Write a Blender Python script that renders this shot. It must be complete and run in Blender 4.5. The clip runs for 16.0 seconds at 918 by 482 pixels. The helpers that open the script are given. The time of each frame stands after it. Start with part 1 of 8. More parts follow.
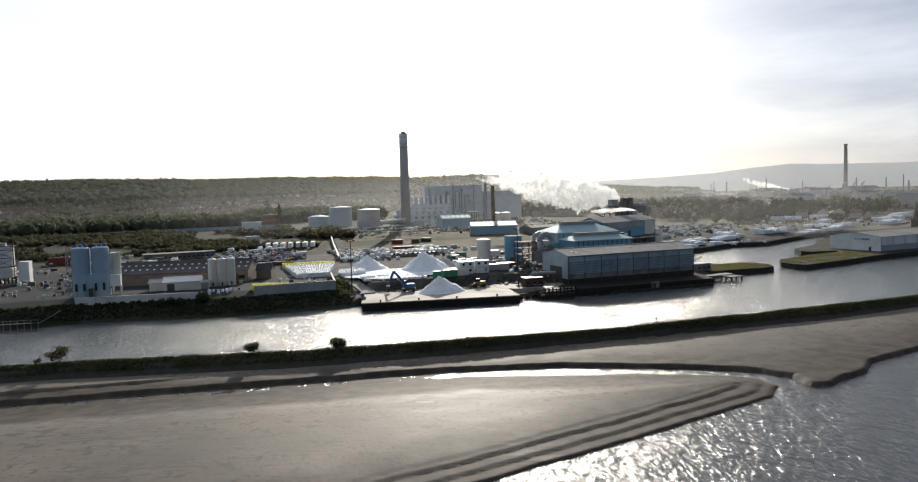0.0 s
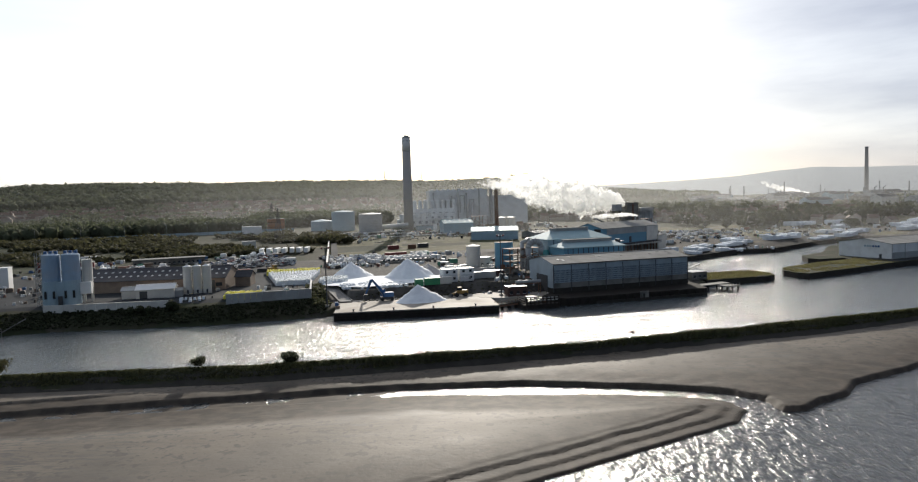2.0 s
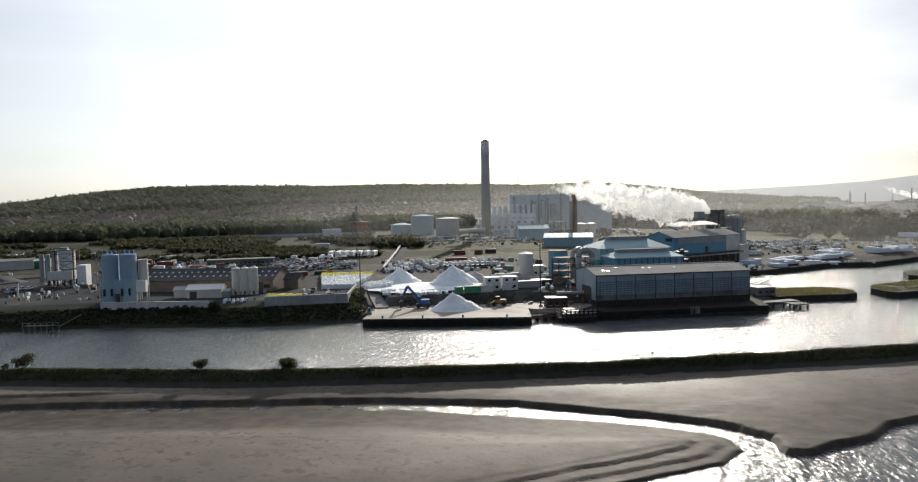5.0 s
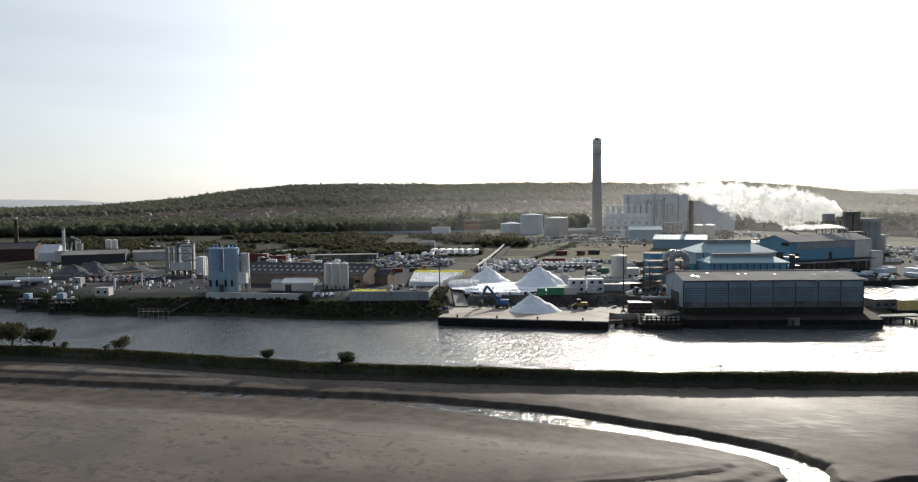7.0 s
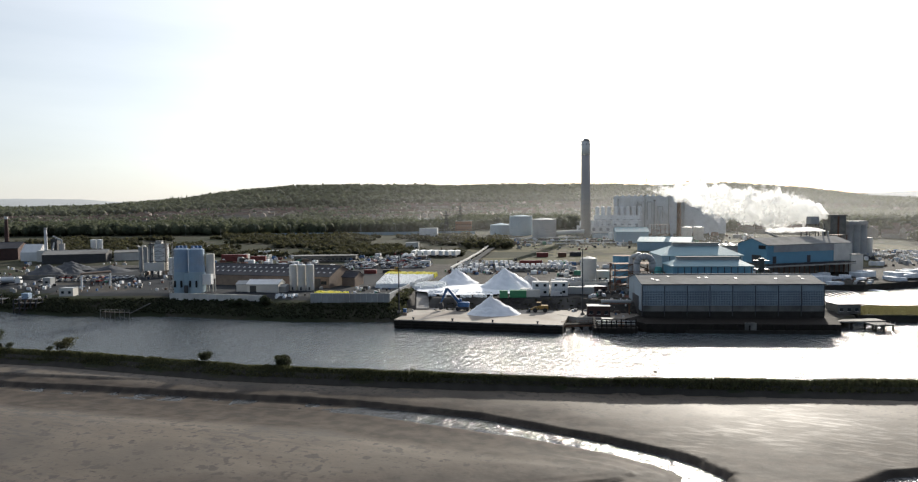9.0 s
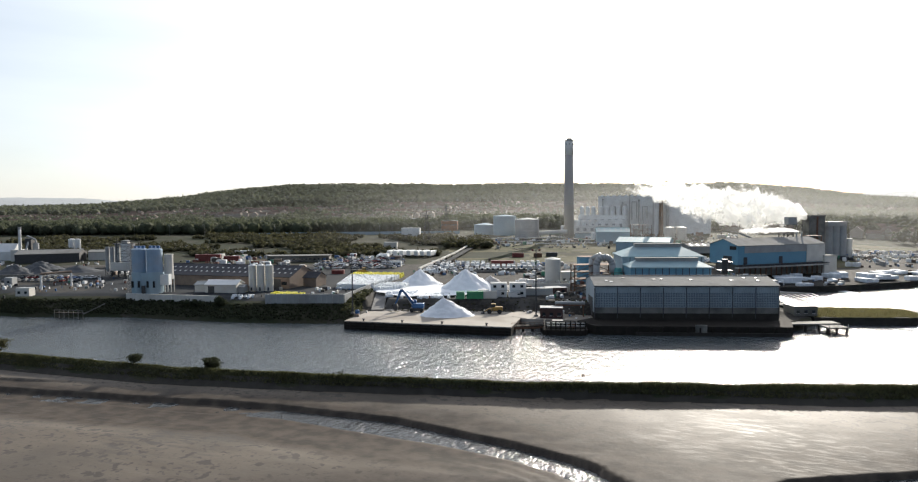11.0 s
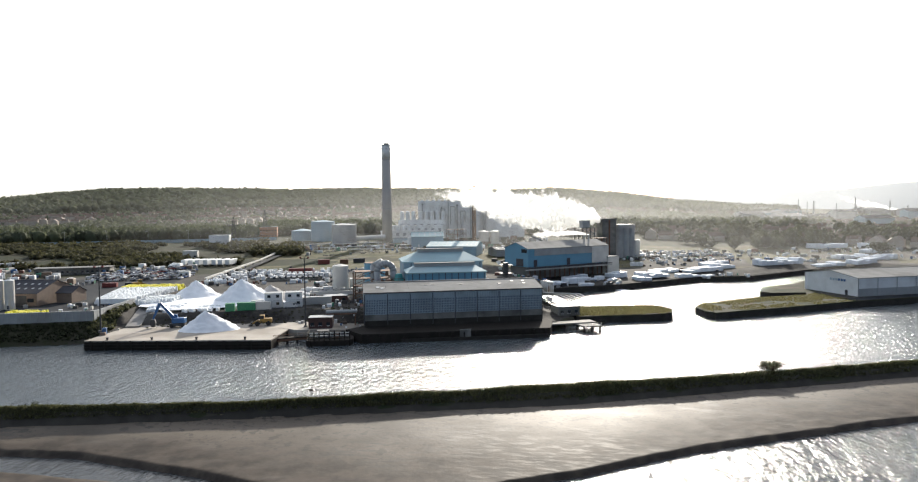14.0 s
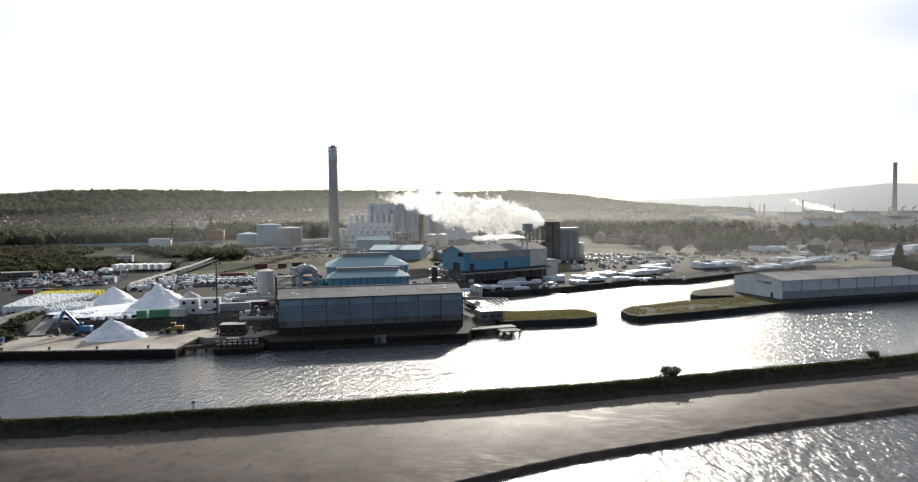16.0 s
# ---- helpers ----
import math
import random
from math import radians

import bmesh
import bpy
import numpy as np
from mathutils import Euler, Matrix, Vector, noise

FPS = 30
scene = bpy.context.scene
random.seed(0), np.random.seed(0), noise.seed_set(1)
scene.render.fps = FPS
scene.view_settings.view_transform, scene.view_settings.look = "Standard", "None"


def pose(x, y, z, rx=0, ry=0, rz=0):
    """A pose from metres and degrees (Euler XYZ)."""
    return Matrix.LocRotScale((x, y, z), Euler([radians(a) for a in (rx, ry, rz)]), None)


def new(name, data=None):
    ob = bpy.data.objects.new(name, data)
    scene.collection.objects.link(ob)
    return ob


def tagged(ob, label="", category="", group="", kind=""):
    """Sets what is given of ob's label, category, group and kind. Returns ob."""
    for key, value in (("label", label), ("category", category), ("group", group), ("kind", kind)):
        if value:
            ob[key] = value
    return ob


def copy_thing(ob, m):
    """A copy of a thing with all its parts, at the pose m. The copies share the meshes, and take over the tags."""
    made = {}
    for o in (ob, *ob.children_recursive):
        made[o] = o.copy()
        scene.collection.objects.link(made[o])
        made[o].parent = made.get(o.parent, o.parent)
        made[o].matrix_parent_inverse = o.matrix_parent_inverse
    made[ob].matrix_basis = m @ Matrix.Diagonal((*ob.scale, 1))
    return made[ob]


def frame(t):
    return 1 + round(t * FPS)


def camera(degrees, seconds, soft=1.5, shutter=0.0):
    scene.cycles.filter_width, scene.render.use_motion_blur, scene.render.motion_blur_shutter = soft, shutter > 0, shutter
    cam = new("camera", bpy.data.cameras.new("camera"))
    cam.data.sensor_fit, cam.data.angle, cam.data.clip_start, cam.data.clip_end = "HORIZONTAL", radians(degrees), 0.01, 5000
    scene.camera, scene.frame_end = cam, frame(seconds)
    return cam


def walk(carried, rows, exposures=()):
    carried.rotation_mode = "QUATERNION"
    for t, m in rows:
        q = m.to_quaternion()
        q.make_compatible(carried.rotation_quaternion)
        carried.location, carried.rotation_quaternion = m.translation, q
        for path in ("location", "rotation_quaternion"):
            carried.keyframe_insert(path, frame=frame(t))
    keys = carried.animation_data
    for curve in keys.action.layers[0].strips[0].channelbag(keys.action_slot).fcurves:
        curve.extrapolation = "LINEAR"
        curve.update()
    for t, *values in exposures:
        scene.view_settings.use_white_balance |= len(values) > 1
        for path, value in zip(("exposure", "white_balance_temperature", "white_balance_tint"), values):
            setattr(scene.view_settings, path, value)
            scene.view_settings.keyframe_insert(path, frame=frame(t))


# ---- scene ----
cam = camera(68.4, 16.0, soft=1.2)
METRES, EYE, TILT, LEAN, TURN = 140.0, 38.1, 0.0, 0.0, 0.0
ROWS = [
    (0.0, 0.0, 0.0, 0.0, -0.12, -3.8, 1.73),
    (0.5, 0.0246, 0.0193, 0.0002, 0.4, -3.74, 1.76),
    (1.0, 0.0507, 0.0374, 0.0009, 1.0, -3.67, 1.79),
    (1.5, 0.0782, 0.0523, 0.0018, 1.33, -3.56, 1.78),
    (2.0, 0.1065, 0.0662, 0.0028, 1.63, -3.46, 1.72),
    (2.5, 0.1354, 0.0787, 0.0037, 1.96, -3.34, 1.68),
    (3.0, 0.1643, 0.0894, 0.0046, 2.56, -3.23, 1.62),
    (5.5, 0.3105, 0.1403, 0.0065, 14.92, -2.8, 0.98),
    (6.0, 0.341, 0.1504, 0.0067, 19.36, -2.83, 0.81),
    (6.5, 0.3705, 0.1626, 0.0065, 20.93, -2.85, 0.72),
    (7.0, 0.3984, 0.1748, 0.0069, 21.65, -2.89, 0.67),
    (7.5, 0.4264, 0.1882, 0.0072, 21.96, -2.88, 0.63),
    (8.0, 0.4544, 0.2019, 0.0072, 22.19, -2.87, 0.62),
    (8.5, 0.4819, 0.2162, 0.008, 22.27, -2.85, 0.53),
    (9.0, 0.5094, 0.2312, 0.0089, 22.39, -2.83, 0.47),
    (11.5, 0.6453, 0.3116, 0.0104, 22.69, -2.89, 0.39),
    (12.0, 0.6747, 0.3287, 0.0104, 22.14, -2.86, 0.38),
    (12.5, 0.7043, 0.3456, 0.0111, 20.32, -2.84, 0.42),
    (13.0, 0.7326, 0.3618, 0.0113, 17.29, -2.76, 0.48),
    (13.5, 0.7608, 0.3775, 0.0107, 13.74, -2.71, 0.56),
    (14.0, 0.7871, 0.3914, 0.0112, 10.04, -2.61, 0.67),
    (14.5, 0.8137, 0.4029, 0.0128, 8.74, -2.56, 0.68),
    (15.0, 0.8417, 0.4137, 0.0131, 8.25, -2.53, 0.63),
    (15.5, 0.8696, 0.4235, 0.0135, 7.52, -2.5, 0.61),
    (16.0, 0.8969, 0.4321, 0.014, 7.31, -2.45, 0.66),
]
walk(cam, [(t, pose(0, 0, EYE, TILT, LEAN, TURN) @ pose(METRES * x, METRES * y, METRES * z, 90 + pitch, roll, yaw)) for t, x, y, z, yaw, pitch, roll in ROWS],
     exposures=[(0.0, 0.25), (3.0, 0.25), (5.5, 0.2), (7.0, 0.33), (9.0, 0.5), (11.5, 0.74), (13.5, 0.95), (14.5, 0.74), (16.0, 0.48)])

# ---- world and sun ----
SUN_EL, SUN_AZ = 21.0, 1.5          # degrees above the horizon, degrees east of +y
world = bpy.data.worlds.new("world")
scene.world = world
world.use_nodes = True
wn, wl = world.node_tree.nodes, world.node_tree.links
wn.clear()
w_out = wn.new("ShaderNodeOutputWorld")
w_bg = wn.new("ShaderNodeBackground")
w_sky = wn.new("ShaderNodeTexSky")
w_sky.sky_type, w_sky.sun_disc = "NISHITA", False
w_sky.sun_elevation, w_sky.sun_rotation = radians(SUN_EL), radians(SUN_AZ)
w_sky.air_density, w_sky.dust_density, w_sky.ozone_density = 1.0, 1.2, 2.0
# thin high cloud: a soft veil of noise that whitens the sky
w_tc = wn.new("ShaderNodeTexCoord")
w_map = wn.new("ShaderNodeMapping")
w_map.inputs["Scale"].default_value = (1.0, 1.0, 7.0)
w_noise = wn.new("ShaderNodeTexNoise")
w_noise.inputs["Scale"].default_value = 1.6
w_noise.inputs["Detail"].default_value = 6.0
w_ramp = wn.new("ShaderNodeValToRGB")
w_ramp.color_ramp.elements[0].position, w_ramp.color_ramp.elements[0].color = 0.3, (9.2, 9.6, 10.0, 1)
w_ramp.color_ramp.elements[1].position, w_ramp.color_ramp.elements[1].color = 0.68, (11.4, 11.6, 11.7, 1)
w_mix = wn.new("ShaderNodeMix")
w_mix.data_type = "RGBA"
w_mix.inputs["Factor"].default_value = 0.62
# the veil scatters forward: brightest round the sun, dim on the far side
w_dot = wn.new("ShaderNodeVectorMath")
w_dot.operation = "DOT_PRODUCT"
w_dot.inputs[1].default_value = (math.cos(radians(SUN_EL)) * math.sin(radians(SUN_AZ)), math.cos(radians(SUN_EL)) * math.cos(radians(SUN_AZ)), math.sin(radians(SUN_EL)))
w_fwd = wn.new("ShaderNodeValToRGB")
w_fwd.color_ramp.interpolation = "B_SPLINE"
for i, (p, g) in enumerate(((0.0, 0.21), (0.5, 0.25), (0.74, 0.6), (0.88, 0.78), (0.965, 1.7), (1.0, 3.4))):
    e = w_fwd.color_ramp.elements[i] if i < 2 else w_fwd.color_ramp.elements.new(p)
    e.position, e.color = p, (g * (0.84 if p < 0.6 else 1), g * (0.95 if p < 0.6 else 1), g * (1.18 if p < 0.6 else 1), 1)
w_half = wn.new("ShaderNodeMapRange")
w_half.inputs["From Min"].default_value = -1.0
w_mul = wn.new("ShaderNodeMix")
w_mul.data_type, w_mul.blend_type = "RGBA", "MULTIPLY"
w_mul.inputs["Factor"].default_value = 1.0
wl.new(w_tc.outputs["Generated"], w_dot.inputs[0])
wl.new(w_dot.outputs["Value"], w_half.inputs["Value"])
wl.new(w_half.outputs[0], w_fwd.inputs["Fac"])
wl.new(w_ramp.outputs["Color"], w_mul.inputs["A"])
wl.new(w_fwd.outputs["Color"], w_mul.inputs["B"])
wl.new(w_tc.outputs["Generated"], w_map.inputs["Vector"])
wl.new(w_map.outputs["Vector"], w_noise.inputs["Vector"])
wl.new(w_noise.outputs["Fac"], w_ramp.inputs["Fac"])
wl.new(w_sky.outputs["Color"], w_mix.inputs["A"])
wl.new(w_mul.outputs["Result"], w_mix.inputs["B"])
# grey stratus streaks in the east
w_sep = wn.new("ShaderNodeSeparateXYZ")
w_east = wn.new("ShaderNodeMapRange")
w_east.interpolation_type = "SMOOTHSTEP"
w_east.inputs["From Min"].default_value, w_east.inputs["From Max"].default_value = -0.05, 0.75
w_cmap = wn.new("ShaderNodeMapping")
w_cmap.inputs["Scale"].default_value = (1.0, 1.0, 5.0)
w_cmap.inputs["Rotation"].default_value = (0.0, radians(6), 0.0)
w_cn = wn.new("ShaderNodeTexNoise")
w_cn.inputs["Scale"].default_value, w_cn.inputs["Detail"].default_value, w_cn.inputs["Roughness"].default_value = 3.2, 7.0, 0.55
w_cr = wn.new("ShaderNodeMapRange")
w_cr.inputs["From Min"].default_value, w_cr.inputs["From Max"].default_value = 0.36, 0.66
w_cr.inputs["To Min"].default_value, w_cr.inputs["To Max"].default_value = 0.34, 0.62
w_cf = wn.new("ShaderNodeMath")
w_cf.operation = "MULTIPLY"
w_cl = wn.new("ShaderNodeMix")
w_cl.data_type, w_cl.blend_type = "RGBA", "MULTIPLY"
w_cl.inputs["B"].default_value = (0.0, 0.03, 0.17, 1)
wl.new(w_tc.outputs["Generated"], w_sep.inputs[0])
wl.new(w_sep.outputs["X"], w_east.inputs["Value"])
wl.new(w_tc.outputs["Generated"], w_cmap.inputs["Vector"])
wl.new(w_cmap.outputs["Vector"], w_cn.inputs["Vector"])
wl.new(w_cn.outputs["Fac"], w_cr.inputs["Value"])
wl.new(w_east.outputs[0], w_cf.inputs[0])
wl.new(w_cr.outputs[0], w_cf.inputs[1])
wl.new(w_cf.outputs[0], w_cl.inputs["Factor"])
wl.new(w_mix.outputs["Result"], w_cl.inputs["A"])
wl.new(w_cl.outputs["Result"], w_bg.inputs["Color"])
w_bg.inputs["Strength"].default_value = 0.1
wl.new(w_bg.outputs["Background"], w_out.inputs["Surface"])
sun = new("sun", bpy.data.lights.new("sun", "SUN"))
sun.data.energy, sun.data.angle, sun.data.color = 4.0, radians(0.6), (1.0, 0.93, 0.82)
sun.matrix_world = pose(0, 0, 200, -(90 - SUN_EL), 0, -SUN_AZ)

# ---- materials ----
def mat(name, col, rough=0.7, metal=0.0, var=0.25, scale=0.6, bump=0.15, fine=8.0, rnd=0.0, dirt=None, dirt_amt=0.0, spec=0.5):
    """Paint, stone, metal or earth: base colour with coarse blotches, fine grain, relief, and a shift from object to object."""
    m = bpy.data.materials.new(name)
    m.use_nodes = True
    n, l = m.node_tree.nodes, m.node_tree.links
    b = n["Principled BSDF"]
    tc = n.new("ShaderNodeTexCoord")
    n1, n2 = n.new("ShaderNodeTexNoise"), n.new("ShaderNodeTexNoise")
    n1.inputs["Scale"].default_value, n2.inputs["Scale"].default_value = scale, fine
    n1.inputs["Detail"].default_value, n2.inputs["Detail"].default_value = 5.0, 3.0
    l.new(tc.outputs["Object"], n1.inputs["Vector"])
    l.new(tc.outputs["Object"], n2.inputs["Vector"])
    add = n.new("ShaderNodeMath")
    add.operation = "MULTIPLY_ADD"
    add.inputs[1].default_value, add.inputs[2].default_value = 0.45, 0.0
    l.new(n2.outputs["Fac"], add.inputs[0])
    l.new(n1.outputs["Fac"], add.inputs[2])
    mr = n.new("ShaderNodeMapRange")
    mr.inputs["From Min"].default_value, mr.inputs["From Max"].default_value = 0.4, 1.05
    mr.inputs["To Min"].default_value, mr.inputs["To Max"].default_value = 1 - var, 1 + var
    l.new(add.outputs[0], mr.inputs["Value"])
    hsv = n.new("ShaderNodeHueSaturation")
    hsv.inputs["Color"].default_value = (*col, 1)
    if rnd:
        oi = n.new("ShaderNodeObjectInfo")
        r2 = n.new("ShaderNodeMath")
        r2.operation = "MULTIPLY_ADD"
        r2.inputs[1].default_value, r2.inputs[2].default_value = rnd, 1 - rnd / 2
        l.new(oi.outputs["Random"], r2.inputs[0])
        mul = n.new("ShaderNodeMath")
        mul.operation = "MULTIPLY"
        l.new(r2.outputs[0], mul.inputs[0])
        l.new(mr.outputs[0], mul.inputs[1])
        l.new(mul.outputs[0], hsv.inputs["Value"])
    else:
        l.new(mr.outputs[0], hsv.inputs["Value"])
    colour = hsv.outputs["Color"]
    if dirt:
        n3 = n.new("ShaderNodeTexNoise")
        n3.inputs["Scale"].default_value, n3.inputs["Detail"].default_value = scale * 0.45, 8.0
        l.new(tc.outputs["Object"], n3.inputs["Vector"])
        d = n.new("ShaderNodeMapRange")
        d.inputs["From Min"].default_value, d.inputs["From Max"].default_value = 0.48, 0.66
        d.inputs["To Max"].default_value = dirt_amt
        l.new(n3.outputs["Fac"], d.inputs["Value"])
        mx = n.new("ShaderNodeMix")
        mx.data_type = "RGBA"
        l.new(d.outputs[0], mx.inputs["Factor"])
        l.new(colour, mx.inputs["A"])
        mx.inputs["B"].default_value = (*dirt, 1)
        colour = mx.outputs["Result"]
    l.new(colour, b.inputs["Base Color"])
    rr = n.new("ShaderNodeMapRange")
    rr.inputs["To Min"].default_value, rr.inputs["To Max"].default_value = max(0.05, rough - 0.12), min(1, rough + 0.12)
    l.new(n1.outputs["Fac"], rr.inputs["Value"])
    l.new(rr.outputs[0], b.inputs["Roughness"])
    b.inputs["Metallic"].default_value = metal
    b.inputs["Specular IOR Level"].default_value = spec
    if bump:
        bp = n.new("ShaderNodeBump")
        bp.inputs["Strength"].default_value, bp.inputs["Distance"].default_value = bump, 0.15
        l.new(add.outputs[0], bp.inputs["Height"])
        l.new(bp.outputs["Normal"], b.inputs["Normal"])
    return m


def mixed(name, rows, rough=0.9, spec=0.3, bump=0.4, attr=None):
    """Ground with several covers, laid one over another by noise: rows of (colour, noise scale, low, high)."""
    m = bpy.data.materials.new(name)
    m.use_nodes = True
    n, l = m.node_tree.nodes, m.node_tree.links
    b = n["Principled BSDF"]
    tc = n.new("ShaderNodeTexCoord")
    colour, last = None, None
    for col, sc, lo, hi in rows:
        nz = n.new("ShaderNodeTexNoise")
        nz.inputs["Scale"].default_value, nz.inputs["Detail"].default_value = sc, 7.0
        l.new(tc.outputs["Object"], nz.inputs["Vector"])
        if colour is None:
            rgb = n.new("ShaderNodeRGB")
            rgb.outputs[0].default_value = (*col, 1)
            colour = rgb.outputs[0]
        else:
            d = n.new("ShaderNodeMapRange")
            d.inputs["From Min"].default_value, d.inputs["From Max"].default_value = lo, hi
            l.new(nz.outputs["Fac"], d.inputs["Value"])
            mx = n.new("ShaderNodeMix")
            mx.data_type = "RGBA"
            l.new(d.outputs[0], mx.inputs["Factor"])
            l.new(colour, mx.inputs["A"])
            mx.inputs["B"].default_value = (*col, 1)
            colour = mx.outputs["Result"]
        last = nz
    l.new(colour, b.inputs["Base Color"])
    b.inputs["Roughness"].default_value = rough
    b.inputs["Specular IOR Level"].default_value = spec
    bp = n.new("ShaderNodeBump")
    bp.inputs["Strength"].default_value, bp.inputs["Distance"].default_value = bump, 0.3
    l.new(last.outputs["Fac"], bp.inputs["Height"])
    l.new(bp.outputs["Normal"], b.inputs["Normal"])
    return m


def water_mat(name, col, wave, strength, rough):
    m = bpy.data.materials.new(name)
    m.use_nodes = True
    n, l = m.node_tree.nodes, m.node_tree.links
    b = n["Principled BSDF"]
    b.inputs["Base Color"].default_value = (*col, 1)
    b.inputs["Roughness"].default_value = rough
    b.inputs["IOR"].default_value = 1.33
    tc = n.new("ShaderNodeTexCoord")
    mp = n.new("ShaderNodeMapping")
    mp.inputs["Rotation"].default_value = (0, 0, radians(35))
    mp.inputs["Scale"].default_value = (1.0, 0.45, 1.0)
    l.new(tc.outputs["Object"], mp.inputs["Vector"])
    prev = None
    for sc, st, ds in ((wave * 0.3, strength * 0.35, 0.35), (wave, strength, 0.75), (wave * 2.7, strength, 0.3)):
        nz = n.new("ShaderNodeTexNoise")
        nz.inputs["Scale"].default_value, nz.inputs["Detail"].default_value = sc, 5.0
        l.new(mp.outputs["Vector"], nz.inputs["Vector"])
        bp = n.new("ShaderNodeBump")
        bp.inputs["Strength"].default_value, bp.inputs["Distance"].default_value = st, ds
        l.new(nz.outputs["Fac"], bp.inputs["Height"])
        if prev:
            l.new(prev.outputs["Normal"], bp.inputs["Normal"])
        prev = bp
    l.new(prev.outputs["Normal"], b.inputs["Normal"])
    return m


def leaf_mat(name, col, rnd=0.5):
    m = bpy.data.materials.new(name)
    m.use_nodes = True
    n, l = m.node_tree.nodes, m.node_tree.links
    b = n["Principled BSDF"]
    g = n.new("ShaderNodeNewGeometry")
    r = n.new("ShaderNodeMapRange")
    r.inputs["To Min"].default_value, r.inputs["To Max"].default_value = 1 - rnd, 1 + rnd
    l.new(g.outputs["Random Per Island"], r.inputs["Value"])
    h = n.new("ShaderNodeHueSaturation")
    h.inputs["Color"].default_value = (*col, 1)
    l.new(r.outputs[0], h.inputs["Value"])
    l.new(h.outputs["Color"], b.inputs["Base Color"])
    b.inputs["Roughness"].default_value = 0.75
    b.inputs["Specular IOR Level"].default_value = 0.2
    t = n.new("ShaderNodeBsdfTranslucent")
    l.new(h.outputs["Color"], t.inputs["Color"])
    mx = n.new("ShaderNodeMixShader")
    mx.inputs[0].default_value = 0.45
    l.new(b.outputs[0], mx.inputs[1])
    l.new(t.outputs[0], mx.inputs[2])
    l.new(mx.outputs[0], n["Material Output"].inputs["Surface"])
    return m


def steam_mat():
    """Steam: a white body that light soaks through, frayed by noise where it is thin."""
    m = bpy.data.materials.new("steam")
    m.use_nodes = True
    n, l = m.node_tree.nodes, m.node_tree.links
    n.remove(n["Principled BSDF"])
    tc = n.new("ShaderNodeTexCoord")
    nz = n.new("ShaderNodeTexNoise")
    nz.inputs["Scale"].default_value, nz.inputs["Detail"].default_value, nz.inputs["Roughness"].default_value = 0.16, 8.0, 0.6
    l.new(tc.outputs["Object"], nz.inputs["Vector"])
    at_ = n.new("ShaderNodeAttribute")
    at_.attribute_name = "steam_share"
    k = n.new("ShaderNodeMath")
    k.operation = "MULTIPLY_ADD"
    k.inputs[1].default_value = 2.4
    l.new(nz.outputs["Fac"], k.inputs[0])
    l.new(at_.outputs["Fac"], k.inputs[2])
    r = n.new("ShaderNodeMapRange")
    r.interpolation_type = "SMOOTHSTEP"
    r.inputs["From Min"].default_value, r.inputs["From Max"].default_value, r.inputs["To Min"].default_value, r.inputs["To Max"].default_value = 1.15, 2.2, 0.0, 0.96
    l.new(k.outputs[0], r.inputs["Value"])
    d, t, p = n.new("ShaderNodeBsdfDiffuse"), n.new("ShaderNodeBsdfTranslucent"), n.new("ShaderNodeBsdfTransparent")
    d.inputs["Color"].default_value = t.inputs["Color"].default_value = (0.97, 0.97, 0.96, 1)
    a, b = n.new("ShaderNodeMixShader"), n.new("ShaderNodeMixShader")
    a.inputs[0].default_value = 0.8
    l.new(d.outputs[0], a.inputs[1])
    l.new(t.outputs[0], a.inputs[2])
    l.new(r.outputs[0], b.inputs[0])
    l.new(p.outputs[0], b.inputs[1])
    l.new(a.outputs[0], b.inputs[2])
    l.new(b.outputs[0], n["Material Output"].inputs["Surface"])
    return m


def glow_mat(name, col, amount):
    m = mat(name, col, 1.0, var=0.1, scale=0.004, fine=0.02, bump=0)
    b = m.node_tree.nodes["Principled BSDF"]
    # emits its own colour to paint distance haze, no lamp
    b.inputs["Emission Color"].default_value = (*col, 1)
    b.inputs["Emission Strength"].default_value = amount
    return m


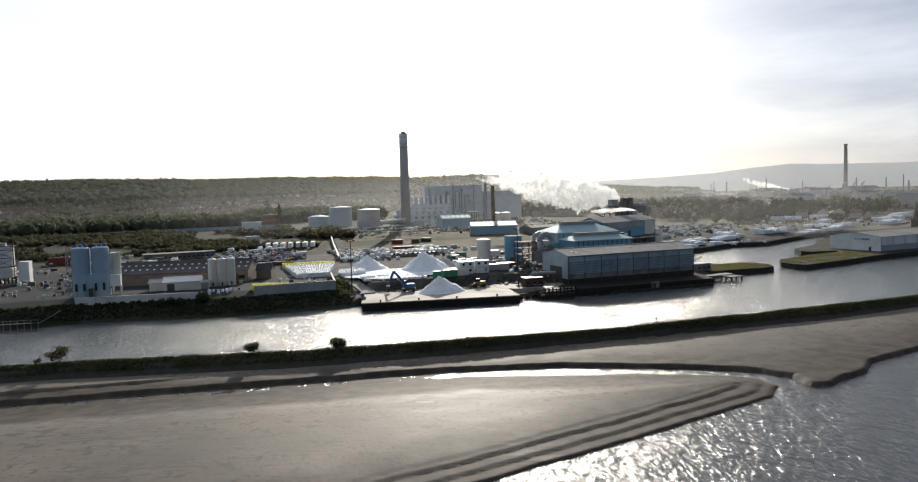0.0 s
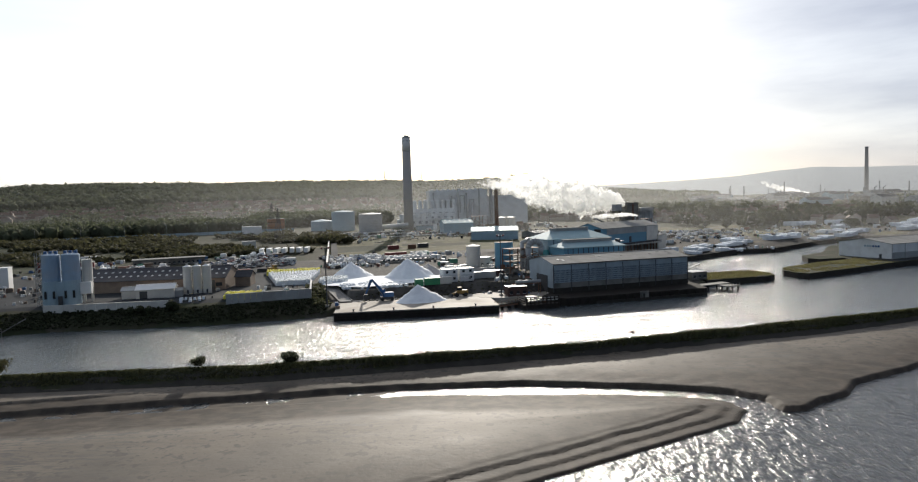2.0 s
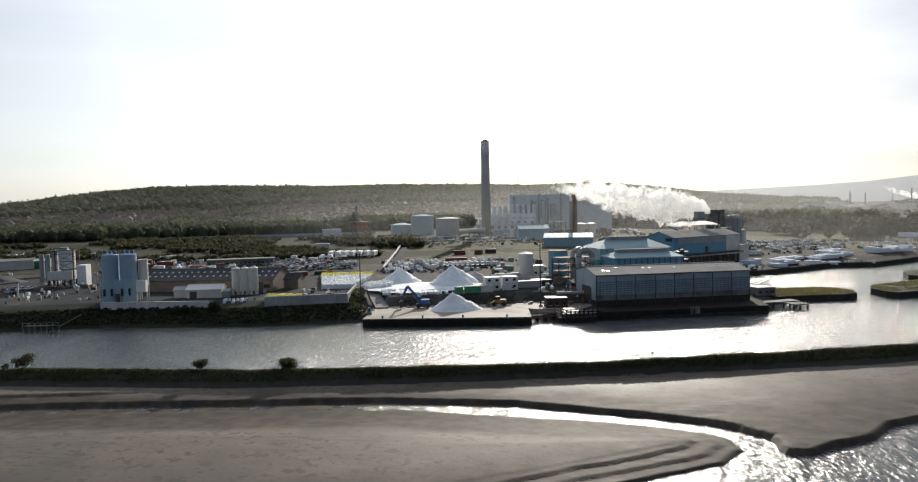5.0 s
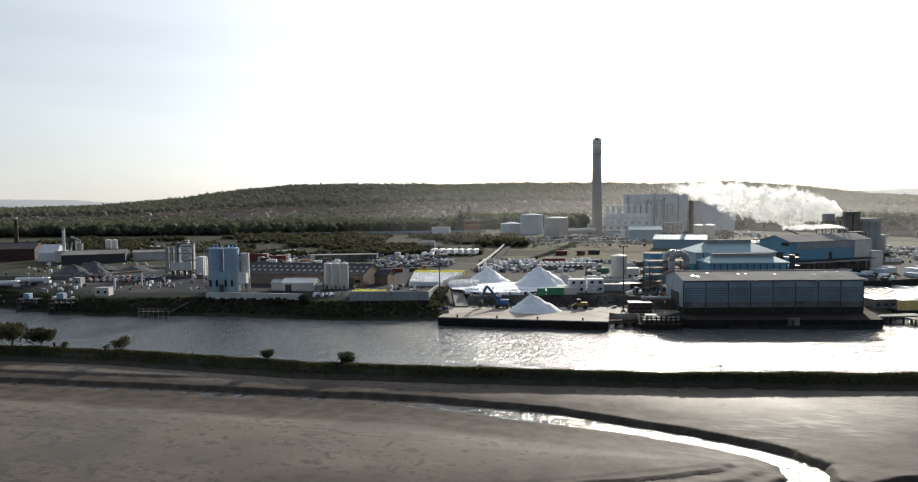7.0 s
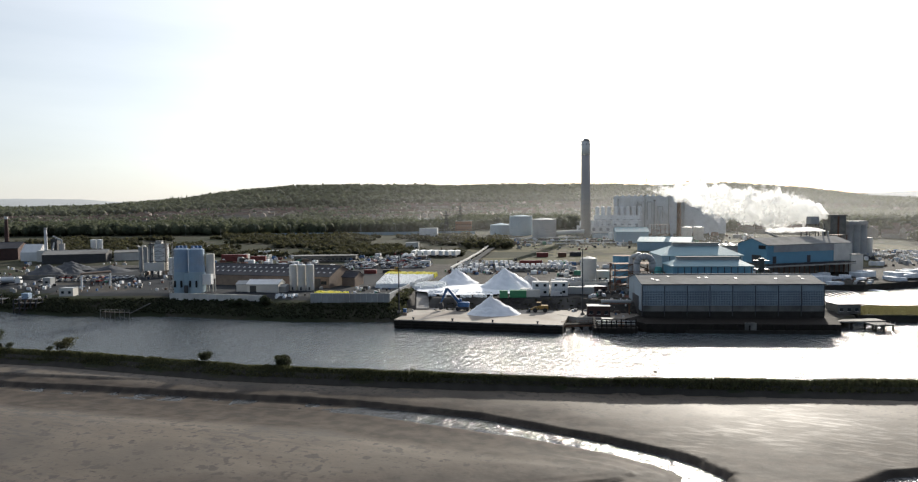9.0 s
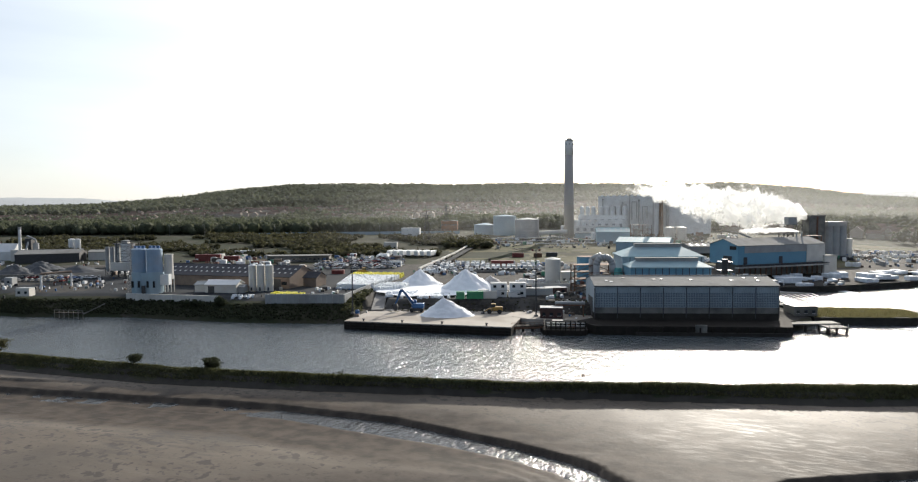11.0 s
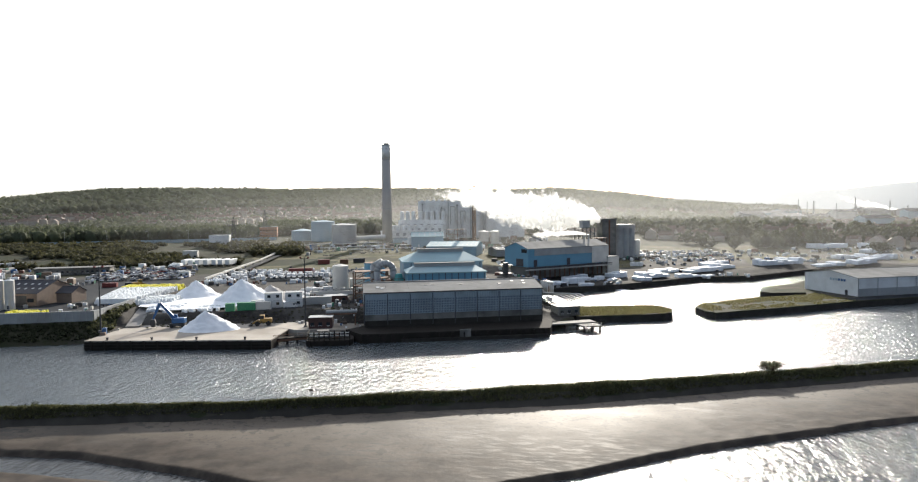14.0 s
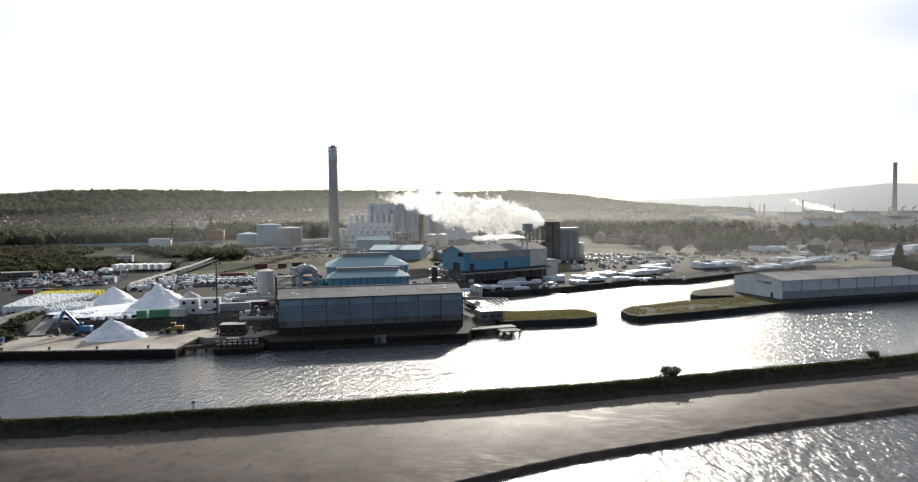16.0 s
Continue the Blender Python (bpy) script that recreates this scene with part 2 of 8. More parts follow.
def tidal_mat():
    """Sand and mud: dry and pale high up, dark and wet low down, with ripples, pools and footprints of gulls."""
    m = bpy.data.materials.new("tidal_sand_and_mud")
    m.use_nodes = True
    n, l = m.node_tree.nodes, m.node_tree.links
    b = n["Principled BSDF"]
    tc = n.new("ShaderNodeTexCoord")

    def nz(scale, detail=6.0, vec=None):
        k = n.new("ShaderNodeTexNoise")
        k.inputs["Scale"].default_value, k.inputs["Detail"].default_value = scale, detail
        l.new(vec or tc.outputs["Object"], k.inputs["Vector"])
        return k.outputs["Fac"]

    def rng_(src, a, b2, c=0.0, d=1.0):
        k = n.new("ShaderNodeMapRange")
        for name, val in (("From Min", a), ("From Max", b2), ("To Min", c), ("To Max", d)):
            k.inputs[name].default_value = val
        l.new(src, k.inputs["Value"])
        return k.outputs[0]

    def mix(fac, a, b2):
        k = n.new("ShaderNodeMix")
        k.data_type = "RGBA"
        l.new(fac, k.inputs["Factor"])
        for s, v in (("A", a), ("B", b2)):
            if isinstance(v, tuple):
                k.inputs[s].default_value = (*v, 1)
            else:
                l.new(v, k.inputs[s])
        return k.outputs["Result"]

    sep = n.new("ShaderNodeSeparateXYZ")
    l.new(tc.outputs["Object"], sep.inputs[0])
    high = n.new("ShaderNodeMath")
    high.operation = "MULTIPLY_ADD"
    high.inputs[1].default_value = 0.5
    l.new(nz(0.09), high.inputs[0])
    l.new(sep.outputs["Z"], high.inputs[2])
    dry = rng_(high.outputs[0], -1.6, -1.14)
    stretch = n.new("ShaderNodeMapping")
    stretch.inputs["Rotation"].default_value = (0, 0, radians(-8))
    stretch.inputs["Scale"].default_value = (0.25, 1.0, 1.0)
    l.new(tc.outputs["Object"], stretch.inputs["Vector"])
    streak = nz(0.35, 6.0, stretch.outputs["Vector"])
    sand = mix(rng_(streak, 0.35, 0.7), (0.112, 0.09, 0.068), (0.14, 0.115, 0.09))
    sand = mix(rng_(nz(1.1), 0.6, 0.66), sand, (0.072, 0.061, 0.05))
    sand = mix(rng_(nz(0.035), 0.45, 0.65), sand, (0.08, 0.067, 0.053))
    sand = mix(rng_(nz(0.5, 9.0), 0.58, 0.62), sand, (0.066, 0.056, 0.046))
    mud = mix(rng_(nz(0.3), 0.4, 0.62), (0.046, 0.038, 0.031), (0.078, 0.063, 0.05))
    # shallow puddles left between ripples, gathered in patches
    pool = n.new("ShaderNodeMath")
    pool.operation = "MULTIPLY"
    l.new(rng_(nz(1.05, 5.0, stretch.outputs["Vector"]), 0.5, 0.58), pool.inputs[0])
    l.new(rng_(nz(0.028, 4.0), 0.48, 0.6), pool.inputs[1])
    sand = mix(pool.outputs[0], sand, (0.058, 0.05, 0.042))
    # small dark stones and weed
    sand = mix(rng_(nz(0.8, 2.0, stretch.outputs["Vector"]), 0.71, 0.74), sand, (0.025, 0.022, 0.018))
    l.new(mix(dry, mud, sand), b.inputs["Base Color"])
    rough = n.new("ShaderNodeMix")
    l.new(dry, rough.inputs["Factor"])
    rough.inputs["A"].default_value = 0.7
    l.new(rng_(nz(0.06, 7.0, stretch.outputs["Vector"]), 0.34, 0.66, 0.7, 0.62), rough.inputs["B"])
    wet = n.new("ShaderNodeMath")
    wet.operation = "MULTIPLY_ADD"
    wet.inputs[1].default_value = -0.07
    l.new(pool.outputs[0], wet.inputs[0])
    l.new(rough.outputs["Result"], wet.inputs[2])
    l.new(wet.outputs[0], b.inputs["Roughness"])
    l.new(rng_(high.outputs[0], -1.6, -1.1, 0.09, 0.25), b.inputs["Specular IOR Level"])
    b1, b2 = n.new("ShaderNodeBump"), n.new("ShaderNodeBump")
    b1.inputs["Strength"].default_value, b1.inputs["Distance"].default_value = 0.13, 0.2
    b2.inputs["Strength"].default_value, b2.inputs["Distance"].default_value = 0.5, 0.07
    l.new(streak, b1.inputs["Height"])
    l.new(nz(1.3, 8.0), b2.inputs["Height"])
    l.new(b1.outputs["Normal"], b2.inputs["Normal"])
    l.new(b2.outputs["Normal"], b.inputs["Normal"])
    return m


def clutter_mat():
    """Odds and ends of a yard: a colour for each loose piece."""
    m = mat("yard_odds_and_ends", (0.3, 0.3, 0.3), 0.7, var=0.2, scale=0.8)
    n, l = m.node_tree.nodes, m.node_tree.links
    g, r = n.new("ShaderNodeNewGeometry"), n.new("ShaderNodeValToRGB")
    r.color_ramp.interpolation = "CONSTANT"
    cols = ((0.0, (0.06, 0.055, 0.05)), (0.14, (0.14, 0.1, 0.07)), (0.24, (0.72, 0.73, 0.73)), (0.56, (0.3, 0.3, 0.29)), (0.7, (0.03, 0.03, 0.032)), (0.76, (0.15, 0.06, 0.04)), (0.83, (0.06, 0.13, 0.26)), (0.9, (0.5, 0.48, 0.43)), (0.96, (0.06, 0.2, 0.13)))
    for i, (p, c) in enumerate(cols):
        e = r.color_ramp.elements[i] if i < 2 else r.color_ramp.elements.new(p)
        e.position, e.color = p, (*c, 1)
    l.new(g.outputs["Random Per Island"], r.inputs["Fac"])
    l.new(r.outputs["Color"], n["Hue/Saturation/Value"].inputs["Color"])
    return m


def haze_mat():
    """Stand-in haze: a translucent veil added over what lies behind, thicker and thinner by noise."""
    m = bpy.data.materials.new("stand_in_haze")
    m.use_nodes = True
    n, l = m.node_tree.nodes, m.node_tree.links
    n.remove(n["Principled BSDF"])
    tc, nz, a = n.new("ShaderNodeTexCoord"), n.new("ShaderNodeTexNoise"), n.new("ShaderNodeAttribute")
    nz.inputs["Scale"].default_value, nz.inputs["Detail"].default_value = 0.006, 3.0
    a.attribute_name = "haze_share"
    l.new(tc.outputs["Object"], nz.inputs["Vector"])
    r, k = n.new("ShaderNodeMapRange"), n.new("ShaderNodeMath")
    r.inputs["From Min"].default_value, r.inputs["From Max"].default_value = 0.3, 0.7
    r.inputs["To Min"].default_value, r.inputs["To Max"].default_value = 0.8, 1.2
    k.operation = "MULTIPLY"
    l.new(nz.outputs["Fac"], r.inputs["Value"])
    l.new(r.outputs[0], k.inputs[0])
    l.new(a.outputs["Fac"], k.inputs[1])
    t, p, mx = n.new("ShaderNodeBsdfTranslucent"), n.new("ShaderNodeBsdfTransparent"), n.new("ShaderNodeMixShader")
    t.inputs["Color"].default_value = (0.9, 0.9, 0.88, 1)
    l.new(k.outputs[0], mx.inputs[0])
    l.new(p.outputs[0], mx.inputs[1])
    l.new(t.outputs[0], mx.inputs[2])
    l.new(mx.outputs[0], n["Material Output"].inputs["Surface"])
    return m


M = dict(
    sand=tidal_mat(),
    earth=mixed("rough_grass_and_earth", [((0.048, 0.046, 0.03), 0.02, 0, 1), ((0.03, 0.036, 0.02), 0.03, 0.42, 0.52), ((0.06, 0.055, 0.042), 0.07, 0.55, 0.62), ((0.035, 0.04, 0.02), 0.7, 0.55, 0.65)], 0.95, 0.1, 0.5),
    yard=mixed("gravel_yard", [((0.052, 0.048, 0.043), 0.04, 0, 1), ((0.1, 0.094, 0.085), 0.05, 0.54, 0.62), ((0.036, 0.033, 0.03), 0.11, 0.48, 0.58), ((0.085, 0.077, 0.066), 1.1, 0.52, 0.7)], 0.92, 0.15, 0.5),
    field=mixed("dry_grass_field", [((0.12, 0.11, 0.06), 0.02, 0, 1), ((0.07, 0.075, 0.035), 0.05, 0.48, 0.58), ((0.15, 0.135, 0.1), 0.09, 0.56, 0.64), ((0.06, 0.055, 0.035), 0.9, 0.54, 0.64)], 0.95, 0.1, 0.4),
    clutter=clutter_mat(),
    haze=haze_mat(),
    concrete=mat("quay_concrete", (0.36, 0.32, 0.27), 0.8, var=0.25, scale=0.12, dirt=(0.16, 0.13, 0.1), dirt_amt=0.6),
    darkconc=mat("weathered_concrete", (0.2, 0.19, 0.17), 0.85, var=0.3, scale=0.3, dirt=(0.05, 0.05, 0.04), dirt_amt=0.7),
    rampconc=mat("worn_grey_concrete", (0.24, 0.23, 0.215), 0.85, var=0.25, scale=0.3, dirt=(0.12, 0.11, 0.1), dirt_amt=0.6),
    stone=mat("dark_dock_stone", (0.045, 0.041, 0.035), 0.9, var=0.35, scale=0.4, bump=0.4, spec=0.1),
    timber=mat("tarred_timber", (0.03, 0.026, 0.022), 0.9, var=0.35, scale=0.5, spec=0.1),
    asphalt=mat("asphalt", (0.03, 0.033, 0.037), 0.95, var=0.35, scale=0.1, dirt=(0.062, 0.064, 0.066), dirt_amt=0.45, spec=0.1),
    white=mat("white_paint", (0.72, 0.73, 0.72), 0.5, var=0.1, scale=0.3, dirt=(0.45, 0.43, 0.4), dirt_amt=0.4),
    cream=mat("cream_cladding", (0.6, 0.58, 0.53), 0.6, var=0.12, scale=0.3, dirt=(0.35, 0.32, 0.28), dirt_amt=0.4),
    grey=mat("grey_cladding", (0.33, 0.34, 0.34), 0.55, var=0.18, scale=0.25, dirt=(0.2, 0.18, 0.16), dirt_amt=0.5),
    roof=mat("grey_sheet_roof", (0.23, 0.23, 0.22), 0.92, var=0.22, scale=0.2, dirt=(0.12, 0.115, 0.11), dirt_amt=0.7, spec=0.15),
    darkroof=mat("slate_grey_sheet_roof", (0.055, 0.056, 0.065), 0.9, var=0.25, scale=0.3, dirt=(0.1, 0.095, 0.095), dirt_amt=0.5, spec=0.15),
    blueroof=mat("pale_blue_green_roof", (0.27, 0.4, 0.43), 0.7, var=0.12, scale=0.2, dirt=(0.35, 0.38, 0.37), dirt_amt=0.4),
    blue=mat("blue_cladding", (0.12, 0.3, 0.42), 0.5, var=0.12, scale=0.2, dirt=(0.12, 0.26, 0.36), dirt_amt=0.5),
    paleblue=mat("faded_blue_cladding", (0.3, 0.41, 0.47), 0.55, var=0.12, scale=0.3, dirt=(0.3, 0.36, 0.4), dirt_amt=0.5),
    shed=mat("silver_blue_cladding", (0.34, 0.41, 0.46), 0.5, var=0.15, scale=0.3, dirt=(0.2, 0.23, 0.25), dirt_amt=0.5, rnd=0.12),
    silo=mat("blue_grey_silo_paint", (0.26, 0.36, 0.47), 0.5, var=0.12, scale=0.4, dirt=(0.36, 0.38, 0.4), dirt_amt=0.4),
    steel=mat("galvanised_steel", (0.4, 0.4, 0.39), 0.45, 0.6, var=0.2, scale=0.5),
    rust=mat("rusted_steel", (0.16, 0.085, 0.05), 0.85, 0.1, var=0.35, scale=0.6),
    darksteel=mat("dark_steel", (0.06, 0.06, 0.062), 0.6, 0.3, var=0.3, scale=0.6),
    chimney=mat("pale_concrete_chimney", (0.42, 0.39, 0.36), 0.85, var=0.12, scale=0.06, dirt=(0.33, 0.3, 0.28), dirt_amt=0.5),
    chimtop=mat("white_chimney_band", (0.75, 0.74, 0.71), 0.7, var=0.06, scale=0.1),
    brick=mat("dark_red_brick", (0.07, 0.037, 0.031), 0.85, var=0.3, scale=0.5),
    brickpale=mat("buff_brick", (0.2, 0.15, 0.115), 0.85, var=0.25, scale=0.5),
    orange=mat("orange_brick", (0.36, 0.16, 0.08), 0.85, var=0.2, scale=0.4),
    salt=mat("salt", (0.82, 0.84, 0.86), 0.8, var=0.08, scale=0.35, bump=0.5, fine=3.0),
    dirtysalt=mat("dirty_salt", (0.42, 0.4, 0.38), 0.9, var=0.25, scale=0.4, bump=0.5, fine=3.0),
    bag=mat("white_bulk_bag", (0.78, 0.8, 0.8), 0.5, var=0.08, scale=1.5),
    yellowbag=mat("yellow_bulk_bag", (0.72, 0.66, 0.06), 0.5, var=0.1, scale=1.5),
    wrap=mat("white_shrink_wrap", (0.74, 0.77, 0.8), 0.35, var=0.08, scale=0.8),
    red=mat("red_container_paint", (0.17, 0.03, 0.025), 0.55, var=0.2, scale=0.5),
    green=mat("green_container_paint", (0.03, 0.2, 0.09), 0.55, var=0.2, scale=0.5),
    bluepaint=mat("blue_machine_paint", (0.03, 0.1, 0.24), 0.45, var=0.15, scale=1.0),
    yellow=mat("dusty_yellow_paint", (0.33, 0.2, 0.05), 0.6, var=0.25, scale=1.0),
    rubber=mat("black_rubber", (0.02, 0.02, 0.02), 0.8, var=0.2, scale=2.0),
    glass=mat("dark_glass", (0.02, 0.025, 0.03), 0.08, var=0.1, scale=1.0, bump=0),
    skylight=mat("translucent_roof_sheet", (0.4, 0.42, 0.42), 0.35, var=0.1, scale=1.0),
    slate=mat("brown_roof_tiles", (0.12, 0.075, 0.055), 0.8, var=0.25, scale=0.5, rnd=0.4),
    render=mat("pale_house_render", (0.42, 0.36, 0.3), 0.8, var=0.15, scale=0.4, rnd=0.6),
    bark=mat("bark", (0.05, 0.04, 0.03), 0.95, var=0.3, scale=3.0),
    teal=mat("teal_machine_paint", (0.08, 0.32, 0.3), 0.5, var=0.2, scale=1.0),
    aggregate=mat("grey_stone_aggregate", (0.065, 0.07, 0.078), 0.95, var=0.25, scale=0.5, bump=0.6, fine=4.0),
    canal=water_mat("canal_water", (0.065, 0.078, 0.087), 0.9, 0.9, 0.14),
    estuary=water_mat("estuary_water", (0.045, 0.048, 0.05), 0.5, 1.0, 0.17),
    grass=leaf_mat("bank_grass", (0.082, 0.085, 0.04), 0.5),
    piergrass=leaf_mat("pier_grass", (0.18, 0.165, 0.075), 0.5),
    leaf=leaf_mat("bush_leaves", (0.046, 0.052, 0.027), 0.5),
    scrub=leaf_mat("scrub_leaves", (0.07, 0.068, 0.034), 0.5),
    woods=leaf_mat("wood_foliage", (0.1, 0.112, 0.068), 0.35),
    louvre=mat("dark_louvre_slots", (0.1, 0.125, 0.145), 0.5, var=0.15, scale=0.5, bump=0),
    steam=steam_mat(),
    # pale colour and emission put the distance haze into the ridge
    far=glow_mat("far_ridge_painted_haze", (0.30, 0.315, 0.32), 0.25),
)
CARS = [mat("car_paint_" + k, c, 0.25, 0.0, var=0.05, scale=1.0, bump=0, rnd=0.5) for k, c in
        (("white", (0.7, 0.7, 0.7)), ("silver", (0.4, 0.41, 0.42)), ("black", (0.03, 0.03, 0.035)), ("blue", (0.05, 0.09, 0.2)), ("red", (0.19, 0.035, 0.03)), ("grey", (0.15, 0.155, 0.16)))]

# ---- building helpers ----
ALONG = Matrix.Rotation(radians(20), 4, "Z")     # u runs along the canal, v away from the water
rng = random.Random(7)


def at(u, v, z=0.0, deg=0.0):
    return ALONG @ Matrix.Translation((u, v, z)) @ Matrix.Rotation(radians(deg), 4, "Z")


def mesh(name, bm, material):
    me = bpy.data.meshes.new(name)
    bm.to_mesh(me)
    bm.free()
    me.materials.append(material)
    return me


def raw(name, verts, faces, material, smooth=False):
    me = bpy.data.meshes.new(name)
    me.from_pydata([tuple(p) for p in verts], [], faces)
    me.materials.append(material)
    if smooth:
        me.polygons.foreach_set("use_smooth", [True] * len(me.polygons))
    me.update()
    return me


def thing(name, u, v, z, deg, label, category, group="", kind=""):
    ob = new(name)
    ob.empty_display_size = 0.5
    ob.matrix_world = at(u, v, z, deg)
    return tagged(ob, label, category, group, kind)


def part(name, bm, material, parent, label="", smooth=False):
    me = bm if isinstance(bm, bpy.types.Mesh) else mesh(name, bm, material)
    if smooth:
        me.polygons.foreach_set("use_smooth", [True] * len(me.polygons))
    ob = new(name, me)
    ob.parent = parent
    return tagged(ob, label)


def box(x0, x1, y0, y1, z0, z1, bm=None, bevel=0.0):
    bm = bm or bmesh.new()
    own = bmesh.new() if bevel else bm
    r = bmesh.ops.create_cube(own, size=1.0, matrix=Matrix.Translation(((x0 + x1) / 2, (y0 + y1) / 2, (z0 + z1) / 2)) @ Matrix.Diagonal((x1 - x0, y1 - y0, z1 - z0, 1)))
    if bevel:
        bmesh.ops.bevel(own, geom=own.edges[:], offset=bevel, segments=1, affect="EDGES")
        me = bpy.data.meshes.new("tmp")
        own.to_mesh(me)
        own.free()
        bm.from_mesh(me)
        bpy.data.meshes.remove(me)
    return bm


def cyl(x, y, z0, z1, r, r2=None, n=24, bm=None):
    bm = bm or bmesh.new()
    bmesh.ops.create_cone(bm, cap_ends=True, segments=n, radius1=r, radius2=r if r2 is None else r2, depth=z1 - z0, matrix=Matrix.Translation((x, y, (z0 + z1) / 2)))
    return bm


def rod(a, b, r, n=6, bm=None):
    bm = bm or bmesh.new()
    a, b = Vector(a), Vector(b)
    d = b - a
    bmesh.ops.create_cone(bm, cap_ends=True, segments=n, radius1=r, radius2=r, depth=d.length, matrix=Matrix.Translation((a + b) / 2) @ d.to_track_quat("Z", "Y").to_matrix().to_4x4())
    return bm


def pipe(points, r, n=8, bm=None):
    bm = bm or bmesh.new()
    for a, b in zip(points, points[1:]):
        rod(a, b, r, n, bm)
    for p in points[1:-1]:
        bmesh.ops.create_icosphere(bm, subdivisions=1, radius=r * 1.06, matrix=Matrix.Translation(p))
    return bm


def prism(pts, z0, z1, bm=None):
    """A polygon pts stood up between z0 and z1."""
    bm = bm or bmesh.new()
    lo = [bm.verts.new((x, y, z0)) for x, y in pts]
    hi = [bm.verts.new((x, y, z1)) for x, y in pts]
    bm.faces.new(hi)
    bm.faces.new(lo[::-1])
    for i in range(len(pts)):
        j = (i + 1) % len(pts)
        bm.faces.new((lo[i], lo[j], hi[j], hi[i]))
    bmesh.ops.recalc_face_normals(bm, faces=bm.faces[:])
    return bm


def gable_walls(L, W, eave, ridge, bm=None):
    """Walls of a gabled shed with its ridge along x, from z = 0."""
    bm = bm or bmesh.new()
    prof = [(-W / 2, 0), (W / 2, 0), (W / 2, eave), (0, ridge), (-W / 2, eave)]
    a = [bm.verts.new((-L / 2, y, z)) for y, z in prof]
    b = [bm.verts.new((L / 2, y, z)) for y, z in prof]
    bm.faces.new(a[::-1])
    bm.faces.new(b)
    for i in range(5):
        j = (i + 1) % 5
        bm.faces.new((a[i], a[j], b[j], b[i]))
    bmesh.ops.recalc_face_normals(bm, faces=bm.faces[:])
    return bm


def slab(p, q, r, s, th=0.2, bm=None):
    """A sloping sheet with corners p q r s and a thickness."""
    bm = bm or bmesh.new()
    n = (Vector(q) - Vector(p)).cross(Vector(s) - Vector(p)).normalized() * th
    lo = [bm.verts.new(Vector(x)) for x in (p, q, r, s)]
    hi = [bm.verts.new(Vector(x) + n) for x in (p, q, r, s)]
    bm.faces.new(hi)
    bm.faces.new(lo[::-1])
    for i in range(4):
        j = (i + 1) % 4
        bm.faces.new((lo[i], lo[j], hi[j], hi[i]))
    return bm


def shed(name, u, v, z, deg, L, W, eave, ridge, wall, roof, label, category="shed", lights=0, over=0.35, doors=(), windows=(), plinth=None, group="", light_len=1.0):
    """A gabled building: walls, two roof slopes with skylights, ridge cap, doors and windows. doors/windows: (side, position, width, z0, z1)."""
    t = thing(name, u, v, z, deg, label, category, group)
    part("wall", gable_walls(L, W, eave, ridge), wall, t)
    k = (ridge - eave) / (W / 2)
    for sgn in (-1, 1):
        e, lx = W / 2 + over, L / 2 + over
        a = (-lx, sgn * e, eave - k * over + 0.02)
        b = (lx, sgn * e, eave - k * over + 0.02)
        c2 = (lx, 0, ridge + 0.02)
        d2 = (-lx, 0, ridge + 0.02)
        sl = part("roof", slab(a, b, c2, d2, 0.16) if sgn < 0 else slab(b, a, d2, c2, 0.16), roof, t)
        for i in range(lights):
            x = -L / 2 + (i + 0.5) * L / lights
            for row in (0.35, 0.68):
                y0, y1 = e * (1 - row) + light_len, e * (1 - row) - light_len
                if y1 < 0.3:
                    continue
                zz = lambda y: ridge + 0.2 - k * y
                q = [(x - 0.4, sgn * y0, zz(y0)), (x + 0.4, sgn * y0, zz(y0)), (x + 0.4, sgn * y1, zz(y1)), (x - 0.4, sgn * y1, zz(y1))]
                part("rooflight", slab(*(q if sgn < 0 else q[::-1]), 0.05), M["skylight"], sl)
    part("ridge_cap", box(-L / 2 - over, L / 2 + over, -0.35, 0.35, ridge + 0.08, ridge + 0.28), roof, t)
    if plinth:
        part("plinth", box(-L / 2 - 0.06, L / 2 + 0.06, -W / 2 - 0.06, W / 2 + 0.06, -0.6, 1.6), plinth, t)
    for kindname, items, m in (("door", doors, M["darksteel"]), ("window", windows, M["glass"])):
        for side, pos, w, z0, z1 in items:
            if side == "f":
                bm = box(pos - w / 2, pos + w / 2, -W / 2 - 0.1, -W / 2 + 0.05, z0, z1)
            elif side == "l":
                bm = box(-L / 2 - 0.1, -L / 2 + 0.05, pos - w / 2, pos + w / 2, z0, z1)
            else:
                bm = box(L / 2 - 0.05, L / 2 + 0.1, pos - w / 2, pos + w / 2, z0, z1)
            part(kindname, bm, m, t)
    return t


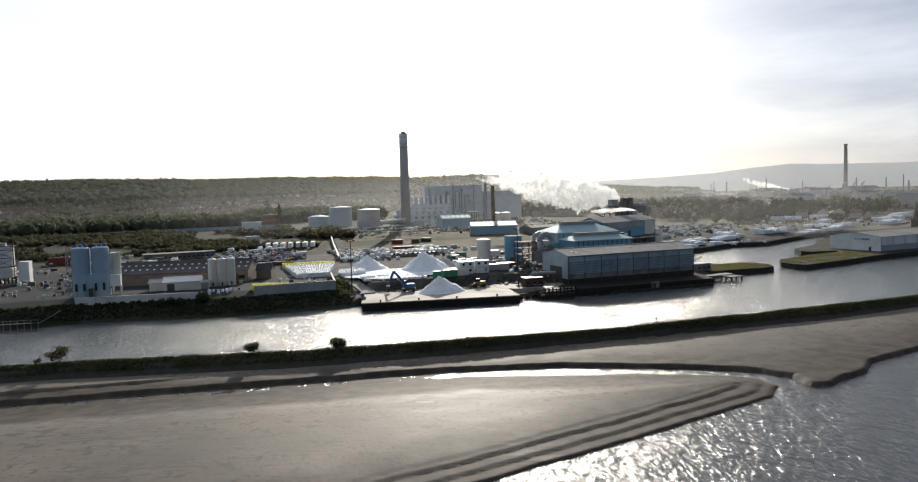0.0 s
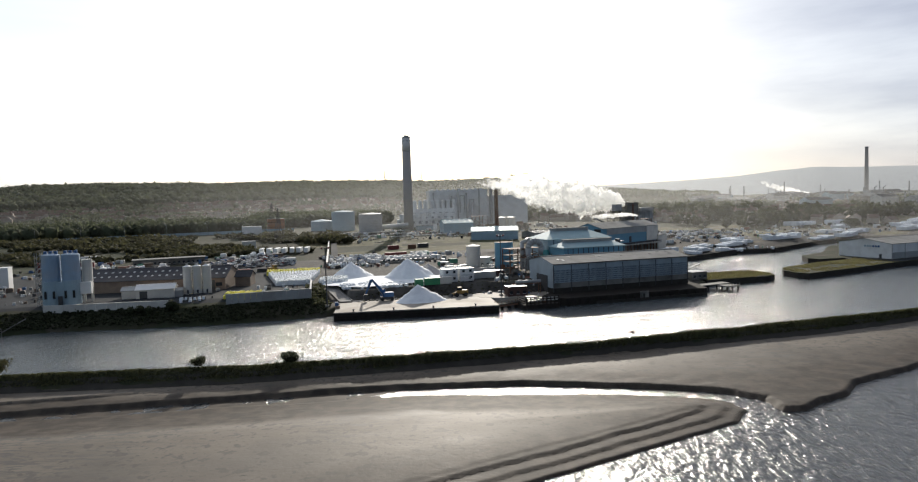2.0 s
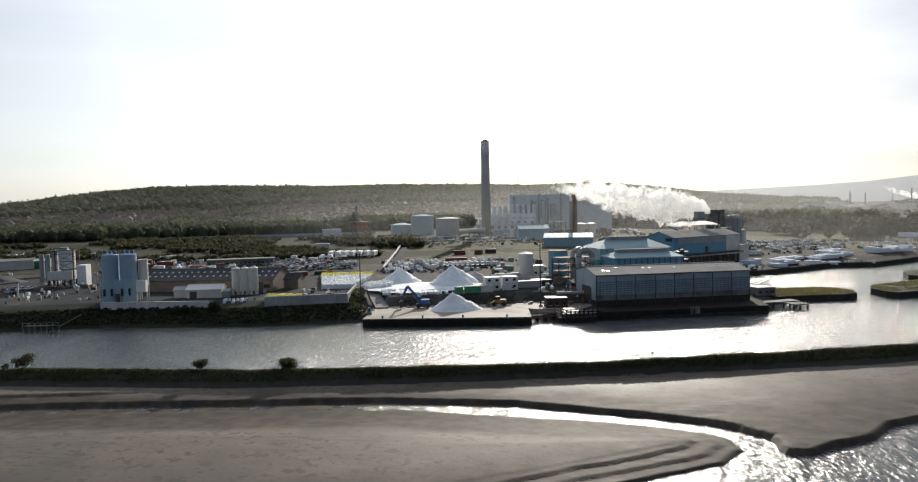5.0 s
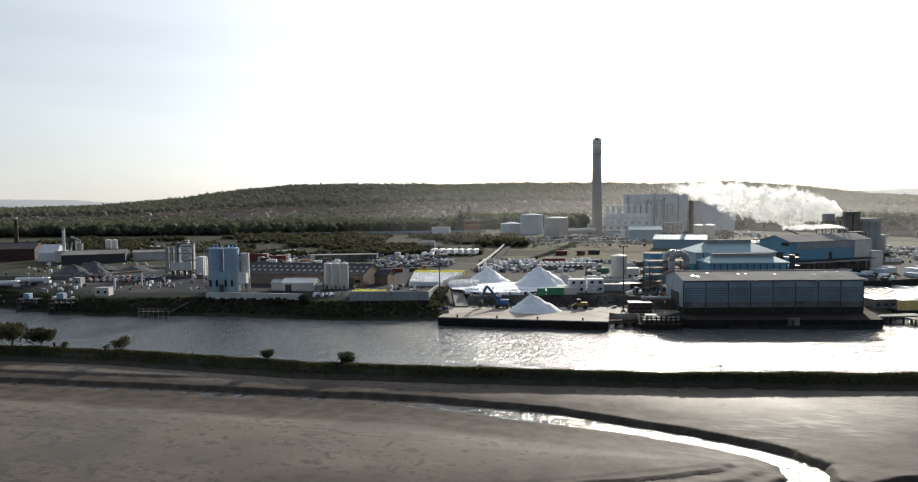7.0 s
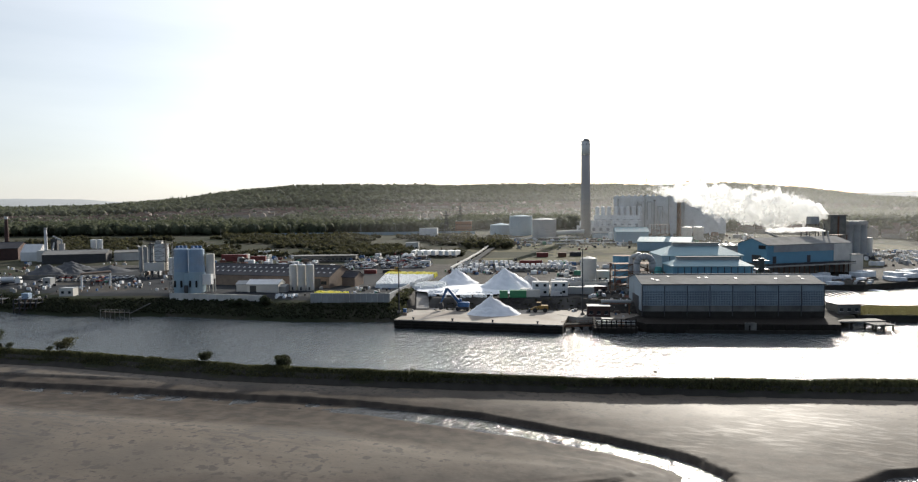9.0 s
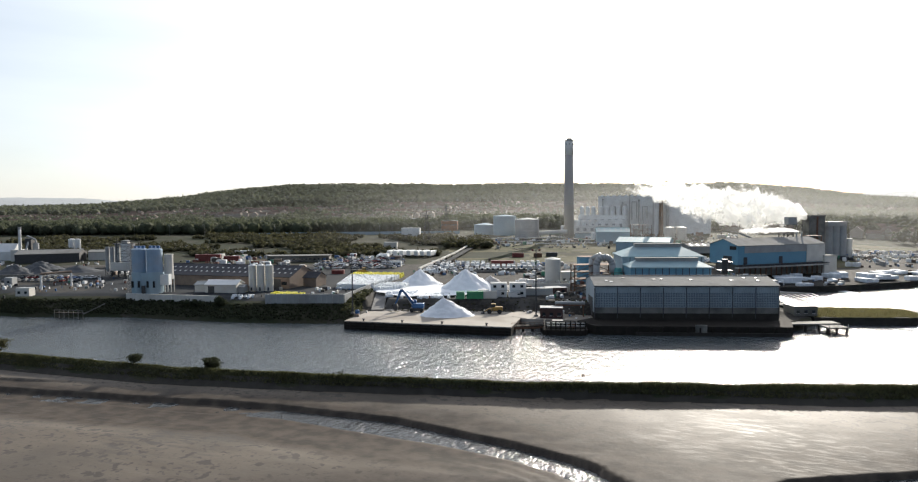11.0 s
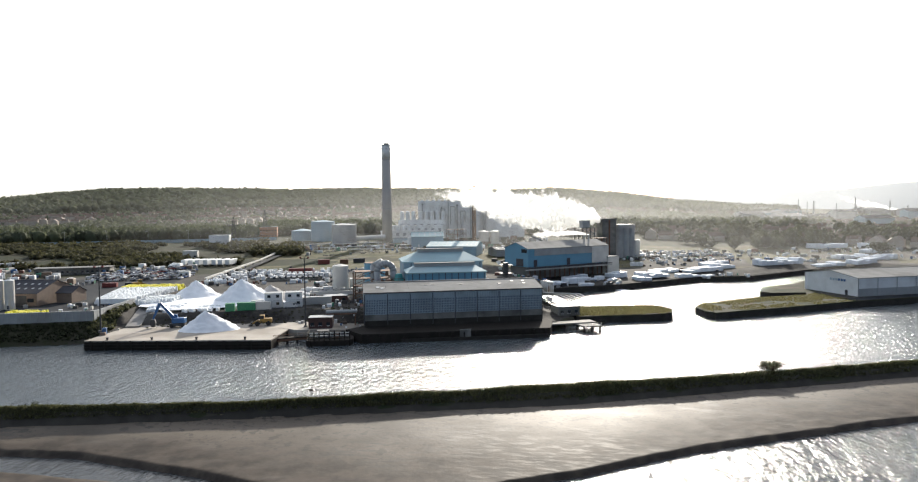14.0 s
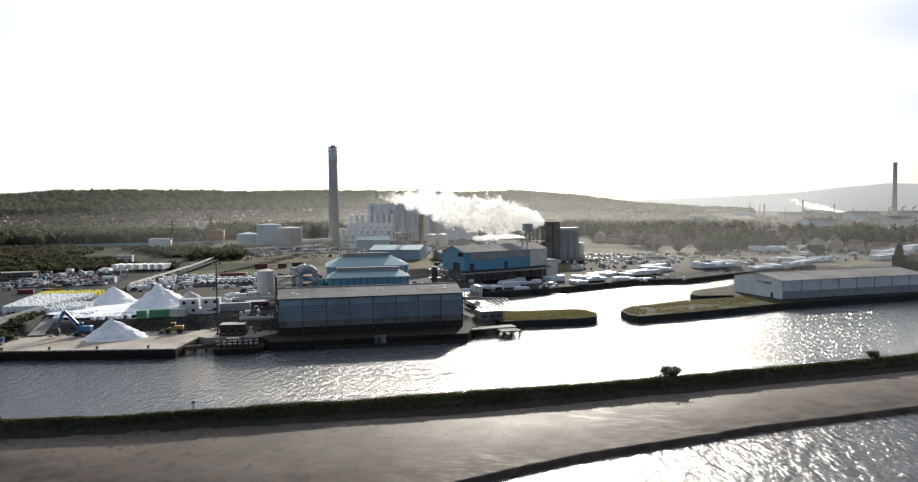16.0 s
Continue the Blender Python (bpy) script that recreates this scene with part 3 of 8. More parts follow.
def tank(name, u, v, z, r, h, material, label, roofm=None, cone=0.18, category="tank", rings=0, rail=False, group=""):
    t = thing(name, u, v, z, 0, label, category, group)
    part("shell", cyl(0, 0, 0, h, r, n=32), material, t, smooth=False)
    part("roof", cyl(0, 0, h + 0.003, h + r * cone, r + 0.12, 0.25, 32), roofm or material, t)
    for i in range(rings):
        zz = h * (i + 1) / (rings + 1)
        part("band", cyl(0, 0, zz - 0.08, zz + 0.08, r + 0.06, n=32), roofm or material, t)
    if rail:
        bm = bmesh.new()
        for i in range(20):
            a, b = 2 * math.pi * i / 20, 2 * math.pi * (i + 1) / 20
            p, q = (r * math.cos(a), r * math.sin(a)), (r * math.cos(b), r * math.sin(b))
            rod((*p, h), (*p, h + 1.1), 0.04, 4, bm)
            rod((*p, h + 1.1), (*q, h + 1.1), 0.04, 4, bm)
        part("railing", bm, M["steel"], t)
    bm = bmesh.new()
    for s in (-0.25, 0.25):
        rod((r + 0.15, s, 0), (r + 0.15, s, h + 0.8), 0.04, 4, bm)
    for i in range(int(h / 0.6)):
        rod((r + 0.15, -0.25, 0.6 * i + 0.3), (r + 0.15, 0.25, 0.6 * i + 0.3), 0.03, 4, bm)
    part("ladder", bm, M["steel"], t)
    return t


# ---- the lie of the land ----
def smooth(a, b, x):
    t = np.clip((x - a) / (b - a), 0, 1)
    return t * t * (3 - 2 * t)


def signed(poly, u, v):
    """Distance inside (+) or outside (-) of a polygon."""
    best = np.full(u.shape, 1e9)
    inside = np.zeros(u.shape, bool)
    n = len(poly)
    for i in range(n):
        (ax, ay), (bx, by) = poly[i], poly[(i + 1) % n]
        dx, dy = bx - ax, by - ay
        t = np.clip(((u - ax) * dx + (v - ay) * dy) / (dx * dx + dy * dy), 0, 1)
        best = np.minimum(best, (u - ax - t * dx) ** 2 + (v - ay - t * dy) ** 2)
        if ay != by:
            inside ^= ((ay > v) != (by > v)) & (u < (bx - ax) * (v - ay) / (by - ay) + ax)
    return np.where(inside, 1, -1) * np.sqrt(best)


CREST_U = [-900, -400, -76, -36, -20, 18, 58, 108, 170, 197, 282, 450, 900, 4500]
CREST_V = [420, 275, 190.5, 183.6, 179, 168.5, 161.6, 155.2, 154.6, 154, 159.4, 172, 215, 600]
FOOT_U = [-900, -400, -59, -34, 56, 92, 108, 168, 275, 450, 900, 4500]
FOOT_V = [402, 258, 172, 168.5, 156, 152.3, 151, 147, 152.4, 164, 206, 590]
SANDBANK = [(-900, -200), (-900, 385), (-400, 246), (-59, 164), (-43, 161.6), (2.6, 152), (53, 142), (77, 131.4), (92, 124.5), (100, 119.9), (106, 115), (108, 111), (107, 106), (101, 101.5), (80.5, 96.7), (53, 90.7), (32, 87), (-20, 78), (-120, 40), (-300, -60)]
BEACH = [(-900, 392), (-400, 249), (-60, 166.5), (-20, 160), (9, 155.3), (50, 148.3), (76, 139.5), (99, 127), (108, 120), (112, 116), (115, 110), (113, 103), (117, 101.5), (124, 104.5), (132, 106), (140.8, 111), (159, 114.5), (183, 121), (223, 126.5), (263, 129.6), (450, 142), (900, 182), (4500, 560), (4500, 700), (900, 260), (100, 180), (-900, 480)]
INLAND = [(-4500, 1500), (-900, 520), (-400, 360), (-137, 276), (-110, 263), (-83, 253), (-41, 252.5), (5, 241), (20, 239.5), (46, 239), (52, 245), (108, 243), (112, 236), (128, 230), (192, 227), (203, 238), (203, 316), (213, 319), (252, 326), (316, 351), (341, 347), (405, 376), (430, 382), (445, 358), (475, 352), (800, 425), (4500, 1300), (4500, 4600), (-4500, 4600)]
HILL_T = [-90, -40, -30, -20, -15, -10, -5, 0, 5, 15, 25, 35, 40, 44, 50, 56, 70, 90]
HILL_H = [26, 26, 26, 38, 48, 62, 84, 98, 96, 101, 104, 103, 90, 72, 56, 52, 50, 50]


def fbm(u, v, seed, size, octaves=4):
    """Cheap value noise, vectorised, from -1 to 1."""
    out, amp = np.zeros(np.shape(u)), 0.5
    for o in range(octaves):
        x, y = np.asarray(u) / size, np.asarray(v) / size
        xi, yi = np.floor(x), np.floor(y)
        fx, fy = x - xi, y - yi
        fx, fy = fx * fx * (3 - 2 * fx), fy * fy * (3 - 2 * fy)
        h = lambda a, b: np.modf(np.abs(np.sin(a * 127.1 + b * 311.7 + seed * 17.3) * 43758.5453))[0] * 2 - 1
        out = out + amp * ((h(xi, yi) * (1 - fx) + h(xi + 1, yi) * fx) * (1 - fy) + (h(xi, yi + 1) * (1 - fx) + h(xi + 1, yi + 1) * fx) * fy)
        amp, size = amp * 0.5, size * 0.5
    return out


def foot(u):
    """Where the face of the sea wall meets the beach."""
    return np.maximum(np.interp(u, FOOT_U, FOOT_V), np.interp(u, CREST_U, CREST_V) - 7.6)


def plain(u, v):
    """Inland level, without the banks."""
    left = np.interp(v, [255, 300, 400, 440, 500, 575, 800, 1000], [6, 6.5, 8, 8.5, 11, 14.5, 18, 20])
    right = np.interp(v, [255, 340, 400, 440, 520, 600, 800, 1000], [2.2, 3, 4.5, 6, 10, 14, 18, 20])
    w = smooth(200, 235, u)
    z = left * (1 - w) + right * w
    x, y = u * math.cos(radians(20)) - v * math.sin(radians(20)) - 55, u * math.sin(radians(20)) + v * math.cos(radians(20)) - 25
    r, th = np.hypot(x, y), np.degrees(np.arctan2(-x, y))
    hill = np.interp(th, HILL_T, HILL_H)
    lift = smooth(880, 1800, r)
    return z * (1 - lift) + np.maximum(hill - 17, z) * lift + lift * 6 * fbm(u, v, 3, 260)


def land(u, v):
    """Height of the ground sheet."""
    u, v = np.asarray(u, float), np.asarray(v, float)
    wob = 1.6 * fbm(u, v, 1, 14) * smooth(260, 60, np.abs(u - 40))
    vf, vc = foot(u), np.interp(u, CREST_U, CREST_V)
    sb = signed(SANDBANK, u, v) + wob * 0.7
    bc = signed(BEACH, u, v) + wob * 0.6
    bed = -3.4 + smooth(92, 40, u) * smooth(112, 124, v) * (0.47 + 0.1 * fbm(u, v, 19, 4))
    z = bed
    # terraces cut by the tide on the estuary side, a long gentle slope on the channel side
    cut = sb + 0.45 * fbm(u, v, 15, 3.2)
    outer = 0.8 * smooth(-0.5, 0.3, cut) + 0.32 * smooth(3.0, 3.5, cut) + 0.36 * smooth(6.3, 6.8, cut + 0.5 * fbm(u, v, 16, 6)) + 0.1 * smooth(8.6, 9.0, cut) + 0.73 * smooth(7, 28, sb)
    inner = 0.6 * smooth(-0.6, 0.8, sb) + 1.71 * smooth(0.5, 24, sb)
    side = smooth(122, 111, v)
    sand = -3.4 + outer * side + inner * (1 - side) + 0.06 * fbm(u, v, 5, 9)
    beach = -3.4 + 1.35 * smooth(-0.5, 0.6, bc) + 0.85 * np.clip(bc / np.maximum(4, bc + np.maximum(vf - v, 0)), 0, 1) + 0.07 * fbm(u, v, 6, 6) + 0.16 * fbm(u, v, 7, 3.0) * smooth(13, 1, bc)
    z = np.maximum(z, np.where(sb > -1, sand, -3.4))
    z = np.maximum(z, np.where(bc > -1, beach, -3.4))
    z = np.where(v > np.interp(u, FOOT_U, FOOT_V) - 0.5, np.maximum(z, -1.25), z)
    s = (v - vf) / np.maximum(vc - vf, 1)
    ragged = 0.3 * fbm(u, v, 8, 7)
    run = np.maximum(vc - 2.3 - vf, 1.6) / np.maximum(vc - vf, 1)
    bank = np.where(s < run, -1.25 + 2.85 * np.clip(s / run, 0, 1) ** 0.85, 1.6 - 0.8 * (s - run) / np.maximum(1 - run, 0.05)) + ragged * smooth(0.1, 0.4, s)
    down = 0.8 + ragged - (v - vc) * 0.9
    z = np.where(s > 0, np.where(s < 1, bank, np.maximum(down, -3.0)), z)
    d = signed(INLAND, u, v)
    top = plain(u, v) + 0.25 * fbm(u, v, 9, 30)
    ease = lambda pts, hs: np.interp(d, pts, hs)
    k1 = np.interp(d, [-3, 0, 1.5, 11, 18], [0, 0.28, 0.42, 0.86, 1])
    left = -3 + (top + 3) * k1
    mid = np.where(d < 13, np.interp(d, [-2, -0.4, 0.4, 9, 13], [-3, -3, 2.0, 2.2, 5.6]), np.maximum(top * smooth(5, 22, d), 5.6 * (d < 22)))
    mid = np.where(d >= 22, top, mid)
    right = np.interp(d, [-2, -0.4, 0.4, 3], [-3, -3, 1.8, 2.0])
    right = right + (top - 2.0) * smooth(3, 14, d) * (d > 3)
    w1, w2 = smooth(44, 50, u), smooth(186, 200, u)
    inland = (left * (1 - w1) + mid * w1) * (1 - w2) + right * w2
    # cutting of the quay ramp
    rise = np.clip((v - 248) / 33, 0, 1)
    inland = np.where((np.abs(u - 53.2) < 3.4) & (v > 246) & (v < 284), np.minimum(inland, 2.2 + 3.9 * rise), inland)
    return np.where(d > -3, np.maximum(z * (s < 1.2) + -3 * (s >= 1.2), inland), z)


def gz(u, v):
    return float(land(np.array([u], float), np.array([v], float))[0])


def spread(stops):
    out = []
    for a, b, step in stops:
        out += list(np.arange(a, b, step))
    return np.array(out + [stops[-1][1]])


GU = spread([(-4400, -900, 100), (-900, -200, 16), (-200, -90, 3), (-90, 300, 1.0), (300, 480, 3), (480, 1000, 16), (1000, 4400, 100)])
GV = spread([(-900, 0, 60), (0, 80, 4), (80, 165, 0.5), (165, 185, 0.75), (185, 232, 4), (232, 270, 0.9), (270, 420, 3), (420, 800, 8), (800, 2200, 28), (2200, 4400, 110)])


def sheet(name, us, vs, height, pick, materials, label, category):
    uu, vv = np.meshgrid(us, vs, indexing="xy")
    bend = np.clip(np.interp(uu, CREST_U, CREST_V) - 160, -6, 30)
    vv = vv + bend * smooth(84, 125, vv) * (1 - smooth(186, 232, vv))
    zz = height(uu, vv)
    nu, nv = len(us), len(vs)
    c, s = math.cos(radians(20)), math.sin(radians(20))
    co = np.stack([uu * c - vv * s, uu * s + vv * c, zz], -1).reshape(-1, 3)
    idx = np.arange(nu * nv).reshape(nv, nu)
    quads = np.stack([idx[:-1, :-1], idx[:-1, 1:], idx[1:, 1:], idx[1:, :-1]], -1).reshape(-1, 4)
    me = bpy.data.meshes.new(name)
    me.vertices.add(len(co))
    me.vertices.foreach_set("co", co.ravel())
    me.loops.add(quads.size)
    me.loops.foreach_set("vertex_index", quads.ravel())
    me.polygons.add(len(quads))
    me.polygons.foreach_set("loop_start", np.arange(0, quads.size, 4))
    me.polygons.foreach_set("loop_total", np.full(len(quads), 4))
    for m in materials:
        me.materials.append(m)
    cu, cv = (uu[:-1, :-1] + uu[1:, 1:]) / 2, (vv[:-1, :-1] + vv[1:, 1:]) / 2
    me.polygons.foreach_set("material_index", pick(cu, cv, (zz[:-1, :-1] + zz[1:, 1:]) / 2).ravel().astype(np.int32))
    me.polygons.foreach_set("use_smooth", [True] * len(quads))
    me.update(calc_edges=True)
    me.validate()
    return tagged(new(name, me), label, category, kind="structure")


def cover(u, v, z):
    """Which cover lies where: 0 tidal sand, 1 grass and earth, 2 yard, 3 paving."""
    vf = foot(u)
    out = np.where(v < vf + 0.4, 0, 1)
    d = signed(INLAND, u, v)
    yard = (d > 14) & (u > -150) & (v < 430) | (d > 2) & (u > 195) & (u < 700) & (v < 440) | (d > 2) & (u > 48) & (u < 200) & (v < 440)
    yard &= ~((v > 385) & (u < 60)) & ~((v > 395) & (u < 150))
    paved = yard & (u < 45) & (v < 372) & (fbm(u, v, 14, 40) > -0.42)
    field = (u > 60) & (u < 300) & (v > 392) & (v < 560) & (fbm(u, v, 17, 45) > -0.22) | (u > 200) & (d > 20) & (v < 560) & (fbm(u, v, 18, 60) > 0.12)
    return np.where(field, 4, np.where(paved, 3, np.where(yard, 2, out)))


sheet("ground", GU, GV, land, cover, [M["sand"], M["earth"], M["yard"], M["asphalt"], M["field"]], "tidal sandbank, grassy sea wall, gravel yards and wooded hills", "ground")

# canal and estuary
cu = np.array([-900, -400, -76, -36, -20, 18, 58, 108, 170, 197, 282, 450, 900, 4400.0])
edge = [(u, np.interp(u, CREST_U, CREST_V) - 1.5) for u in cu]
verts = [at(u, v, -0.5).translation for u, v in edge] + [at(u, v, -0.5).translation for u, v in [(4400, 1400), (900, 520), (480, 420), (330, 400), (203, 340), (120, 270), (0, 265), (-83, 275), (-137, 300), (-400, 400), (-900, 600)]]
tagged(new("canal_water", raw("canal_water", verts, [list(range(len(verts)))], M["canal"])), "grey ship canal water rippled and glittering in the sun", "water", kind="structure")
verts = [at(u, v, -2.95).translation for u, v in [(-4400, -4400), (4400, -4400), (4400, 590), (900, 208), (275, 155), (108, 153), (-59, 174), (-400, 262), (-900, 410), (-4400, 1300)]]
tagged(new("estuary_water", raw("estuary_water", verts, [list(range(len(verts)))], M["estuary"])), "grey tidal estuary water with small waves", "water", kind="structure")

# stone facing at the foot of the sea wall
us = list(range(-140, 440, 2))
verts, faces = [], []
for u in us:
    vf, vc = foot(u), np.interp(u, CREST_U, CREST_V)
    wob = 0.25 * noise.noise((u * 0.11, 3.0, 0.0)) + 0.12 * noise.noise((u * 0.7, 1.0, 0.0))
    w = max(vc - 2.3 - vf, 1.6) * 0.6
    top = -1.25 + 2.85 * 0.6 ** 0.85
    for dv, z in ((-0.5, -1.9), (-0.1, -1.15), (w * 0.5, -0.2 + wob), (w, top + 0.2 + wob), (w + 0.4, top - 0.9)):
        verts.append(at(u, vf + dv, z).translation)
for i in range(len(us) - 1):
    for j in range(4):
        a = i * 5 + j
        faces.append((a, a + 5, a + 6, a + 1))
tagged(new("sea_wall_facing", raw("sea_wall_facing", verts, faces, M["stone"])), "dark sloping stone facing of the sea wall", "sea wall", kind="structure")


# ---- quays, docks and piers ----
def quay(name, pts, z0, z1, wall, top, label, category="quay", coping=0.5):
    t = thing(name, 0, 0, 0, 0, label, category, kind="structure")
    part("wall", prism(pts, z0, z1 - 0.35), wall, t)
    part("deck", prism(pts, z1 - 0.347, z1), top, t)
    return t


loading_quay = quay("loading_quay", [(46.8, 228.5), (101.5, 217.2), (107.5, 246), (53, 256)], -3, 2.3, M["timber"], M["concrete"], "long concrete loading quay with a dark timber face")
n = 14
for i in range(n):
    f = (i + 0.5) / n
    u, v = 46.8 + f * 54.7, 228.5 - f * 11.3
    part("fender", box(u - 0.25, u + 0.25, v - 0.35, v + 0.1, -2.5, 2.15), M["timber"], loading_quay)
for f in (0.12, 0.36, 0.6, 0.86):
    u, v = 46.8 + f * 54.7, 228.9 - f * 11.3
    b = thing("bollard", u, v + 0.6, 2.3, 0, "black cast iron mooring bollard on the quay edge", "bollard", "quay bollards")
    part("post", cyl(0, 0, 0, 0.6, 0.28, n=12), M["darksteel"], b)
    part("cap", cyl(0, 0, 0.6, 0.8, 0.42, n=12), M["darksteel"], b)
bm = bmesh.new()
for k in range(5):
    f0 = k / 5
    for zz in (0.2, 1.1):
        rod((46.8 + f0 * 54.7, 228.2 - f0 * 11.3, zz), (46.8 + (f0 + 0.19) * 54.7, 228.2 - (f0 + 0.19) * 11.3, zz), 0.15, 6, bm)
part("wale", bm, M["timber"], loading_quay)

# deck in tarred timber, its dark colour also standing in for the shed's shadow
shed_dock = quay("shed_dock", [(122, 232), (128, 219.5), (187, 217.5), (191, 228), (191, 236), (122, 241)], -3, 2.3, M["timber"], M["timber"], "dark timber and concrete dock under the shed")
for i in range(16):
    f = (i + 0.5) / 16
    u, v = 128 + f * 59, 219.5 - f * 2.5
    part("fender", box(u - 0.2, u + 0.2, v - 0.4, v + 0.1, -2.5, 2.0), M["timber"], shed_dock)
part("ledge", prism([(140, 218.6), (186, 216.2), (186, 217.6), (140, 219.4)], -1.0, 0.5), M["stone"], shed_dock)
part("ladder_frame", box(158, 161.5, 218, 218.5, -0.3, 2.8), M["darkconc"], shed_dock)

PIER_A = [(203, 238), (234, 236.8), (239, 238.5), (242.6, 245), (242.4, 254), (239, 258), (216, 260.5), (203, 263)]
PIER_B = [(252.2, 239), (254, 234.5), (285, 240), (321, 248), (398, 257), (600, 293), (900, 351), (900, 425), (600, 408), (430, 356), (378, 340), (340, 309), (316, 300), (306, 286), (307, 280), (322, 277), (318, 271), (292, 268), (262, 258), (254, 249)]
pier = quay("grass_pier", PIER_A, -3, 2.0, M["stone"], M["earth"], "stone-walled dock pier topped with rough grass", "pier")
pier_b = quay("warehouse_quay", PIER_B, -3, 2.0, M["stone"], M["earth"], "stone-walled quay with rough grass before the warehouse", "quay")
part("hardstanding", prism([(324, 250), (398, 259), (560, 287), (560, 330), (430, 330), (330, 285), (322, 262)], 2.004, 2.04), M["yard"], pier_b)
part("road_strip", prism([(322, 249), (398, 258), (598, 293), (597, 299), (397, 264), (324, 255)], 2.044, 2.07), M["asphalt"], pier_b)

basin_edge = [(203, 263), (203, 316), (213, 319), (252, 326), (316, 351), (341, 347), (405, 376), (430, 382)]
bw = thing("basin_wall", 0, 0, 0, 0, "dark stone wall along the far side of the dock basin", "dock wall", kind="structure")
for (a, b), (c_, d_) in zip(basin_edge, basin_edge[1:]):
    dx, dy = c_ - a, d_ - b
    ln = math.hypot(dx, dy)
    nx, ny = dy / ln * 0.7, -dx / ln * 0.7
    part("wall_run", prism([(a + nx, b + ny), (c_ + nx, d_ + ny), (c_ - nx, d_ - ny), (a - nx, b - ny)], -3, 2.25), M["stone"], bw)

# ---- the long shed on the dock ----
def long_shed():
    L, W, e, r = 59.0, 22.0, 10.9, 12.9
    t = thing("dock_shed", 159.0, 242.6, 2.6, -0.7, "long silver-blue clad dock shed with a worn grey roof", "shed")
    part("wall", gable_walls(L, W, e, r), M["shed"], t)
    # solid near-black plinth fills in for the shadow of an open undercroft
    part("plinth", box(-L / 2 - 0.1, L / 2 + 0.1, -W / 2 - 0.15, W / 2 + 0.15, -0.3, 1.7), M["stone"], t)
    n = 8
    for i in range(n):
        x0, x1 = -L / 2 + i * L / n + 0.12, -L / 2 + (i + 1) * L / n - 0.12
        bm = bmesh.new()
        xs = np.arange(x0, x1 + 0.01, (x1 - x0) / 24)
        pts = []
        for j, x in enumerate(xs):
            pts.append((x, -W / 2 - (0.1 if j % 2 else 0.22)))
        vs = [[bm.verts.new((x, y, z)) for x, y in pts] for z in (3.7, 10.2)]
        for j in range(len(pts) - 1):
            bm.faces.new((vs[0][j], vs[0][j + 1], vs[1][j + 1], vs[1][j]))
        sheetp = part("cladding_panel", bm, M["shed"], t)
        part("lower_panel", box(x0, x1, -W / 2 - 0.12, -W / 2, 1.72, 3.65), M["darkconc"], t)
        bm = bmesh.new()
        for row in range(6):
            for k in range(13):
                x = x0 + 0.4 + k * (x1 - x0 - 0.8) / 12
                z = 3.9 + row * 0.8
                box(x - 0.13, x + 0.13, -W / 2 - 0.25, -W / 2 - 0.05, z, z + 0.55, bm)
        tagged(part("louvre_strip", bm, M["louvre"], sheetp, "rows of small dark louvre slots"), kind="stuff")
    for i in range(n + 1):
        x = -L / 2 + i * L / n
        part("post", box(x - 0.13, x + 0.13, -W / 2 - 0.35, -W / 2 - 0.02, 0.2, 10.2), M["darksteel"], t)
    k = (r - e) / (W / 2)
    for sgn in (-1, 1):
        for i in range(n):
            x0, x1 = -L / 2 - 0.3 + i * (L + 0.6) / n, -L / 2 - 0.3 + (i + 1) * (L + 0.6) / n - 0.03
            a, b = (x0, sgn * (W / 2 + 0.5), e - 0.16 + 0.03), (x1, sgn * (W / 2 + 0.5), e - 0.16 + 0.03)
            q = [a, b, (x1, 0, r + 0.03), (x0, 0, r + 0.03)]
            part("roof_panel", slab(*(q if sgn < 0 else [q[1], q[0], q[3], q[2]]), 0.12), M["roof"], t)
    for x, y in ((-25, -6), (-23.6, -7.2), (-19, -3), (-9, -4.5), (-6.5, -4.3), (3, -5), (16, -5.6), (21, -3), (24.6, -6), (24.9, -3)):
        z = r + 0.18 - k * abs(y)
        part("roof_patch", slab((x - 0.5, y - 0.6, z - k * 0.6), (x + 0.5, y - 0.6, z - k * 0.6), (x + 0.5, y + 0.6, z + k * 0.6), (x - 0.5, y + 0.6, z + k * 0.6), 0.05), M["darksteel"] if (x > -20) else M["skylight"], t)
    part("ridge_cap", box(-L / 2 - 0.3, L / 2 + 0.3, -0.4, 0.4, r + 0.1, r + 0.3), M["roof"], t)
    part("gutter", box(-L / 2 - 0.3, L / 2 + 0.3, -W / 2 - 0.75, -W / 2 - 0.5, e - 0.35, e - 0.1), M["darksteel"], t)
    part("end_door", box(-L / 2 - 0.12, -L / 2 + 0.1, -6, 4, 0.1, 6.2), M["darksteel"], t)


long_shed()

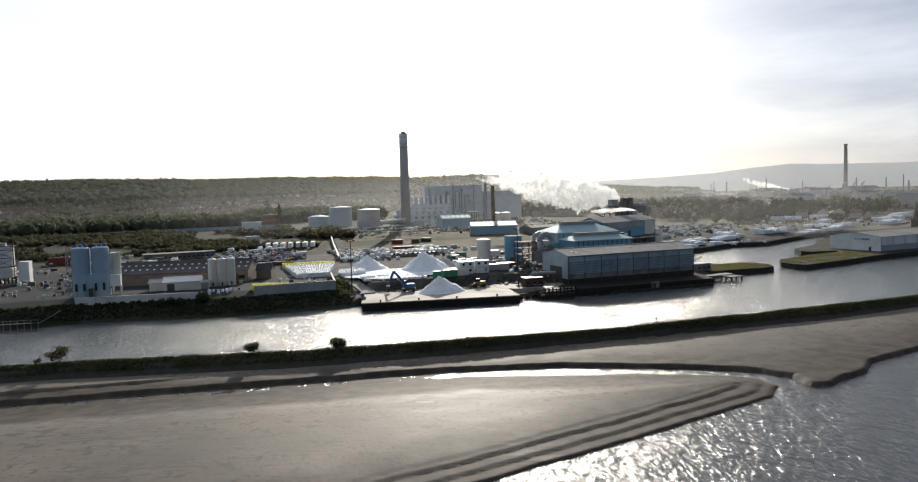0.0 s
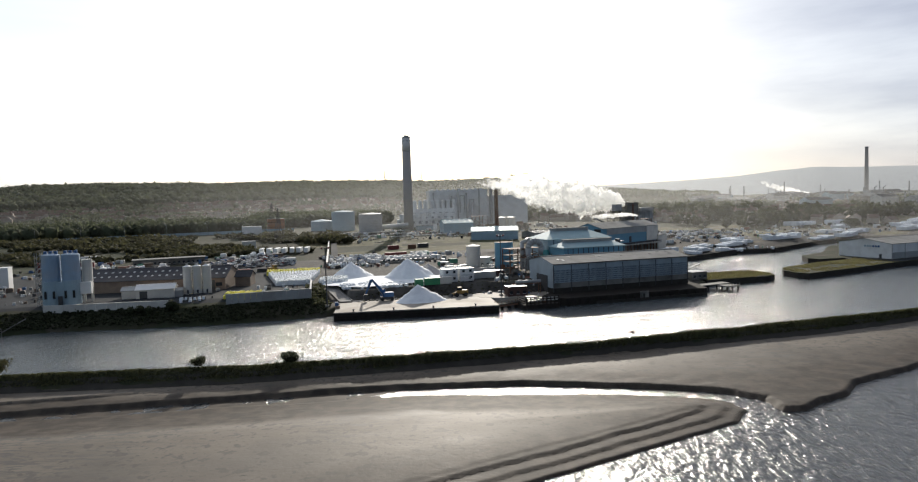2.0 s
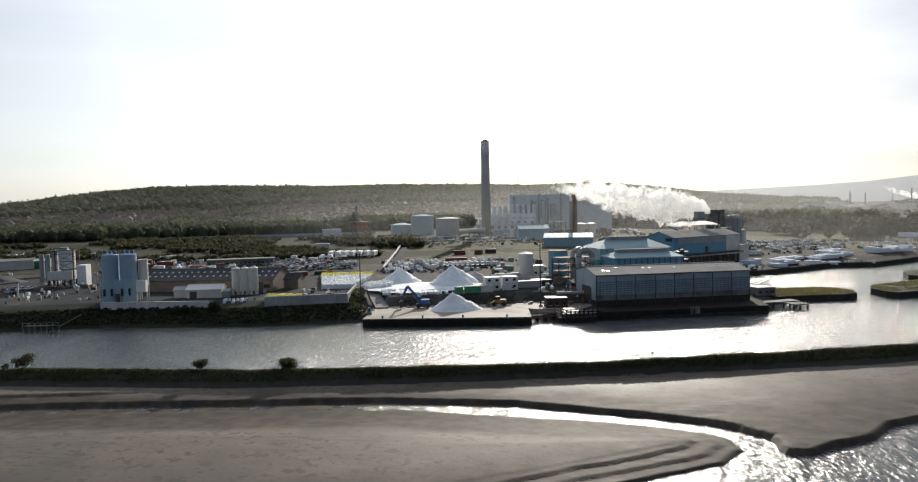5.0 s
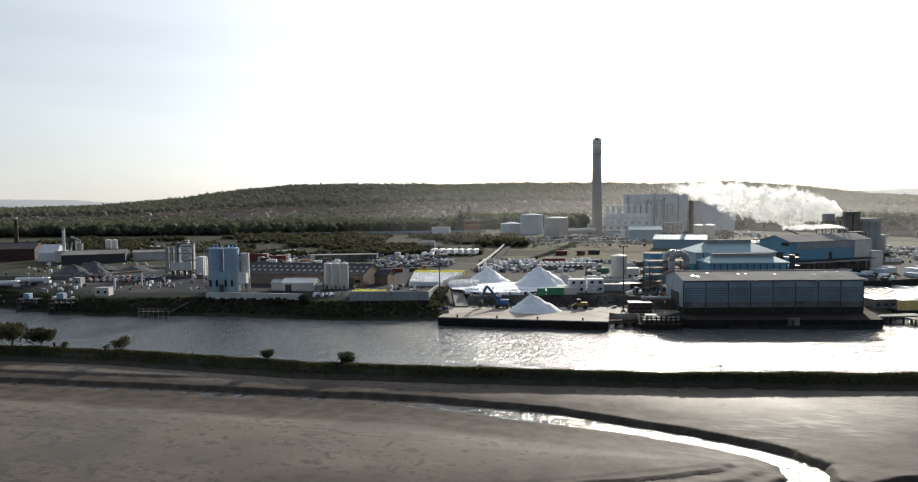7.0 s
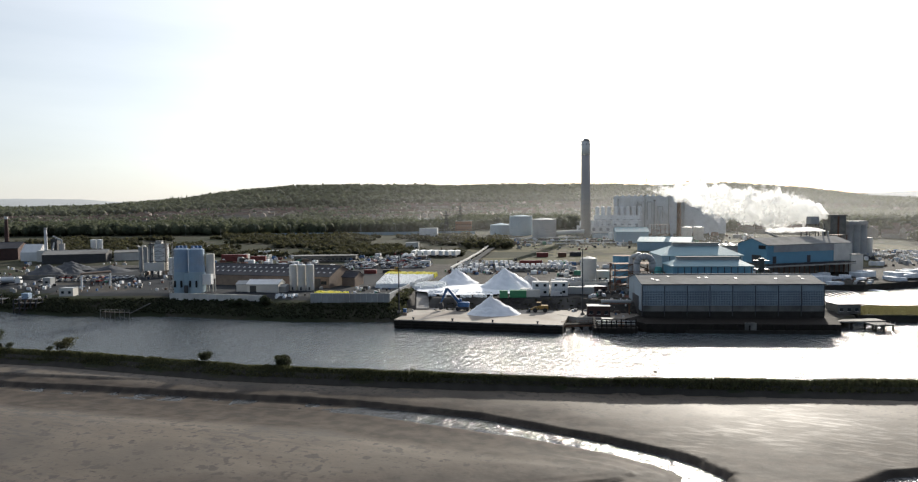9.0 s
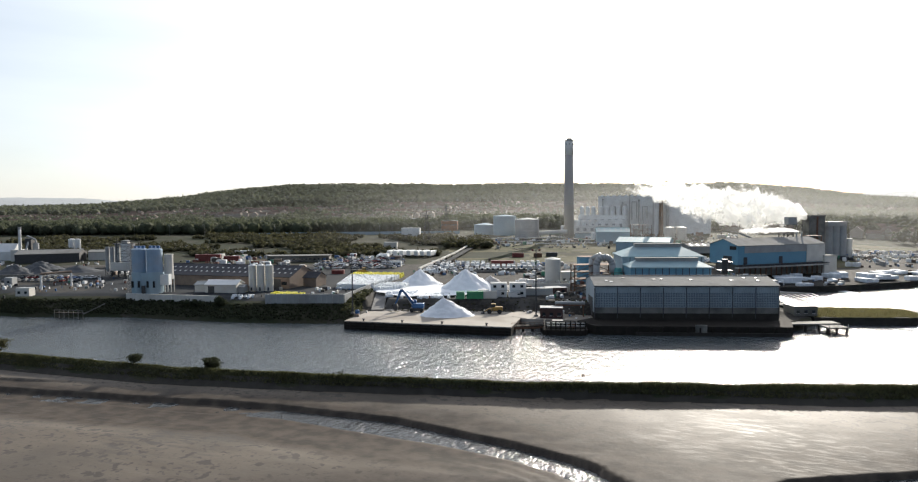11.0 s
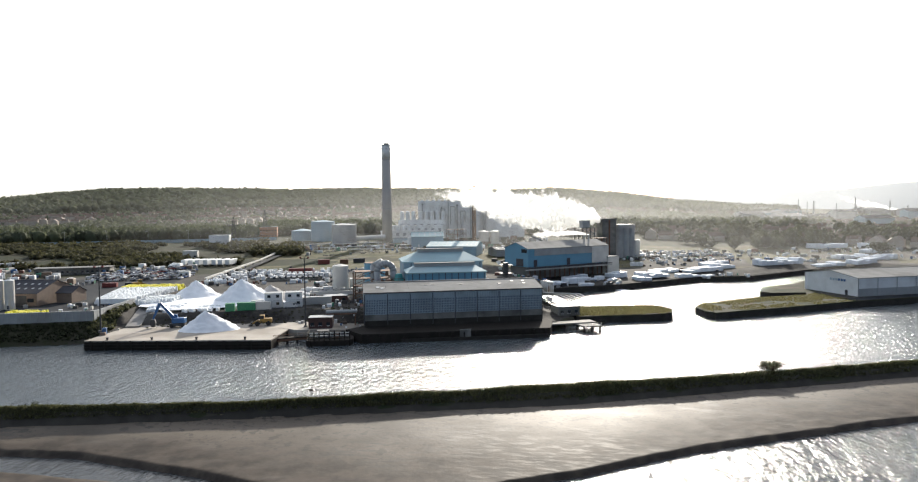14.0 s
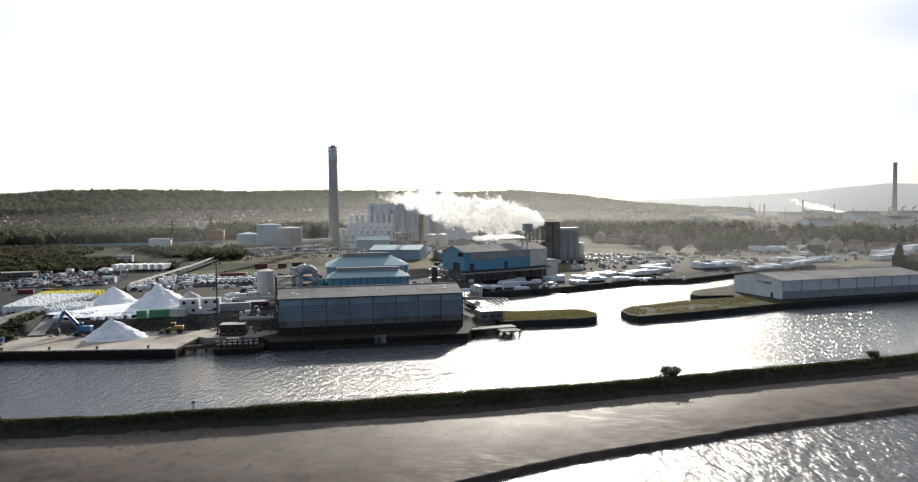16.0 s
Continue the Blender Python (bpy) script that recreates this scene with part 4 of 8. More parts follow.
# ---- blue process sheds behind ----
def hipped(name, u, v, z, deg, L, W, eave, ridge, rl, label, wall, lantern=True, ribs=24):
    """A shed with a hipped roof, a raised ridge vent and ribbed walls."""
    t = thing(name, u, v, z, deg, label, "shed")
    part("wall", box(-L / 2, L / 2, -W / 2, W / 2, 0, eave), wall, t)
    e, w = L / 2 + 0.5, W / 2 + 0.5
    bm = bmesh.new()
    lo = [bm.verts.new(p) for p in ((-e, -w, eave), (e, -w, eave), (e, w, eave), (-e, w, eave))]
    hi = [bm.verts.new(p) for p in ((-rl / 2, 0, ridge), (rl / 2, 0, ridge))]
    bm.faces.new((lo[0], lo[1], hi[1], hi[0]))
    bm.faces.new((lo[1], lo[2], hi[1]))
    bm.faces.new((lo[2], lo[3], hi[0], hi[1]))
    bm.faces.new((lo[3], lo[0], hi[0]))
    bm.faces.new(lo[::-1])
    part("roof", bm, M["blueroof"], t)
    part("fascia", box(-e, e, -w, w, eave - 0.35, eave - 0.003), M["blueroof"], t)
    part("ridge_vent", box(-rl / 2, rl / 2, -1.3, 1.3, ridge - 0.5, ridge + 0.8), M["grey"], t)
    part("vent_cap", box(-rl / 2 - 0.2, rl / 2 + 0.2, -1.7, 1.7, ridge + 0.8, ridge + 1.0), M["roof"], t)
    for i in range(ribs):
        x = -L / 2 + (i + 0.5) * L / ribs
        part("pilaster", box(x - 0.12, x + 0.12, -W / 2 - 0.22, -W / 2, 0.2, eave - 0.36), M["darksteel"] if i % 2 else wall, t)
    return t


hipped("blue_process_shed", 160, 261.4, 4.0, -1, 28.5, 14, 13.4, 15.4, 22.5, "bright blue ribbed shed with a pale hipped roof", M["blue"])
hipped("tall_process_shed", 161, 279.5, 5.0, -1, 30.5, 20, 15.2, 18.6, 18, "grey-blue shed with a large hipped roof and ridge vent", M["paleblue"], ribs=16)
shed("blue_gable_shed", 200, 473, 9.0, -20, 34, 30, 6.5, 9.2, M["paleblue"], M["blueroof"], "faded blue shed with striped skylights in its roof", lights=12)
shed("small_blue_shed", 187, 524, 11.6, -6, 24, 18, 8.6, 11.6, M["paleblue"], M["blueroof"], "small blue shed with pale rooflights below the chimney", lights=6)


def blue_hall():
    t = thing("blue_hall", 237, 362.5, 4.4, 22, "large blue hall with a grey roof over an open steel undercroft", "hall")
    L, W, e, r = 55.0, 20.0, 15.2, 18.2
    part("wall", gable_walls(L, W, e - 6, r - 6), M["blue"], t).location = (0, 0, 6)
    part("cladding_band", box(-L / 2 + 4, L / 2 + 0.1, -W / 2 - 0.2, -W / 2 - 0.02, e - 3.6, e - 0.1), M["grey"], t, "grey upper cladding")
    part("end_bay", box(L / 2 - 12, L / 2 + 0.15, -W / 2 - 0.35, -W / 2 - 0.21, 6.2, e - 0.2), M["cream"], t, "pale cladding of the end bay")
    for x in (-24, -2, 16):
        part("door", box(x, x + 2.2, -W / 2 - 0.12, -W / 2 + 0.02, 6.1, 9.6), M["darksteel"], t)
    part("gable_opening", box(-L / 2 - 0.12, -L / 2 + 0.05, -6, 0, 6.2, 10), M["darksteel"], t)
    part("gable_window", box(-L / 2 - 0.14, -L / 2 + 0.05, -9, -4.5, 13.2, 15), M["glass"], t)
    for sgn in (-1, 1):
        q = [(-L / 2 - 0.4, sgn * (W / 2 + 0.5), e - 0.1), (L / 2 + 0.4, sgn * (W / 2 + 0.5), e - 0.1), (L / 2 + 0.4, 0, r + 0.05), (-L / 2 - 0.4, 0, r + 0.05)]
        part("roof", slab(*(q if sgn < 0 else [q[1], q[0], q[3], q[2]]), 0.2), M["roof"], t)
    part("core", box(-L / 2 + 3, L / 2 - 1, -W / 2 + 3, W / 2 - 1, 0, 6), M["darkconc"], t)
    for i in range(17):
        x = -L / 2 + 1 + i * 3.3
        part("column", box(x - 0.22, x + 0.22, -W / 2 - 0.2, -W / 2 + 0.25, 0, 6), M["rust"], t)
    part("platform", box(-L / 2 - 1, L / 2 + 1, -W / 2 - 2.4, -W / 2 - 0.36, 5.4, 5.8), M["darksteel"], t)
    part("pipe_run", box(-L / 2 - 3, L / 2 + 1, -W / 2 - 2.2, -W / 2 - 1.2, 4.4, 5.1), M["steel"], t)
    part("conveyor", slab((2, 6, 15), (3.2, 6, 15), (-10, 9, 20.5), (-11.2, 9, 20.5), 0.9), M["grey"], t)


blue_hall()

# ---- the tall chimney ----
def tall_chimney():
    t = thing("tall_chimney", 160.3, 575, 13.5, 0, "very tall pale concrete chimney with a white top", "chimney")
    part("shaft", cyl(0, 0, 0, 68.5, 4.2, 3.6, 40), M["chimney"], t, smooth=True)
    part("top_band", cyl(0, 0, 68.5, 80.5, 3.65, 3.5, 40), M["chimtop"], t, "white painted top", smooth=True)
    for i in range(8):
        a = i * math.pi / 4
        part("port", box(3.3 * math.cos(a) - 0.45, 3.3 * math.cos(a) + 0.45, 3.3 * math.sin(a) - 0.45, 3.3 * math.sin(a) + 0.45, 76.6, 78.0), M["grey"], t)
    for z in (28.0, 80.0):
        part("gallery", cyl(0, 0, z, z + 0.5, 4.6 if z < 50 else 3.9, n=32), M["grey"], t)
    for i in range(3):
        a = i * 2.1
        part("flue", cyl(1.4 * math.cos(a), 1.4 * math.sin(a), 80.5, 82.0, 1.0, n=16), M["steel"], t)


tall_chimney()

# ---- salt heaps ----
def heap(name, u, v, z, ru, rv, h, material, label, px=0.0, py=0.0, seed=1, n=46, category="heap"):
    """A tipped heap with a crest off its middle and a spread foot."""
    verts, faces = [], []
    rings = 22
    for i in range(rings + 1):
        f = i / rings
        for j in range(n):
            a = 2 * math.pi * j / n
            wob = 1 + 0.16 * noise.noise((math.cos(a) * 1.3 + seed, math.sin(a) * 1.3, f)) + 0.08 * noise.noise((math.cos(a) * 5 + seed, math.sin(a) * 5, f * 3))
            prof = (1 - f) ** 1.15
            if f > 0.8:
                prof *= (1 - f) / 0.2 * 0.8 + 0.2
            x = ru * f * wob * math.cos(a) + px * (1 - f)
            y = rv * f * wob * math.sin(a) + py * (1 - f)
            g = noise.noise((x * 0.45 + seed, y * 0.45, 2.0)) * 0.25 * h * f * (1 - f) * 2 + noise.noise((x * 1.7, y * 1.7, seed)) * 0.06 * h * (f > 0.05) * (f < 1)
            verts.append((x, y, (h * prof + g if i < rings else -0.15)))
    for i in range(rings):
        for j in range(n):
            k = (j + 1) % n
            faces.append((i * n + j, (i + 1) * n + j, (i + 1) * n + k, i * n + k))
    me = raw(name, verts, faces, material, True)
    ob = new(name, me)
    ob.matrix_world = at(u, v, z)
    return tagged(ob, label, category)


heap("salt_heap", 80.3, 240, 2.3, 9.8, 6, 6.2, M["salt"], "white salt heap on the concrete quay", -1.5, 0, 1)
heap("salt_heap", 86, 279, 5.8, 14, 11, 9.0, M["salt"], "tall white salt heap in the yard", -1, 0, 2)
heap("salt_heap", 97, 283, 5.8, 9, 9, 6.0, M["dirtysalt"], "grey dirty salt heap beside the white one", -2, 0, 3)
heap("salt_heap", 64.5, 299, 6.4, 9.5, 8, 6.4, M["salt"], "smaller white salt heap in the yard", 0, 0, 4)
heap("spilt_salt", 75, 277, gz(75, 277) + 0.25, 27, 17, 0.8, M["salt"], "thin spread of spilt salt on the yard", 0, 0, 5, category="spill")

# ---- silos on the near bank ----
def twin_silos():
    t = thing("twin_silos", -41.5, 271.5, 6.0, -2, "pair of blue-grey cement silos on a pale block base", "silo")
    part("base", box(-5.2, 5.2, -2.6, 3.2, 0, 8.2, bevel=0.1), M["paleblue"], t, "pale blue-grey lower block")
    for x in (-3.1, 3.1):
        s = part("silo", cyl(x, 0, 8.0, 17.6, 2.95, n=28), M["silo"], t)
        part("lower_drum", cyl(x, -0.3, 0.1, 8.6, 2.98, n=28), M["paleblue"], t)
        part("cap", cyl(x, 0, 17.6, 18.1, 2.95, 1.6, 28), M["silo"], s)
        for i in range(3):
            part("filter", box(x - 2 + i * 1.6, x - 1 + i * 1.6, -0.5, 0.5, 17.9, 19.0), M["bluepaint"], s)
        for dx in (-1.4, 1.2):
            part("slot_window", box(x + dx - 0.35, x + dx + 0.35, -3.45, -3.0, 2.6, 5.2), M["glass"], t)
    part("door", box(-0.7, 0.7, -3.5, -3.1, 0, 3.4), M["darksteel"], t)
    part("side_silo", cyl(7.6, 2.5, 5.5, 15.5, 1.7, n=20), M["cream"], t)
    for dx, dy in ((6.3, 1.3), (8.9, 1.3), (6.3, 3.7), (8.9, 3.7)):
        part("leg", box(dx - 0.2, dx + 0.2, dy - 0.2, dy + 0.2, 0, 7), M["steel"], t)
    part("hopper_box", box(5.9, 9.4, -1.4, 1.0, 3.5, 7.6), M["white"], t)
    bm = bmesh.new()
    for z in np.arange(0, 18, 1.5):
        rod((-7.6, -1, z), (-6.2, 1, z + 1.5), 0.09, 5, bm)
        rod((-7.6, 1, z), (-6.2, -1, z + 1.5), 0.07, 5, bm)
    for x, y in ((-7.7, -1.1), (-6.1, -1.1), (-7.7, 1.1), (-6.1, 1.1)):
        rod((x, y, 0), (x, y, 18.6), 0.1, 5, bm)
    part("stair_tower", bm, M["steel"], t)


twin_silos()
for i, x in enumerate((-0.9, 2.5, 5.9)):
    t = thing("grain_silo", x, 277, 6.2, 0, "cream upright storage silo in a row of three", "silo", "row of three silos")
    part("shell", cyl(0, 0, 0, 10.4, 1.6, n=24), M["cream"], t)
    part("roof", cyl(0, 0, 10.4, 10.9, 1.65, 0.5, 24), M["white"], t)
    part("vent", box(-0.4, 0.4, -0.4, 0.4, 10.7, 11.4), M["steel"], t)
    part("hatch", box(-0.3, 0.3, -1.75, -1.5, 0.2, 1.6), M["darksteel"], t)

shed("long_workshop", -17, 301.5, 6.0, -14, 66, 22, 5.0, 8.8, M["brickpale"], M["darkroof"], "long brick workshop with a dark sheet roof dotted with rooflights", "workshop", lights=24, light_len=0.5,
     doors=[("f", 26, 6, 0, 4.2)], windows=[("f", 30.5, 2.5, 1.8, 3.2)])
shed("annex", 20, 294, 6.2, -14, 6, 9, 4.0, 6.0, M["brickpale"], M["darkroof"], "small buff brick annex on the workshop's gable end", "annex")
shed("white_shed", -11.5, 274.5, 6.0, -4, 13, 7, 3.4, 4.8, M["cream"], M["white"], "low cream shed with a white roof", doors=[("f", -4, 2.6, 0, 2.8)])
shed("white_shed", -20.5, 276, 6.0, -4, 5, 6, 3.2, 4.2, M["cream"], M["grey"], "small cream shed beside the white one")
shed("store_hut", -4.0, 273.5, 6.0, -4, 3.0, 4, 2.4, 3.0, M["grey"], M["grey"], "grey hut by the silos", "hut")


def old_silo():
    t = thing("batching_plant", -84, 332, 6.6, 0, "white batching silo on a raised block with steel frame", "batching plant")
    part("silo", cyl(1.5, 0, 8, 16, 3.3, n=28), M["white"], t)
    part("silo_cone", cyl(1.5, 0, 5.4, 8.0, 1.2, 3.3, 28), M["white"], t)
    for z in (10, 12.5, 15.2):
        part("band", cyl(1.5, 0, z, z + 0.2, 3.38, n=28), M["steel"], t)
    part("hopper_block", box(-5.6, 4.6, -4, 3, 3.2, 7.0, bevel=0.1), M["cream"], t)
    part("side_tower", box(-4.6, -2.4, -1, 2, 7, 16), M["grey"], t)
    part("top_platform", box(-4.8, 5.2, -2.5, 2.5, 16.0, 16.3), M["darksteel"], t)
    part("motor_house", box(-1, 2, -1.2, 1.2, 16.3, 17.6), M["steel"], t)
    for x in (-5, -1.6, 1.4, 4.2):
        for y in (-3.4, 2.4):
            part("leg", box(x - 0.3, x + 0.3, y - 0.3, y + 0.3, 0, 3.3), M["darksteel"], t)
    bm = bmesh.new()
    for i in range(12):
        rod((4.8, -2, i * 1.3), (6.6, -2, i * 1.3 + 1.3), 0.08, 5, bm)
    for x in (4.9, 6.6):
        rod((x, -2, 0), (x, -2, 16.5), 0.1, 5, bm)
    part("stair_frame", bm, M["rust"], t)
    for x in (-2.2, 5.2):
        for y in (-3.6, 3.6):
            part("frame_post", box(x - 0.16, x + 0.16, y - 0.16, y + 0.16, 3.2, 17.4), M["darksteel"], t)
    for z in (7.6, 11.2, 14.6, 17.2):
        part("frame_beam", box(-2.4, 5.4, -3.76, -3.5, z, z + 0.25), M["darksteel"], t)
    bm = bmesh.new()
    for z in (7.6, 11.2):
        rod((-2.2, -3.6, z), (5.2, -3.6, z + 3.5), 0.08, 4, bm)
        rod((5.2, -3.6, z), (-2.2, -3.6, z + 3.5), 0.08, 4, bm)
    part("brace", bm, M["darksteel"], t)
    for x in (-9.5, -7):
        part("slim_silo", cyl(x, 1, 3.5, 14.5, 1.0, n=16), M["grey"], t)
        part("slim_cone", cyl(x, 1, 2.0, 3.5, 0.3, 1.0, 16), M["grey"], t)
        for y in (0.2, 1.8):
            part("leg", box(x - 0.9, x - 0.7, y - 0.1, y + 0.1, 0, 4.5), M["darksteel"], t)
    part("white_block", box(6.8, 10.6, -4, 2, 0, 9.5), M["white"], t)


old_silo()


def wall_run(name, a, b, z0, z1, th, material, label, panels=0):
    (ua, va), (ub, vb) = a, b
    ln, ang = math.hypot(ub - ua, vb - va), math.degrees(math.atan2(vb - va, ub - ua))
    t = thing(name, ua, va, z0, ang, label, "wall", kind="structure")
    if panels:
        for i in range(panels):
            part("panel", box(i * ln / panels + 0.04, (i + 1) * ln / panels - 0.04, -th / 2 - (i % 2) * 0.03, th / 2, -0.8, z1 - z0 - 0.15), material, t)
    else:
        part("body", box(0, ln, -th / 2, th / 2, -0.8, z1 - z0 - 0.15), material, t)
    part("coping", box(-0.05, ln + 0.05, -th / 2 - 0.08, th / 2 + 0.08, z1 - z0 - 0.147, z1 - z0), material, t)


wall_run("bag_store_wall", (12.7, 251.5), (41.8, 251.5), 5.0, 8.2, 0.5, M["grey"], "grey precast concrete panel wall of the bag store", 14)
wall_run("bag_store_wall", (41.8, 251.5), (45.5, 283.5), 5.0, 8.0, 0.5, M["grey"], "grey precast concrete panel wall of the bag store", 14)
wall_run("yard_wall", (-46, 263.5), (-6, 255.5), 5.0, 7.0, 0.5, M["cream"], "low pale concrete yard wall above the bank", 12)

# ---- warehouse by the basin ----
def warehouse():
    t = shed("white_warehouse", 370, 276, 2.1, 3.5, 78, 30, 7.6, 9.8, M["white"], M["roof"], "large white warehouse with a low grey roof on the quay", "warehouse",
             lights=0, doors=[("f", -8, 1.4, 0, 2.3), ("f", 6, 1.4, 0, 2.3), ("f", 22, 1.4, 0, 2.3), ("l", -9, 1.4, 0, 2.2)])
    part("dado", box(-39.1, 39.1, -15.12, -15.02, 0, 3.2), M["grey"], t)
    for i in range(9):
        x = -39 + i * 9.75
        part("downpipe", box(x - 0.12, x + 0.12, -15.3, -15.1, 0, 7.6), M["grey"], t)
    for i in range(6):
        part("sign_bar", box(-39.16, -39.06, -8.5 + i * 1.5, -7.5 + i * 1.5, 5.6, 6.6), M["bluepaint"] if i < 3 else M["paleblue"], t, "dark lettering too far off to read")


warehouse()

# ---- works behind: tanks and white process block ----
tank("storage_tank", 90, 612, 14.6, 9.5, 9, M["paleblue"], "squat pale blue storage tank", category="tank")
tank("storage_tank", 107.5, 601, 14.4, 10, 17, M["paleblue"], "large pale blue storage tank", cone=0.12, rail=True)
tank("storage_tank", 125, 566, 13.6, 9.8, 15.5, M["grey"], "large grey ringed storage tank with a rail", M["steel"], cone=0.12, rings=6, rail=True)
tank("white_tank", 121.8, 300, 6.2, 3.3, 10.8, M["cream"], "tall cream tank with a shallow cone roof", cone=0.25)
tank("blue_tank", 136, 297, 6.3, 4.3, 12, M["blue"], "bright blue tank with a rusty rim", M["rust"], cone=0.02, rings=0)


def process_block():
    t = thing("process_block", 226, 622, 15, -12, "huge white boiler house with stacks and pipework", "boiler house")
    part("main_hall", box(-33, 22, -14, 25, 0, 33, bevel=0.2), M["white"], t)
    part("side_hall", box(22, 62, -8, 25, 0, 27), M["white"], t)
    part("roof_edge", box(-33.2, 22.2, -14.2, 25.2, 32.4, 33.2), M["white"], t)
    for x, y, h, r, m in ((2, -17, 30, 0.7, "grey"), (-6, -15.5, 34.5, 0.5, "steel"), (-29, -15.5, 31, 0.6, "steel"), (26, -11, 36, 1.5, "grey"), (-12, -15.5, 28, 0.5, "steel"), (14, -16, 34, 0.6, "steel")):
        pole = part("flue", cyl(x, y, 0, h, r, n=14), M[m], t)
        part("collar", cyl(x, y, h - 1.2, h - 0.7, r + 0.25, n=14), M["darksteel"], pole)
    # stepped terraces of plant before the hall, with a row of upright vessels on them
    for x0, x1, y0, y1, z1 in ((-64, -14, -33, -26.1, 7), (-58, -10, -26, -20.1, 11.5), (-50, -8, -20, -14.3, 16)):
        step = part("terrace", box(x0, x1, y0, y1, 0, z1), M["white"], t)
        part("parapet", box(x0 - 0.2, x1 + 0.2, y0 - 0.2, y1, z1 + 0.003, z1 + 0.6), M["white"], step)
        for k in range(int((x1 - x0) / 6)):
            part("opening", box(x0 + 1.5 + k * 6, x0 + 4 + k * 6, y0 - 0.2, y0 + 0.05, z1 * 0.45, z1 * 0.8), M["grey"], step)
    for k in range(8):
        x = -47 + k * 5.0 + (1.5 if k > 2 else 0)
        vessel = part("vessel", cyl(x, -17, 16.6, 23.5, 1.9, n=20), M["white"], t)
        part("dome", cyl(x, -17, 23.5, 24.5, 1.9, 0.5, 20), M["white"], vessel)
    for k in range(6):
        vessel = part("vessel", cyl(-60 + k * 5.2, -29.5, 7.6, 11.5, 1.7, n=18), M["white"], t)
        part("dome", cyl(-60 + k * 5.2, -29.5, 11.5, 12.3, 1.7, 0.4, 18), M["cream"], vessel)
    for k in range(4):
        x = -22 + k * 9
        part("pipe_run", pipe([(x, -14.8, 12), (x, -14.8, 24 + k % 3 * 2), (x + 4, -14.8, 24 + k % 3 * 2), (x + 4, -14.8, 14)], 0.4), M["steel"], t)
    part("conveyor", slab((4, -24, 3), (6, -24, 3), (9, -14.5, 20), (7, -14.5, 20), 1.2), M["grey"], t)
    for k in range(8):
        part("wall_panel", box(-32.5 + k * 6.8, -26.1 + k * 6.8, -14.25, -14.02, 17.5, 32), M["white"], t)
    for i in range(10):
        part("roof_vent", box(-31 + i * 5.2, -29 + i * 5.2, -10, -6, 33.2, 34.4), M["white"], t)


process_block()


def frame_tower(name, u, v, z, w, d, h, material, label, levels=5):
    t = thing(name, u, v, z, 5, label, "steel frame")
    for x in (-w / 2, 0, w / 2):
        for y in (-d / 2, d / 2):
            part("column", box(x - 0.2, x + 0.2, y - 0.2, y + 0.2, 0, h), material, t)
    for i in range(1, levels + 1):
        zz = h * i / levels
        part("deck", box(-w / 2, w / 2, -d / 2, d / 2, zz - 0.15, zz), material, t)
        bm = bmesh.new()
        for y in (-d / 2, d / 2):
            rod((-w / 2, y, zz - h / levels), (0, y, zz), 0.12, 4, bm)
            rod((0, y, zz), (w / 2, y, zz - h / levels), 0.12, 4, bm)
        part("brace", bm, material, t)
    return t


t = frame_tower("pipe_scaffold", 213, 545, 12.6, 14, 9, 12, M["rust"], "rusty steel pipe frame with vessels", 3)
part("vessel", cyl(-3, 0, 0.2, 9, 2.5), M["grey"], t)
t = thing("brown_stack", 225, 531, 12.0, 0, "brown rusted steel stack with a wide foot", "stack")
part("shaft", cyl(0, 0, 4, 35.5, 1.8, 1.5, 20), M["rust"], t)
part("foot", cyl(0, 0, 0, 4.5, 3.6, 2.6, 20), M["rust"], t)
part("band", cyl(0, 0, 18, 18.6, 2.1, n=20), M["darksteel"], t)
for du in (0, 10):
    tank("pale_tank", 236 + du * 0.9, 548, 12.4, 4.0, 10, M["cream"], "pale round tank in a pair", group="pair of pale tanks")
shed("grey_works_shed", 248, 470, 8, 4, 46, 20, 4.5, 6.0, M["grey"], M["roof"], "long grey works shed behind the steam", lights=10)

t = thing("dark_silo_tower", 299.5, 447, 6.0, 6, "tall dark concrete silo tower", "tower")
part("body", box(-5.2, 5.2, -4, 4, 0, 26.2, bevel=0.15), M["darkconc"], t)
part("cap", box(-5.5, 5.5, -4.3, 4.3, 26.2, 27), M["darkconc"], t)
part("ladder", box(-0.5, 0.5, -4.4, -4.02, 0, 26), M["rust"], t)
t = thing("grey_silo_cluster", 312.5, 447, 6.0, 6, "cluster of weathered grey silos under one cap", "silo")
for x in (-4, 0.6, 5):
    part("silo", cyl(x, 0, 0, 20, 2.6, n=20), M["grey"], t)
part("head_house", box(-6, 6.5, -3, 3, 20, 22.8), M["grey"], t)
part("small_silo", cyl(10, 1, 0, 12, 2.2, n=20), M["cream"], t)
frame_tower("stair_tower", 268, 381, 5.0, 7, 6, 18, M["rust"], "rusty steel stair and pipe frame", 6)
t = frame_tower("steam_platform", 277, 428, 5.6, 11, 6, 22, M["darksteel"], "dark steel platform around the steam outlet", 5)
part("cooler_box", box(-2.6, 2.6, -2.4, 2.4, 22.003, 26.5), M["grey"], t, "grey cooler box on top")


